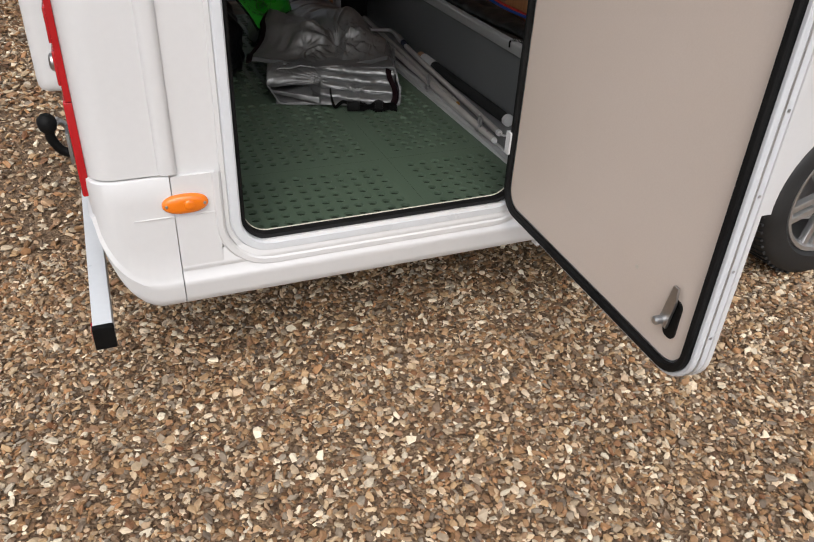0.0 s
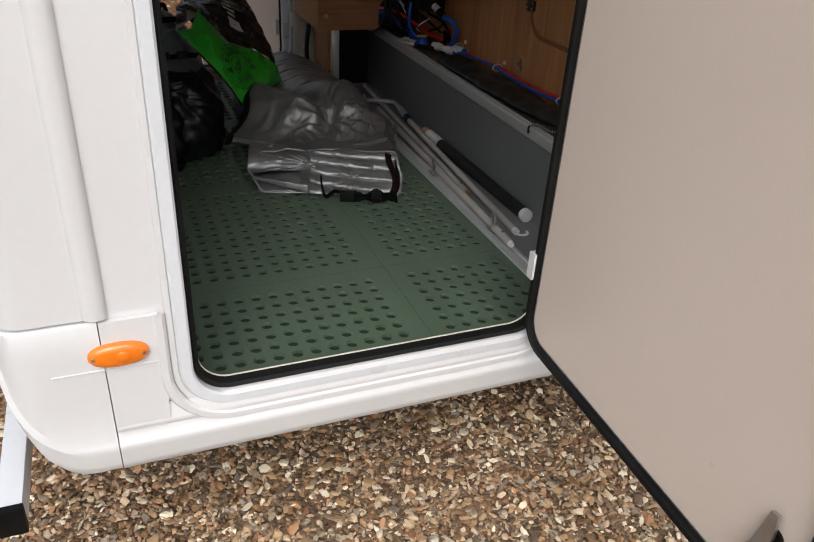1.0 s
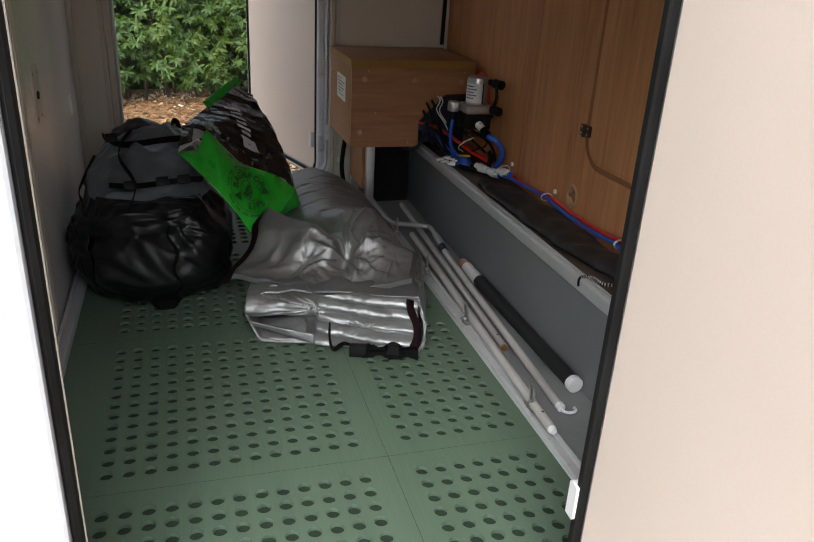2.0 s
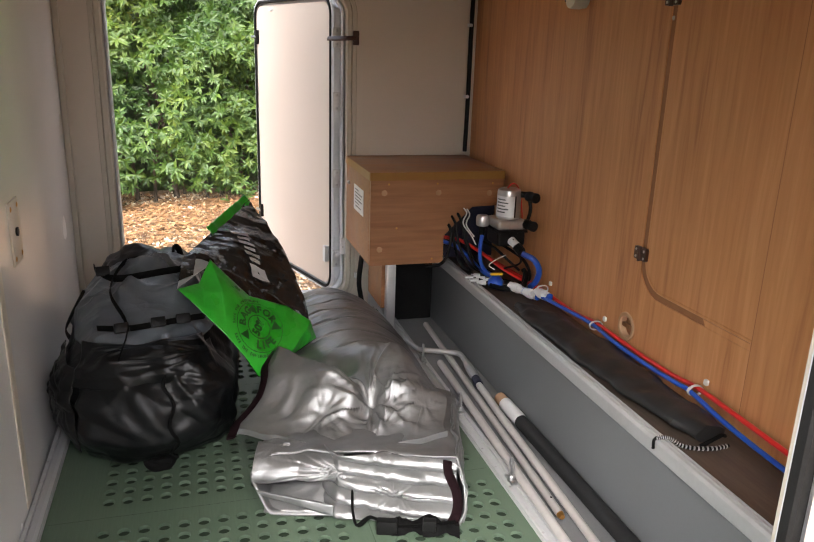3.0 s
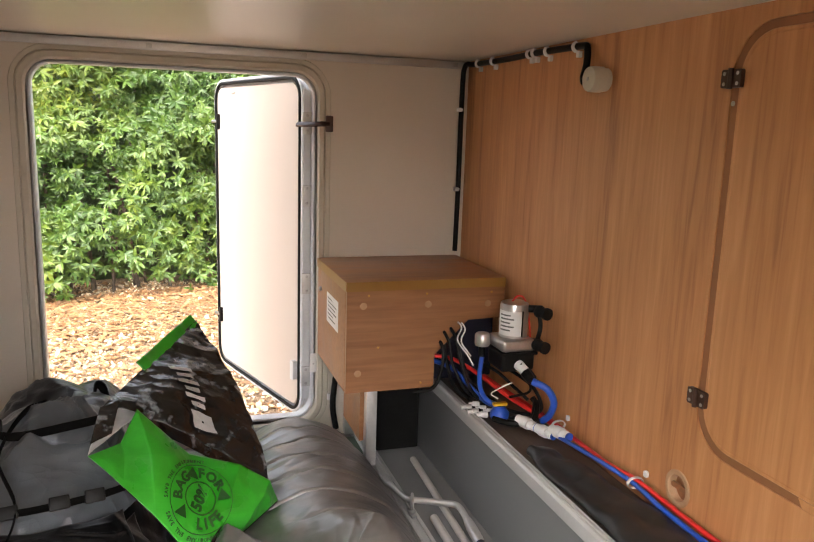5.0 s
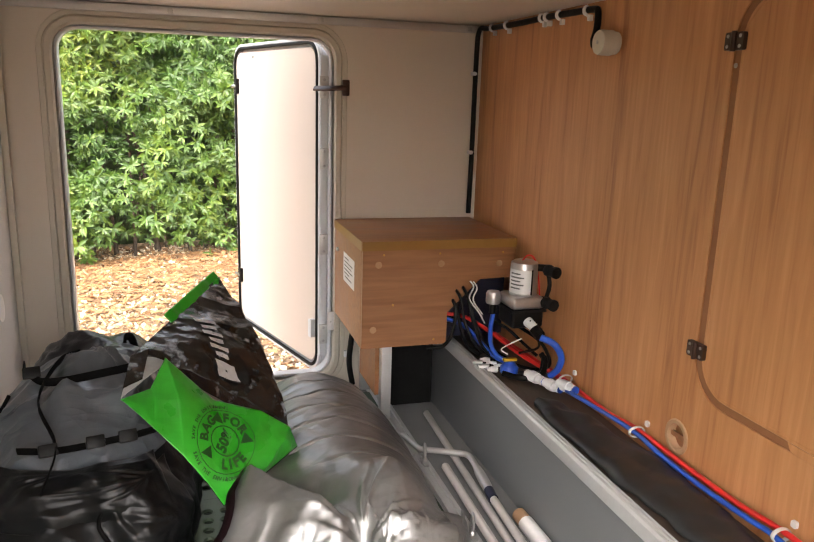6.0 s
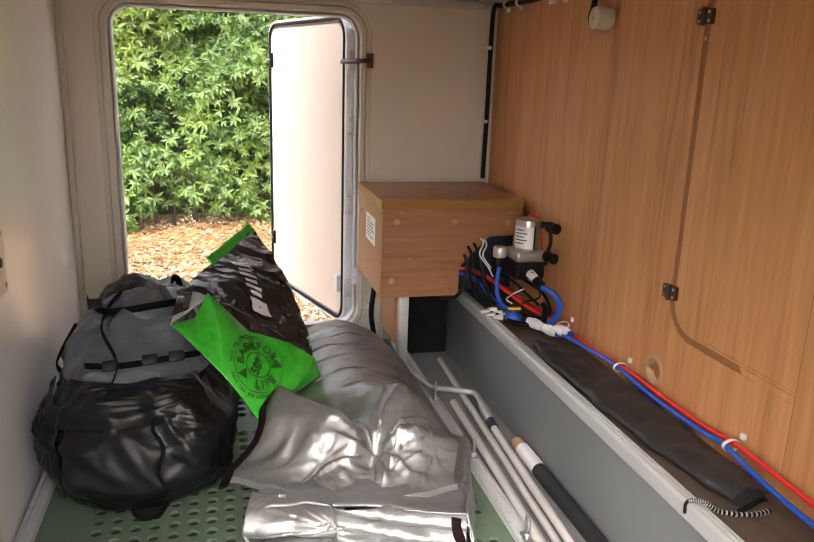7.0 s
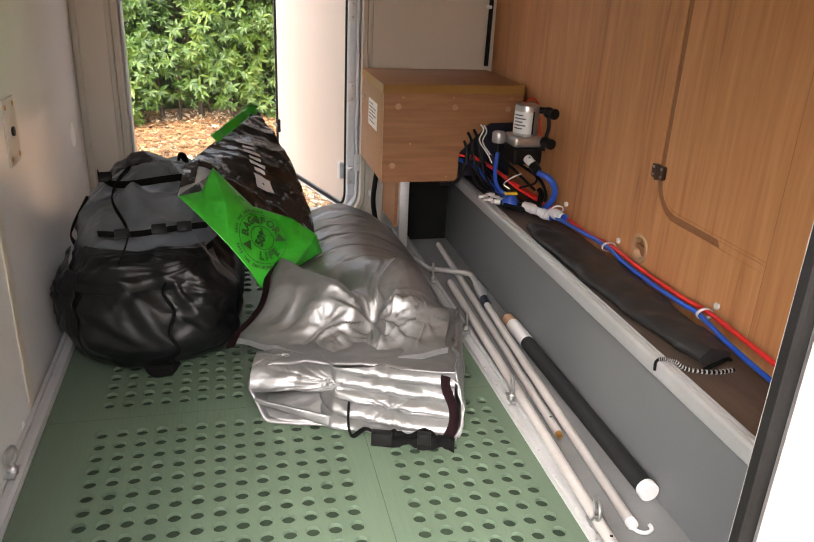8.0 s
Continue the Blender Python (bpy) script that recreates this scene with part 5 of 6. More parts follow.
def poles():
    def pole(a, b, r, mat, label, tip=None):
        a, b = Vector(a), Vector(b)
        root = thing("pole", a, label, "pole", "awning poles")
        part("tube", tube([a, b], r, 16), mat, root)
        d = (b - a).normalized()
        if tip:
            part("tip", tube([a, a - d * 0.004, a - d * 0.012], [r * 0.9, r * 0.9, r * 0.6], 14), tip, root)
        part("hole", lathe([(r * 0.3, 0), (r * 0.3, 0.0006)], axis(a + d * 0.05 + Vector((0, 0, r)), (0, 0, 1)), seg=8), "black", root)
        return root

    pole((1.060, 0.392, Z + 0.0415), (1.102, 1.588, Z + 0.0430), 0.0108, "pole_white", "long pale aluminium awning pole lying along the rail", "white_plastic")
    pole((1.126, 0.800, Z + 0.0120), (1.163, 1.940, Z + 0.0380), 0.0098, "pole_white", "pale aluminium awning pole with a brass end", "brass")
    crank = thing("crank_handle", (1.15, 1.40, Z + 0.05), "long winding crank with a bent grey handle lying over the poles", "crank handle")
    part("rod", tube(glide([(1.040, 1.79, Z + 0.046), (1.046, 1.74, Z + 0.052), (1.054, 1.685, Z + 0.056), (1.066, 1.668, Z + 0.058), (1.10, 1.645, Z + 0.061), (1.150, 1.612, Z + 0.064), (1.166, 1.598, Z + 0.065), (1.170, 1.570, Z + 0.066), (1.162, 1.50, Z + 0.067)], 5), 0.0085, 12), "galv", crank)
    part("grip", tube([(1.164, 1.515, Z + 0.067), (1.160, 1.48, Z + 0.067), (1.155, 1.43, Z + 0.066), (1.153, 1.41, Z + 0.065)], [0.0105, 0.0135, 0.0135, 0.0115], 14), "galv", crank, "grey moulded grip")
    part("joint", tube([(1.153, 1.41, Z + 0.065), (1.150, 1.372, Z + 0.062)], 0.0125, 14), "blue_dark", crank, "dark blue joint sleeve")
    part("lower_rod", tube([(1.150, 1.372, Z + 0.061), (1.149, 1.20, Z + 0.048), (1.147, 0.85, Z + 0.029), (1.144, 0.512, Z + 0.0115)], 0.0100, 14), "pole_white", crank, "straight pale aluminium rod")
    part("rod_tip", tube([(1.144, 0.513, Z + 0.0115), (1.144, 0.500, Z + 0.0113)], [0.0110, 0.0105], 14), "white_plastic", crank, "white plastic end")
    part("hook", tube([Vector((1.160 + 0.017 * math.cos(a), 0.494 + 0.014 * math.sin(a), Z + 0.010)) for a in [math.pi * (0.75 + 1.35 * i / 14) for i in range(15)]], 0.0038, 8), "white_plastic", crank, "clear plastic hook")
    tubeb = thing("carrying_tube", (1.215, 0.95, Z + 0.001), "black cardboard tube with a white end cap and paper label", "tube")
    a, b = Vector((1.2165, 0.580, Z + 0.0215)), Vector((1.2130, 1.355, Z + 0.0205))
    d = (b - a).normalized()
    part("body", tube([a, a + d * 0.635], 0.0195, 22), "card_black", tubeb)
    part("sleeve", tube([a + d * 0.625, a + d * 0.735], 0.0199, 22), "label", tubeb, "white paper sleeve")
    part("wood_plug", tube([a + d * 0.735, a + d * 0.775], [0.0185, 0.0175], 20), "raw_wood", tubeb, "pale wooden plug")
    part("end_cap", tube([a - d * 0.012, a - d * 0.010, a + d * 0.006], [0.0185, 0.0208, 0.0208], 24), "white_plastic", tubeb, "white round end cap")


poles()


# ---- black bag and bungee on the deck ----
def soft_tube(line, radii, heights, seed, seg=20, fold=0.006):
    bm = bmesh.new()
    pts = glide(line, 8)
    n = len(pts) - 1

    def lerp(seq, s):
        i = min(len(seq) - 2, int(s * (len(seq) - 1)))
        k = s * (len(seq) - 1) - i
        return seq[i] * (1 - k) + seq[i + 1] * k

    def at(s, t):
        k = min(n, int(round(t * n)))
        p = pts[k]
        ahead = (pts[min(k + 1, n)] - pts[max(0, k - 1)]).normalized()
        side = ahead.cross(Vector((0, 0, 1))).normalized()
        a = 2 * math.pi * s
        q = p + side * math.cos(a) * lerp(radii, t) + Vector((0, 0, 1)) * (lerp(heights, t) * (1 + max(-1, math.sin(a))) * 1.0)
        amount = crumple(q + Vector((seed, 0, 0)), 0.12, fold) + crease(q, 0.12, fold * 0.7)
        return q + (side * math.cos(a) + Vector((0, 0, max(0, math.sin(a))))) * amount

    add_grid(bm, seg, n, at, wrap=True)
    bmesh.ops.holes_fill(bm, edges=[e for e in bm.edges if e.is_boundary])
    return bm


def deck_bag():
    root = thing("storage_bag", (1.31, 1.05, 0.728), "long limp black nylon storage bag lying on the deck", "bag")
    bm = soft_tube([(1.296, 1.435, 0.7225), (1.305, 1.30, 0.7225), (1.318, 1.12, 0.7225), (1.328, 0.95, 0.7225), (1.336, 0.78, 0.7225), (1.345, 0.63, 0.7225)], [0.030, 0.054, 0.066, 0.066, 0.058, 0.040], [0.012, 0.018, 0.021, 0.021, 0.022, 0.017], 3.0, 48, 0.014)
    part("body", bm, "bag_cloth", root)
    part("drawstring", tube(glide([(1.372, 0.618, 0.739), (1.352, 0.605, 0.750), (1.325, 0.602, 0.742), (1.31, 0.61, 0.728)]), 0.004, 6), "web", root)
    cord = thing("bungee_cord", (1.27, 0.66, 0.728), "black and white speckled elastic cord hooked over the profile", "cord")
    line = glide([(1.228, 0.640, 0.741), (1.242, 0.634, 0.743), (1.256, 0.628, 0.740), (1.272, 0.618, 0.730), (1.300, 0.606, 0.727), (1.335, 0.598, 0.727), (1.368, 0.600, 0.728)], 8)
    part("core", tube(line, 0.0042, 8), "black", cord)
    bm = bmesh.new()
    for i, (a, b) in enumerate(zip(line, line[1:])):
        if i % 2 == 0:
            for k in (0, 1):
                add_tube(bm, [a.lerp(b, 0.1 + 0.45 * k), a.lerp(b, 0.32 + 0.45 * k)], 0.0045, 8)
    tagged(part("fleck_row", bm, "label", cord, "white flecks"), kind="stuff")
    part("hook", tube(glide([(1.230, 0.641, 0.741), (1.223, 0.640, 0.735), (1.223, 0.639, 0.718)]), 0.003, 8), "black", cord)


deck_bag()


# ---- soft luggage ----
def mixed(seq, s):
    """A smooth value along a list of numbers or places."""
    n = len(seq) - 1
    i = min(n - 1, int(s * n))
    k = s * n - i
    k = k * k * (3 - 2 * k)
    return seq[i] * (1 - k) + seq[i + 1] * k


def folded_cover():
    root = thing("folded_cover", (0.70, 1.4, TOP), "crumpled silver thermal windscreen cover folded on the mat", "cover")
    # the top sheet: a hem in front, a tall fold, the swollen end of the roll, then the long roll with sewn lines across
    hem_y = [1.125, 1.085, 1.045, 1.010, 0.990, 0.982, 0.985]
    hem_z = [0.592, 0.590, 0.582, 0.575, 0.580, 0.594, 0.604]
    left = [0.438, 0.520, 0.560, 0.545, 0.530, 0.550, 0.580, 0.610, 0.640]
    right = [0.912, 0.955, 0.990, 1.008, 1.016, 1.018, 1.014, 1.000, 0.970]
    high = [0.585, 0.655, 0.690, 0.690, 0.685, 0.675, 0.660, 0.640, 0.585]

    def ease(k):
        k = min(1.0, max(0.0, k))
        return k * k * (3 - 2 * k)

    def flap(s, t):
        y0 = mixed(hem_y, s)
        y = y0 + (2.12 - y0) * t
        x0, x1 = mixed(left, t), mixed(right, t)
        x = x0 + (x1 - x0) * s
        arch = max(0.0, math.sin(math.pi * (0.02 + 0.96 * s))) ** 0.55
        k = ease((t - 0.06) / 0.22)
        k_left = k if s > 0.5 else k * (s * 2) + ease((t - 0.24) / 0.2) * (1 - s * 2)
        crest = mixed(high, t)
        z = mixed(hem_z, s) * (1 - ease(t / 0.13)) + crest * ease(t / 0.13)
        z = TOP + 0.004 + (z - TOP) * (1 - k_left + k_left * arch)
        # the fold beside the bag: it climbs to a ridge and drops steeply behind it
        ridge = 0.205 - 0.19 * s
        size = 0.050 * ease((0.62 - s) / 0.35) * ease(s / 0.10 + 0.45)
        if t < ridge:
            z += size * (t / ridge) ** 1.3
        else:
            z += size * math.exp(-((t - ridge) / 0.022) ** 2) - 0.9 * size * math.exp(-((t - ridge - 0.05) / 0.035) ** 2)
        z += 0.045 * math.exp(-((s - 0.72) / 0.20) ** 2 - ((t - 0.20) / 0.10) ** 2)
        z -= 0.034 * math.exp(-((s - 0.56) / 0.07) ** 2 - ((t - 0.095) / 0.035) ** 2)
        seam = abs(math.sin(math.pi * (y + 0.5 * (s - 0.5) ** 2 * 0.2) / 0.112))
        z -= 0.013 * (1 - min(1, seam * 4.5)) * arch * ease((t - 0.26) / 0.08)
        p = Vector((x, y, z))
        calm = 1 - 0.62 * ease((t - 0.22) / 0.12)
        c = crumple(p, 0.24, 0.010 * calm) + crease(p, 0.15, 0.012 * calm) + crease(p + Vector((5, 1, 3)), 0.075, 0.0065 * calm)
        for cs, ct, spokes, reach, amount in ((0.56, 0.100, 11, 0.34, 0.013), (0.66, 0.085, 7, 0.26, 0.007), (0.36, 0.060, 7, 0.26, 0.005), (0.86, 0.095, 9, 0.28, 0.006)):
            c += pinch(s, t * 2.6, cs, ct * 2.6, spokes, reach, amount, cs)
        edge = min(1, t * 24)
        p.z += c * (0.12 + 0.88 * edge) * (0.3 + 0.7 * arch)
        p.y += 0.3 * c * edge
        if t > 0.9:
            p.z = TOP + 0.003 + (p.z - TOP) * max(0.10, 1 - ((t - 0.9) / 0.1) ** 2)
        p.z = max(p.z, TOP + 0.002)
        return p

    part("padded_body", thicken(add_grid(bmesh.new(), 170, 330, flap), 0.004), "silver", root, angle=180)
    # lower stack: one big loop, pleated layers inside it
    o, ux, vx = Vector((0.465, 0.936, 0)), Vector((0.957, -0.290, 0)), Vector((0.290, 0.957, 0))

    def local(u, v, z):
        h = z - TOP
        return o + ux * u + vx * (v + 0.50 * h) + Vector((0, 0, TOP + 0.72 * h))

    loop = [Vector(p) for p in ((0.445, 0, 0.482), (0.30, 0, 0.480), (0.12, 0, 0.479), (0.045, 0, 0.482), (0.022, 0, 0.490), (-0.004, 0, 0.535), (-0.022, 0, 0.572), (-0.018, 0, 0.602), (0.012, 0, 0.628), (0.08, 0, 0.640), (0.20, 0, 0.640), (0.33, 0, 0.640), (0.43, 0, 0.628), (0.452, 0, 0.59), (0.456, 0, 0.52), (0.445, 0, 0.486))]
    line = glide(loop, 5)

    def skin(s, t):
        q = line[int(round(s * (len(line) - 1)))]
        p = local(q.x, 0.36 * t + 0.012 * math.sin(9 * q.x) * (1 - t), q.z)
        return p + (Vector((0, 0, 1)) - vx * 0.4) * (crumple(p, 0.10, 0.010) + crease(p, 0.07, 0.004)) * (1 if q.z > 0.5 else 0.1)

    part("outer_fold", thicken(add_grid(bmesh.new(), len(line) - 1, 28, skin), 0.005), "silver", root, angle=180)

    def pleats(s, t):
        u = 0.135 + 0.300 * s
        z = 0.488 + 0.162 * t - 0.010 * (1 - s) * t
        wave = abs(math.sin(math.pi * (4.3 * t + 0.35 * math.sin(2.4 * s) + 0.8 * s)))
        p = local(u, 0.004 - 0.015 * wave ** 0.8 + 0.035 * (1 - t) * t + 0.05 * max(0, 0.12 - s) / 0.12, z)
        return p + vx * (crease(p, 0.10, 0.006) + crease(p + Vector((4, 0, 2)), 0.04, 0.004) + pinch(s, t, 0.55, 0.35, 13, 0.25, 0.006) + pinch(s, t, 0.1, 0.6, 9, 0.2, 0.006))

    part("pleats", thicken(add_grid(bmesh.new(), 120, 70, pleats), 0.003), "silver", root, "thin pleated layers", angle=180)

    def lip(s, t):
        u = -0.002 + 0.17 * s
        z = 0.548 - 0.030 * s - (0.012 + 0.020 * s) * (1 - t)
        p = local(u, -0.004 + 0.10 * (1 - t) * 0.1, z)
        return p + vx * crumple(p, 0.06, 0.004)

    part("lower_lip", thicken(add_grid(bmesh.new(), 30, 6, lip), 0.006), "silver", root, angle=180)

    def bulge(s, t):
        u = -0.018 + 0.200 * s
        a = math.pi * (0.03 + 0.94 * t)
        p = local(u, 0.045 - 0.055 * math.sin(a) * (1 - 0.3 * s), 0.596 - (0.048 - 0.012 * s) * math.cos(a) - 0.004)
        return p + vx * (crumple(p, 0.14, 0.010) + crease(p, 0.13, 0.006) + crease(p + Vector((1, 4, 2)), 0.06, 0.0015) + pinch(s, t, 1.0, 0.5, 19, 0.5, 0.010) + pinch(s, t, 0.2, 1.0, 11, 0.35, 0.006))

    part("front_bulge", thicken(add_grid(bmesh.new(), 90, 50, bulge), 0.004), "silver", root, "smooth rounded front fold", angle=180)

    def fold_back(s, t):
        p = local(0.012 + 0.16 * s, 0.010 + 0.05 * t, 0.488 + 0.035 * t + 0.03 * s * t)
        return p + Vector((0, 0, crumple(p, 0.05, 0.006)))

    part("inner_fold", thicken(add_grid(bmesh.new(), 16, 12, fold_back), 0.004), "silver", root, angle=180)
    def hem(s, t):
        p = flap(s, 0.0)
        q = flap(s, 0.02)
        out = (p - q).normalized()
        return p + out * 0.001 + Vector((0, -0.004, -0.015 * t + 0.004))

    part("hem", thicken(add_grid(bmesh.new(), 90, 3, hem), 0.004), "silver", root, "sewn front hem")
    bind = [flap(0.0, 0.23 * i / 24) + Vector((-0.004, 0, 0.003)) for i in range(25)]
    part("edge_binding", tube([bind[0] + Vector((-0.012, -0.035, -0.008))] + bind, 0.013, 8, flat=0.28, up=(0.7, -0.5, 0.3)), "binding", root, "dark purple edge binding")
    end = [local(0.425 + 0.012 * math.sin(5 * i / 12), -0.012 - 0.006 * math.sin(9 * i / 12), 0.490 + 0.150 * i / 12) for i in range(13)]
    part("edge_binding", tube(end, 0.013, 8, flat=0.25, up=(1, 0, 0)), "binding", root, "dark purple edge binding")

    def side_flap(s, t):
        p = local(0.440 + 0.018 * math.sin(math.pi * min(1, 0.25 + t * 0.9)), -0.005 + 0.40 * s, 0.486 + 0.165 * t - 0.03 * s * t)
        return p + ux * (crumple(p, 0.08, 0.012) + crease(p, 0.06, 0.004))

    part("side_flap", thicken(add_grid(bmesh.new(), 40, 20, side_flap), 0.004), "silver", root, angle=180)
    strap = part("strap", tube(glide([local(0.205, 0.0, 0.545), local(0.210, -0.030, 0.520), local(0.222, -0.036, 0.492), local(0.250, -0.040, 0.515), local(0.290, -0.044, 0.500), local(0.35, -0.040, 0.500), local(0.43, -0.030, 0.505)]), 0.013, 8, flat=0.22, up=(0, 0, 1)), "web", root, "black webbing strap")
    part("buckle", box(-0.022, 0.022, -0.010, 0.010, -0.016, 0.016, bevel=0.004, m=Matrix.Translation(local(0.285, -0.050, 0.502)) @ Matrix.Rotation(radians(-17), 4, "Z")), "black", strap, "black plastic buckle")
    part("buckle", box(-0.014, 0.014, -0.008, 0.008, -0.020, 0.020, bevel=0.003, m=Matrix.Translation(local(0.375, -0.046, 0.500)) @ Matrix.Rotation(radians(-17), 4, "Z")), "black", strap, "black plastic buckle")

    def strap_heap(s, t):
        wide = 0.35 + 0.65 * abs(math.sin(7.0 * s + 0.6))
        p = local(0.285 + 0.155 * s, -0.006 - (0.016 + 0.030 * wide) * (1 - t), 0.480 + 0.030 * wide * math.sin(math.pi * t) * math.sin(math.pi * (0.12 + 0.76 * s)))
        return p + Vector((0, 0, abs(crumple(p, 0.03, 0.012))))

    part("loose_strap", thicken(add_grid(bmesh.new(), 24, 10, strap_heap), 0.002), "web", strap)


folded_cover()


def backpack():
    root = thing("backpack", (0.22, 1.5, TOP), "large black and grey nylon rucksack slumped against the rear wall", "rucksack")
    zs = [TOP, 0.50, 0.56, 0.64, 0.70, 0.745, 0.79, 0.84, 0.872, 0.880]
    x0 = [0.060, 0.022, 0.008, 0.010, 0.022, 0.040, 0.065, 0.100, 0.150, 0.215]
    x1 = [0.420, 0.452, 0.462, 0.455, 0.435, 0.415, 0.395, 0.370, 0.330, 0.245]
    y0 = [1.255, 1.215, 1.195, 1.205, 1.235, 1.290, 1.365, 1.455, 1.555, 1.640]
    y1 = [1.86, 1.90, 1.92, 1.92, 1.90, 1.89, 1.875, 1.85, 1.80, 1.70]

    def value(seq, t):
        k = t * (len(seq) - 1)
        i = min(len(seq) - 2, int(k))
        return seq[i] + (seq[i + 1] - seq[i]) * (k - i)

    def raw(s, t):
        a = 2 * math.pi * s
        cx, cy = (value(x0, t) + value(x1, t)) / 2, (value(y0, t) + value(y1, t)) / 2
        rx, ry = (value(x1, t) - value(x0, t)) / 2, (value(y1, t) - value(y0, t)) / 2
        c, sn = math.cos(a), math.sin(a)
        return Vector((cx + rx * math.copysign(abs(c) ** 0.72, c), cy + ry * math.copysign(abs(sn) ** 0.72, sn), value(zs, t)))

    def outward(s, t):
        p = raw(s, t)
        q = p - Vector((0.23, 1.56, 0.62))
        return Vector((q.x, q.y * 0.6, max(0.0, q.z) * 1.2)).normalized()

    def body(s, t):
        p = raw(s, t)
        sag = 0.026 * math.sin(26 * p.x + 9 * p.z) * math.sin(7 * p.z + 3 * p.x) if t > 0.15 else 0
        c = crumple(p, 0.22, 0.018) + crease(p, 0.16, 0.014) + crease(p + Vector((2, 2, 0)), 0.07, 0.006)
        q = p + outward(s, t) * (c + 0.1 * sag) * min(1, t * 8)
        q.x = max(q.x, 0.004)
        q.z = max(q.z, TOP + 0.001)
        return q

    bm = add_grid(bmesh.new(), 130, 90, body, wrap=True)
    bmesh.ops.holes_fill(bm, edges=[e for e in bm.edges if e.is_boundary])
    part("body", bm, "nylon", root, angle=180)

    def on(s, t, off=0.006):
        return body(s, t) + outward(s, t) * off

    def panel(name, s0, s1, t0, t1, off, mat, label, bulge=0.0, seed=0.0, folds=1.0):
        def at(s, t):
            k = math.sin(math.pi * s) * math.sin(math.pi * t)
            p = on(s0 + (s1 - s0) * s, t0 + (t1 - t0) * t, off + bulge * k ** 0.7)
            return p + outward(s0 + (s1 - s0) * s, t0 + (t1 - t0) * t) * (crease(p + Vector((seed, 0, 0)), 0.15, 0.014) + crease(p + Vector((0, seed, 0)), 0.09, 0.004) + pinch(s, t, 0.45, 0.95, 11, 0.6, 0.014, seed) + pinch(s, t, 0.85, 0.6, 9, 0.4, 0.008, seed)) * k * folds

        return part(name, thicken(add_grid(bmesh.new(), 80, 64, at), 0.003), mat, root, label, angle=180)

    panel("lid", 0.50, 0.99, 0.56, 0.985, 0.006, "nylon_grey", "grey nylon lid", 0.020, 1.0, 1.7)
    pocket = panel("front_pocket", 0.66, 0.90, 0.10, 0.53, 0.010, "nylon", "bulging black front pocket", 0.030, 5.0)
    panel("pocket_flap", 0.655, 0.86, 0.40, 0.57, 0.030, "nylon", "black pocket flap", 0.020, 8.0)
    panel("side_pocket", 0.52, 0.645, 0.12, 0.46, 0.010, "nylon", "black side pocket", 0.016, 11.0)
    part("zip", tube([on(0.770 + 0.004 * math.sin(i), 0.50 - 0.40 * i / 20, 0.052 - 0.0014 * abs(i - 8)) for i in range(21)], 0.004, 6), "web", pocket, "black zip")

    def strap(line, label="black webbing strap", r=0.0095):
        pts = [on(s, t, off) for s, t, off in line]
        return part("strap", tube(glide(pts, 5), r, 8, flat=0.2, up=(0, -0.4, 1)), "web", root, label)

    a = strap([(0.56, 0.80, 0.046), (0.62, 0.79, 0.050), (0.70, 0.775, 0.052), (0.78, 0.79, 0.052), (0.86, 0.80, 0.048)])
    b = strap([(0.70, 0.60, 0.058), (0.745, 0.60, 0.066), (0.80, 0.605, 0.066), (0.86, 0.61, 0.058)])
    c = strap([(0.66, 0.96, 0.02), (0.67, 0.86, 0.040), (0.70, 0.72, 0.058), (0.74, 0.61, 0.064), (0.735, 0.50, 0.060)])
    strap([(0.46, 0.30, 0.012), (0.50, 0.44, 0.014), (0.54, 0.58, 0.02), (0.57, 0.72, 0.026)])
    for owner, (s, t) in ((a, (0.66, 0.782)), (b, (0.765, 0.604)), (b, (0.80, 0.606)), (c, (0.735, 0.60))):
        p = on(s, t, 0.068)
        part("buckle", box(-0.017, 0.017, -0.007, 0.007, -0.012, 0.012, bevel=0.003, m=Matrix.Translation(p) @ Matrix.Rotation(radians(12), 4, "Z") @ Matrix.Rotation(radians(-30), 4, "X")), "black", owner, "black plastic buckle")
    part("top_handle", tube(glide([(0.325, 1.66, 0.865), (0.318, 1.65, 0.900), (0.305, 1.65, 0.905), (0.300, 1.66, 0.87)]), 0.010, 8, flat=0.3), "web", root)
    part("hanging_loop", tube(glide([(0.222, 1.232, 0.505), (0.228, 1.195, 0.492), (0.250, 1.178, 0.484), (0.280, 1.190, 0.484), (0.292, 1.215, 0.500), (0.268, 1.225, 0.512)]), 0.010, 8, flat=0.4), "web", root)
    part("hanging_tab", box(0.228, 0.285, 1.186, 1.222, TOP + 0.0005, 0.502, bevel=0.008), "web", root)


backpack()


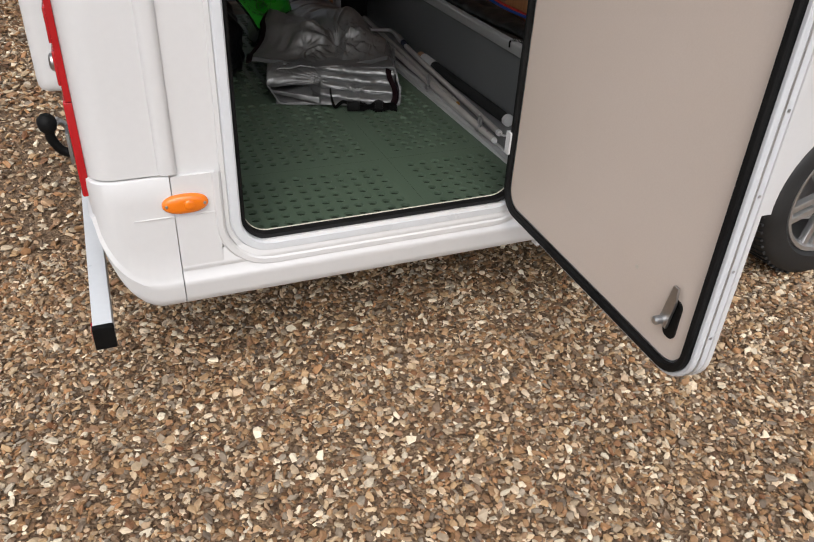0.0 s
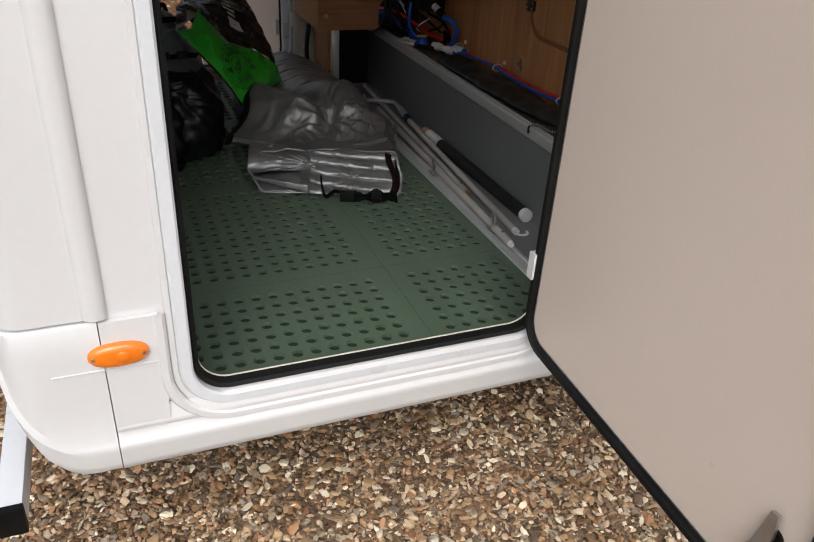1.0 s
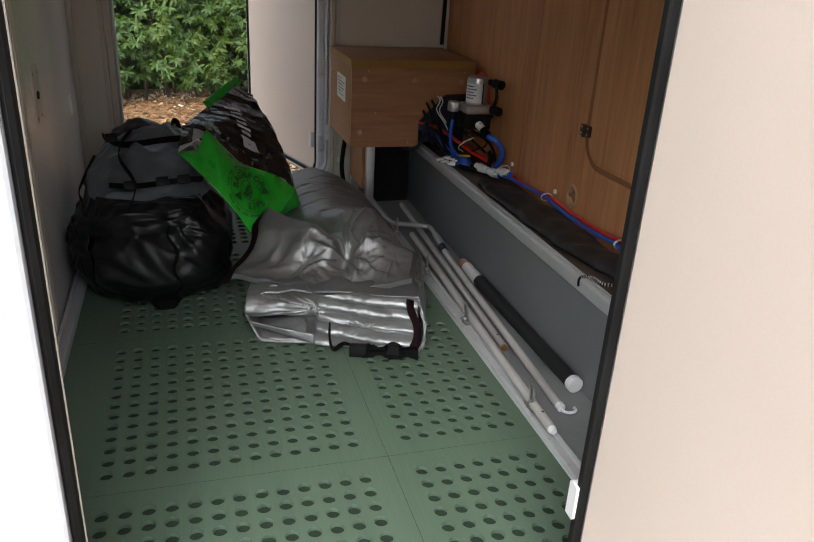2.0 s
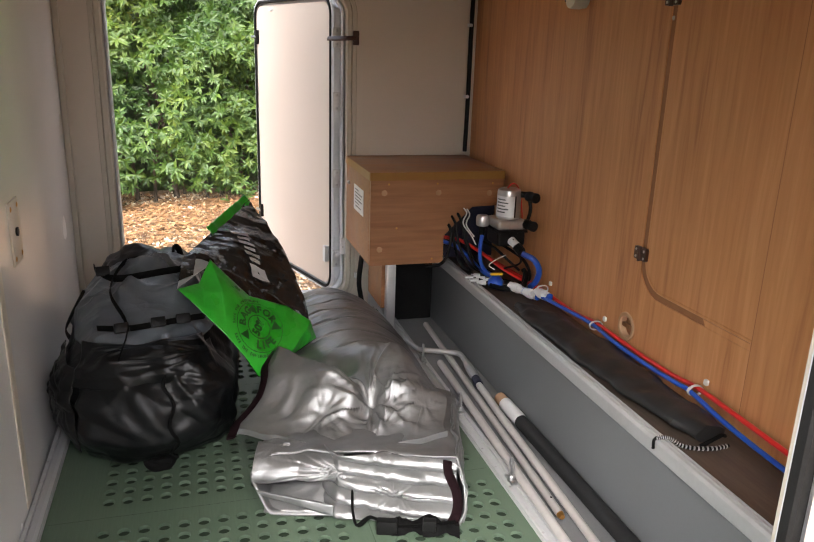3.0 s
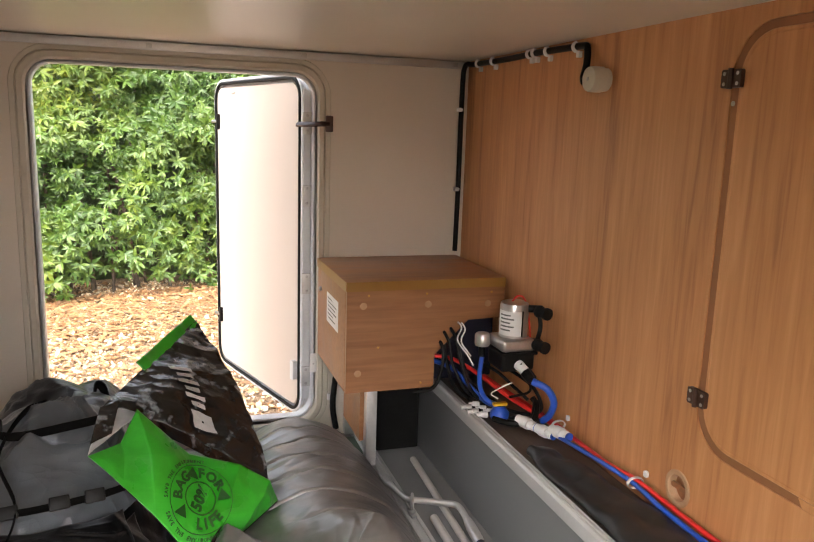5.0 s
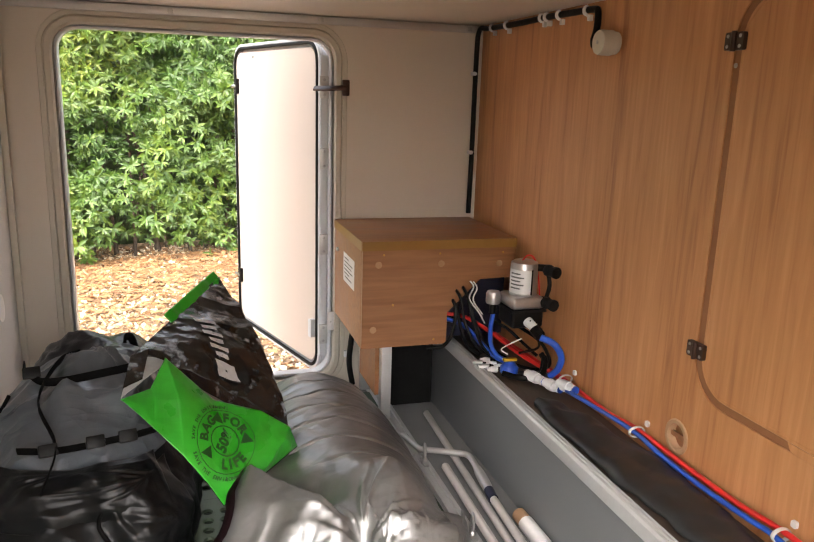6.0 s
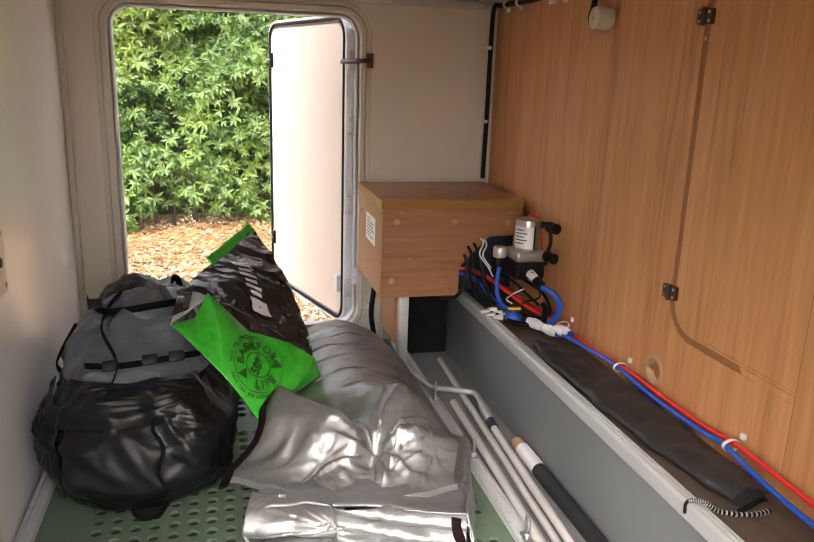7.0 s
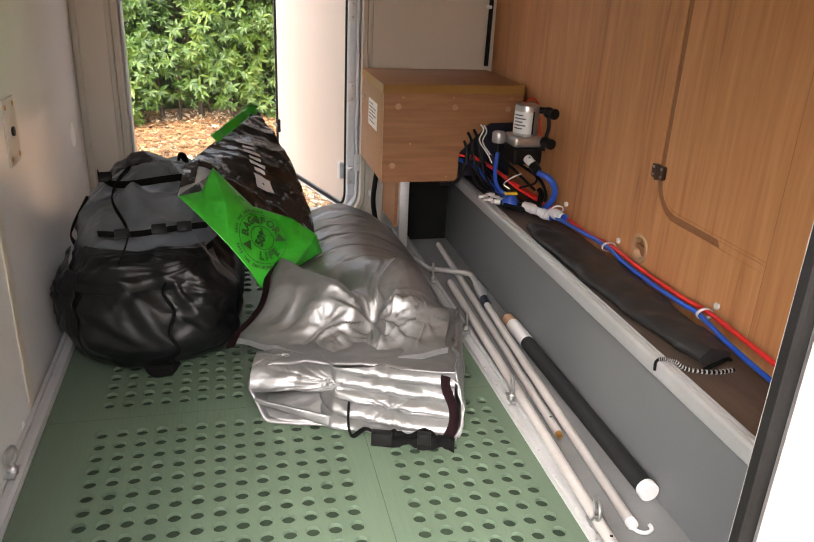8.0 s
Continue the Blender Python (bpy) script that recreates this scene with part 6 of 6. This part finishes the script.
def shopping_bag():
    root = thing("shopping_bag", (0.5, 1.38, 0.67), "green and black printed polythene carrier bag leaning on the rucksack", "bag")
    A, B, C = Vector((0.320, 1.302, 0.892)), Vector((0.504, 1.272, 0.655)), Vector((0.682, 1.466, 0.672))
    D, E, T, F = Vector((0.403, 1.424, 0.916)), Vector((0.662, 1.442, 0.734)), Vector((0.527, 1.760, 1.018)), Vector((0.335, 1.424, 0.938))
    n = (C - B).cross(A - B).normalized()
    if n.y > 0:
        n = -n
    upper = [A, A.lerp(D, 0.6) + Vector((0, -0.01, -0.022)), D + Vector((-0.004, -0.012, 0.016)), D.lerp(E, 0.30) + n * 0.018 + Vector((0.004, 0, -0.046)), D.lerp(E, 0.7) + n * 0.02 + Vector((0, 0, -0.012)), E, C.lerp(E, 0.4), C]
    lower = [A, A.lerp(B, 0.28) + n * 0.010, A.lerp(B, 0.55) + n * 0.016, A.lerp(B, 0.8) + n * 0.012, B, B.lerp(C, 0.35) + n * 0.012, B.lerp(C, 0.7) + n * 0.006, C]

    def green(s, t):
        a, b = mixed(upper, s), mixed(lower, s)
        p = b.lerp(a, t) + n * 0.022 * math.sin(math.pi * t) * math.sin(math.pi * s)
        return p + n * (crumple(p, 0.14, 0.008) + crease(p, 0.12, 0.0035)) * (0.25 + 0.75 * math.sin(math.pi * t))

    face = part("green_panel", thicken(add_grid(bmesh.new(), 70, 40, green), 0.0012), "bag_green", root, "glossy green lower panel", angle=180)
    cloud = np.array([green(i / 70, j / 40)[:] for i in range(71) for j in range(41)])

    def black(s, t):
        a, b = D.lerp(E, s), F.lerp(T, s ** 0.9)
        right = E.lerp(T, t) + Vector((0.012, -0.01, 0.012)) * math.sin(math.pi * t)
        p = a.lerp(b, t)
        p = p.lerp(right, s ** 4)
        m = (E - D).cross(T - D).normalized()
        m = -m if m.y > 0 else m
        p += m * 0.030 * math.sin(math.pi * min(1, 0.1 + 0.9 * t)) * math.sin(math.pi * (0.08 + 0.84 * s))
        return p + m * (crumple(p, 0.12, 0.009) + crease(p, 0.09, 0.005) + crease(p + Vector((3, 0, 0)), 0.035, 0.0012))

    dark = part("printed_panel", thicken(add_grid(bmesh.new(), 70, 60, black), 0.0012), "bag_black", root, "black picture-printed upper panel", angle=180)
    cloud2 = np.array([black(i / 70, j / 60)[:] for i in range(71) for j in range(61)])

    def gusset(s, t):
        p = A.lerp(F, t).lerp(D.lerp(D.lerp(T, 0.35), t), s) + Vector((0, 0.012, 0)) * math.sin(math.pi * s)
        return p + Vector((0.4, -1, 0.2)).normalized() * crumple(p, 0.05, 0.010)

    part("gusset", thicken(add_grid(bmesh.new(), 24, 24, gusset), 0.0012), "bag_grey", root, "pale grey side gusset", angle=180)

    def shade(s, t):
        p = A.lerp(F, 0.25 + 0.75 * t).lerp(A.lerp(F, 0.25 + 0.75 * t) + Vector((0.035, 0.03, 0.004)), s) + Vector((-0.002, -0.016, 0.006))
        return p + Vector((0, -1, 0)) * abs(crumple(p, 0.03, 0.008))

    part("gusset_print", thicken(add_grid(bmesh.new(), 10, 16, shade), 0.0012), "bag_black", root, angle=180)

    def rim(s, t):
        a = black(0.34 + 0.66 * s, 1.0)
        return a + Vector((-0.014, -0.006, 0.016)) * t + Vector((0.006, -0.008, -0.010)) * (1 - t)

    part("rim", thicken(add_grid(bmesh.new(), 30, 6, rim), 0.0014), "bag_green", root, "green rim of the open mouth", angle=180)

    def back(s, t):
        p = F.lerp(T, t).lerp(C + Vector((0.0, 0.10, -0.04)), s) + Vector((-0.01, 0.09, -0.02)) * math.sin(math.pi * s) ** 0.7
        return p + Vector((0, 1, 0)) * crumple(p, 0.09, 0.012)

    part("back_panel", thicken(add_grid(bmesh.new(), 40, 40, back), 0.0012), "bag_black", root, angle=180)

    def under(s, t):
        p = mixed(lower, 0.15 + 0.85 * s)
        return p.lerp(p + Vector((0.01, 0.12, -0.015)), t) - Vector((0, 0, 0.012)) * math.sin(math.pi * t)

    part("bottom", thicken(add_grid(bmesh.new(), 30, 8, under), 0.0012), "bag_black", root, angle=180)
    # print on the green panel
    e1 = (C - B).normalized()
    e2 = n.cross(e1).normalized()
    if e2.z < 0:
        e2 = -e2
    centre = Vector((0.496, 1.350, 0.753))

    def lay(points, net, normal, off):
        """Drop flat print points along the normal on to a crumpled panel."""
        out = []
        for p in points:
            d = net - np.array(p[:])
            side = d - np.outer(d @ np.array(normal[:]), np.array(normal[:]))
            k = np.argsort((side ** 2).sum(1))[:3]
            out.append(p + normal * (float((d @ np.array(normal[:]))[k].mean()) + off))
        return out

    def printed(name, flat_mesh, spin, label=""):
        bm = bmesh.new()
        bm.from_mesh(flat_mesh)
        bmesh.ops.subdivide_edges(bm, edges=[e for e in bm.edges if e.calc_length() > 0.012], cuts=1)
        bmesh.ops.scale(bm, vec=(0.80, 0.80, 0.80), verts=bm.verts[:])
        flat = [centre + e1 * (v.co.x * math.cos(spin) - v.co.y * math.sin(spin)) + e2 * (v.co.x * math.sin(spin) + v.co.y * math.cos(spin)) for v in bm.verts]
        for v, p in zip(bm.verts, lay(flat, cloud, n, 0.0045)):
            v.co = p
        bmesh.ops.triangulate(bm, faces=bm.faces[:])
        part(name, bm, "bag_dark", face, label, smooth=False)

    def words(text, size):
        cu = bpy.data.curves.new("print", "FONT")
        cu.offset = 0.045 * size
        cu.body, cu.size, cu.align_x, cu.align_y, cu.resolution_u = text, size, "CENTER", "CENTER", 2
        holder = bpy.data.objects.new("print", cu)
        me = bpy.data.meshes.new_from_object(holder)
        bpy.data.objects.remove(holder)
        return me

    def ring_mesh(r0, r1, a0=0.0, a1=360.0, steps=48):
        me, vs = bpy.data.meshes.new("print"), []
        for i in range(steps + 1):
            a = radians(a0 + (a1 - a0) * i / steps)
            vs += [(r0 * math.cos(a), r0 * math.sin(a), 0), (r1 * math.cos(a), r1 * math.sin(a), 0)]
        me.from_pydata(vs, [], [(2 * i, 2 * i + 1, 2 * i + 3, 2 * i + 2) for i in range(steps)])
        return me

    def bent(text, size, radius, mid, name, step, inward=False):
        for i, ch in enumerate(text):
            if ch == " ":
                continue
            me = words(ch, size)
            k = i - (len(text) - 1) / 2
            a = mid + (k * step if inward else -k * step)
            turn = Matrix.Rotation(radians(a - 90 + (180 if inward else 0)), 4, "Z")
            me.transform(Matrix.Translation((radius * math.cos(radians(a)), radius * math.sin(radians(a)), 0)) @ turn)
            printed(name, me, radians(-24))

    printed("ring_print", ring_mesh(0.0390, 0.0425), 0, "dark green printed ring")
    printed("ring_print", ring_mesh(0.0850, 0.0872), 0, "dark green printed ring")
    printed("number_print", words("50%", 0.040), radians(30), "printed words 50%")
    bent("BAG", 0.036, 0.063, 142, "letter_print", 24)
    bent("FOR", 0.036, 0.063, 48, "letter_print", 24)
    bent("LIFE", 0.036, 0.063, 282, "letter_print", 17, inward=True)
    for a in (95, 0, 205):
        me = bpy.data.meshes.new("print")
        me.from_pydata([(0.045, -0.012, 0), (0.082, -0.012, 0), (0.063, 0.018, 0)], [], [(0, 1, 2)])
        me.transform(Matrix.Rotation(radians(a), 4, "Z"))
        printed("arrow_print", me, radians(-24))
    bent("SAVE THE ENVIRONMENT", 0.0125, 0.0985, 245, "letter_print", 5.4, inward=True)
    bent("SAVE THE ENVIRONMENT", 0.0125, 0.0965, 120, "letter_print", 5.4)
    # pale shapes printed on the black panel
    m = (E - D).cross(T - D).normalized()
    m = -m if m.y > 0 else m
    along = (T - E).normalized()
    across = along.cross(m).normalized()
    mid = D.lerp(E, 0.45).lerp(F.lerp(T, 0.62), 0.48)
    shapes = [(0.0, -0.082, 0.024, 0.020)] + [(0.0, -0.044 + 0.020 * i, 0.015 + 0.006 * (i % 2), 0.0055) for i in range(6)]
    for k, (a, b, ra, rb) in enumerate(shapes):
        me, vs = bpy.data.meshes.new("print"), []
        for i in range(24):
            q = 2 * math.pi * i / 24
            c, s = math.cos(q), math.sin(q)
            big = max(abs(c), abs(s))
            c, s = c / big, s / big
            lean = 0.45 * c * ra
            vs += [(a + ra * c, b + rb * s + lean, 0), (a + 0.1 * ra * c, b + 0.1 * rb * s + 0.1 * lean, 0)]
        me.from_pydata(vs, [], [(2 * i, (2 * i + 2) % 48, (2 * i + 3) % 48, 2 * i + 1) for i in range(24)])
        bm = bmesh.new()
        bm.from_mesh(me)
        for v, p in zip(bm.verts, lay([mid - across * v.co.x + along * v.co.y for v in bm.verts], cloud2, m, 0.0045)):
            v.co = p
        part("shape_print", bm, "bag_grey", dark, "pale grey printed shape", smooth=False)


shopping_bag()


def strike_plate():
    root = thing("strike_plate", (west_x(1.27), 1.27, 0.98), "small yellowish plastic plate screwed to the rear wall", "plate")
    part("plate", box(west_x(1.27) + 0.0005, west_x(1.27) + 0.006, 1.225, 1.315, 0.985, 1.125, bevel=0.002), "cream", root)
    for y, z in ((1.24, 1.11), (1.30, 1.11), (1.24, 1.0), (1.30, 1.0)):
        part("screw", lathe([(0.006, 0), (0.006, 0.001), (0.003, 0.002)], axis((west_x(1.27) + 0.006, y, z), (1, 0, 0)), seg=10), "brass", root)
    part("socket", lathe([(0.010, 0), (0.010, 0.004), (0.006, 0.005)], axis((west_x(1.27) + 0.006, 1.27, 1.055), (1, 0, 0)), seg=14), "black", root)


strike_plate()


# ---- hedge ----
def hedge():
    rng = np.random.default_rng(5)
    root = thing("hedge", (0.5, 7.0, 0.0), "dense green laurel hedge behind the gravel", "hedge")

    def front(x, z):
        q = Vector((x * 0.9, z * 0.9, 2.0))
        lean = 0.30 * (x - 0.3) + 6.62
        low = 0.12 * max(0.0, 0.45 - z)
        return lean + 0.22 * noise.noise(q) + 0.10 * noise.noise(q * 3.1) + low

    # one leaf: a folded pointed blade of eight points
    blade = np.array([(0, 0, 0), (0.30, 0.15, 0.03), (0.30, 0, 0), (0.30, -0.15, 0.03), (0.68, 0.13, -0.02), (0.68, 0, -0.06), (0.68, -0.13, -0.02), (1.0, 0, -0.20)])
    tris = np.array([(0, 2, 1), (0, 3, 2), (1, 2, 5), (1, 5, 4), (2, 3, 6), (2, 6, 5), (4, 5, 7), (5, 6, 7)])
    verts, faces, count = [], [], 0
    # shoots grow in uneven tufts; each ends in a drooping whorl of pointed leaves
    tufts = [(rng.uniform(-2.4, 3.6), rng.uniform(0.12, 2.9), rng.uniform(-0.26, 0.10)) for _ in range(640)]
    for tx, tz, out_by in tufts:
        if tz < 0.42 and rng.random() < 0.62:
            continue
        for _ in range(rng.integers(11, 17)):
            x, z = tx + rng.normal(0, 0.105), max(0.04, tz + rng.normal(0, 0.11))
            fall = ((x - tx) ** 2 + (z - tz) ** 2) * 5.0
            hub = np.array((x, front(x, z) + out_by + fall + abs(rng.normal(0, 0.05)), z))
            out = np.array((rng.normal(0, 0.45), -1.0, rng.normal(0.30, 0.35)))
            out /= np.linalg.norm(out)
            a1 = np.cross(out, (0, 0, 1.0))
            a1 /= np.linalg.norm(a1)
            a2 = np.cross(a1, out)
            many, start = rng.integers(6, 10), rng.uniform(0, 6.28)
            long = rng.uniform(0.055, 0.100)
            for k in range(many):
                q = start + 2 * math.pi * k / many + rng.normal(0, 0.15)
                d = 0.45 * out + 0.9 * (math.cos(q) * a1 + math.sin(q) * a2) + np.array((0, 0, -0.42)) + rng.normal(0, 0.12, 3)
                d /= np.linalg.norm(d)
                side = np.cross(out + 0.3 * rng.normal(0, 0.5, 3), d)
                side /= np.linalg.norm(side) + 1e-6
                nrm = np.cross(d, side)
                size = long * rng.uniform(0.75, 1.15)
                verts.append(hub + size * (blade[:, :1] * d + blade[:, 1:2] * side + blade[:, 2:] * nrm))
                faces.append(tris + count)
                count += 8
    # sparse old leaves deep inside
    for _ in range(5200):
        x, z = rng.uniform(-2.4, 3.6), rng.uniform(0.25, 2.9)
        d = rng.normal(0, 1, 3)
        d /= np.linalg.norm(d)
        side = np.cross(d, (0.2, -1.0, 0.3))
        side /= np.linalg.norm(side) + 1e-6
        base = np.array((x, front(x, z) + rng.uniform(0.15, 0.45), z))
        verts.append(base + rng.uniform(0.07, 0.11) * (blade[:, :1] * d + blade[:, 1:2] * side * 1.3 + blade[:, 2:] * np.cross(d, side)))
        faces.append(tris + count)
        count += 8
    me = bpy.data.meshes.new("foliage")
    v, f = np.concatenate(verts), np.concatenate(faces)
    me.from_pydata(v.tolist(), [], f.tolist())
    me.materials.append(M["leaves"])
    ob = new("foliage", me)
    ob.parent = root
    ob.matrix_parent_inverse = root.matrix_basis.inverted()
    tagged(ob, "glossy oval green leaves", kind="stuff")
    for i in range(46):
        x = -2.2 + 5.6 * i / 45 + rng.normal(0, 0.05)
        y = 0.30 * (x - 0.3) + 6.85 + rng.uniform(0, 0.35)
        lean = rng.normal(0, 0.22, 2)
        r = rng.uniform(0.012, 0.032)
        h = rng.uniform(1.2, 2.2)
        pts = [(x, y, -0.02), (x + lean[0] * 0.3, y + 0.05, h * 0.3), (x + lean[0] * 0.8, y + lean[1] * 0.3 + 0.1, h * 0.7), (x + lean[0] * 1.3, y + 0.2, h)]
        part("stem", tube(glide(pts, 3), [r * (1 - 0.07 * k) for k in range(10)], 7), "bark", root)
    # dark sheet behind the leaves; its colour stands in for the hedge's shaded depth
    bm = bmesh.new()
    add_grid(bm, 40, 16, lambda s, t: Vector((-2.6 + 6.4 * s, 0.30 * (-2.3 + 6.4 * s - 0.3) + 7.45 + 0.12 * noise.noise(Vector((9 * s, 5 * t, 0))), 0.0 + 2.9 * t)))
    tagged(part("shade_backing", thicken(bm, 0.05), "hedge_shade", root), kind="stuff")


# dark greens and browns painted as the shade deep in the hedge
M["hedge_shade"] = material("hedge_depth_shade", [(0.015, 0.028, 0.008, 1), (0.035, 0.06, 0.018, 1), (0.08, 0.075, 0.035, 1)], 0.8, scale=12, grain=40, bump=0.8, depth=0.03)
hedge()


# ---- gravel ----
def gravel(name, regions, label, seed):
    rng = np.random.default_rng(seed)
    phi = (1 + 5 ** 0.5) / 2
    ico = np.array([(-1, phi, 0), (1, phi, 0), (-1, -phi, 0), (1, -phi, 0), (0, -1, phi), (0, 1, phi), (0, -1, -phi), (0, 1, -phi), (phi, 0, -1), (phi, 0, 1), (-phi, 0, -1), (-phi, 0, 1)]) / math.hypot(1, phi)
    tri = np.array([(0, 11, 5), (0, 5, 1), (0, 1, 7), (0, 7, 10), (0, 10, 11), (1, 5, 9), (5, 11, 4), (11, 10, 2), (10, 7, 6), (7, 1, 8), (3, 9, 4), (3, 4, 2), (3, 2, 6), (3, 6, 8), (3, 8, 9), (4, 9, 5), (2, 4, 11), (6, 2, 10), (8, 6, 7), (9, 8, 1)])
    all_v = []
    for x0, x1, y0, y1, per, mean in regions:
        n = int((x1 - x0) * (y1 - y0) * per)
        size = np.clip(rng.lognormal(math.log(mean), 0.36, n), mean * 0.45, mean * 2.2) / 2
        shape = np.stack([np.ones(n), rng.uniform(0.40, 0.85, n), rng.uniform(0.18, 0.48, n)], 1) * size[:, None]
        v = ico[None] * rng.choice((0.5, 0.8, 1.0, 1.2), (n, 12, 1)) * shape[:, None, :]
        v = np.sign(v) * np.abs(v) ** 0.75 * (shape[:, None, :] ** 0.25)
        spin, tip, roll = rng.uniform(0, 2 * math.pi, n), rng.normal(0, 0.38, n), rng.normal(0, 0.38, n)
        c, s = np.cos(roll)[:, None], np.sin(roll)[:, None]
        v = np.stack([v[..., 0], c * v[..., 1] - s * v[..., 2], s * v[..., 1] + c * v[..., 2]], -1)
        c, s = np.cos(tip)[:, None], np.sin(tip)[:, None]
        v = np.stack([c * v[..., 0] + s * v[..., 2], v[..., 1], -s * v[..., 0] + c * v[..., 2]], -1)
        c, s = np.cos(spin)[:, None], np.sin(spin)[:, None]
        v = np.stack([c * v[..., 0] - s * v[..., 1], s * v[..., 0] + c * v[..., 1], v[..., 2]], -1)
        at = np.stack([rng.uniform(x0, x1, n), rng.uniform(y0, y1, n), size * rng.uniform(0.12, 0.85, n)], 1)
        all_v.append(v + at[:, None])
    v = np.concatenate(all_v)
    count = len(v)
    me = bpy.data.meshes.new(name)
    me.vertices.add(count * 12)
    me.vertices.foreach_set("co", v.reshape(-1).astype(np.float32))
    idx = (tri[None] + 12 * np.arange(count)[:, None, None]).reshape(-1)
    me.loops.add(len(idx))
    me.loops.foreach_set("vertex_index", idx.astype(np.int32))
    me.polygons.add(len(idx) // 3)
    me.polygons.foreach_set("loop_start", np.arange(0, len(idx), 3, dtype=np.int32))
    me.update(calc_edges=True)
    me.shade_flat()
    me.materials.append(M["stones"])
    tagged(new(name, me), label, "gravel", kind="stuff")


gravel("gravel", [(-0.95, 2.5, -1.1, 0.95, 10600, 0.0158)], "loose angular brown tan and grey gravel stones", 3)
gravel("gravel", [(-2.8, 3.6, -2.8, -1.1, 500, 0.026), (2.5, 3.6, -1.1, 0.95, 500, 0.026), (-2.8, -1.7, -1.1, 4.0, 500, 0.028), (-1.7, -0.95, -1.1, -0.6, 1200, 0.026), (-1.7, -0.95, -0.6, 2.2, 2400, 0.026), (-0.95, 0.15, 0.95, 2.4, 1800, 0.023), (-2.2, 0.0, 2.4, 6.2, 700, 0.028)], "loose angular gravel beside and behind the motorhome", 4)
gravel("gravel", [(-0.9, 2.1, 2.42, 7.2, 1700, 0.028)], "pale tan gravel in front of the hedge", 6)


def leaf_litter():
    """Fallen leaves and husks that lie thicker towards the hedge."""
    rng = np.random.default_rng(11)
    verts, faces = [], []
    for _ in range(9000):
        x = rng.uniform(-1.4, 2.4)
        y = 0.30 * (x - 0.3) + 6.75 - abs(rng.normal(0, 1.1))
        if y < 3.0:
            continue
        a, long, tip = rng.uniform(0, 6.28), rng.uniform(0.022, 0.055), rng.normal(0, 0.25)
        c, q = math.cos(a), math.sin(a)
        z = 0.016 + rng.uniform(0, 0.012)
        w_, h = long * rng.uniform(0.2, 0.4), long * tip
        i = len(verts)
        verts += [(x - c * long, y - q * long, z), (x - q * w_, y + c * w_, z + 0.006), (x + c * long, y + q * long, z + abs(h)), (x + q * w_, y - c * w_, z + 0.004)]
        faces += [(i, i + 1, i + 2), (i, i + 2, i + 3)]
    me = bpy.data.meshes.new("leaf_litter")
    me.from_pydata(verts, [], faces)
    me.materials.append(M["litter"])
    tagged(new("leaf_litter", me), "dry brown fallen leaves on the gravel by the hedge", "fallen leaves", kind="stuff")


leaf_litter()
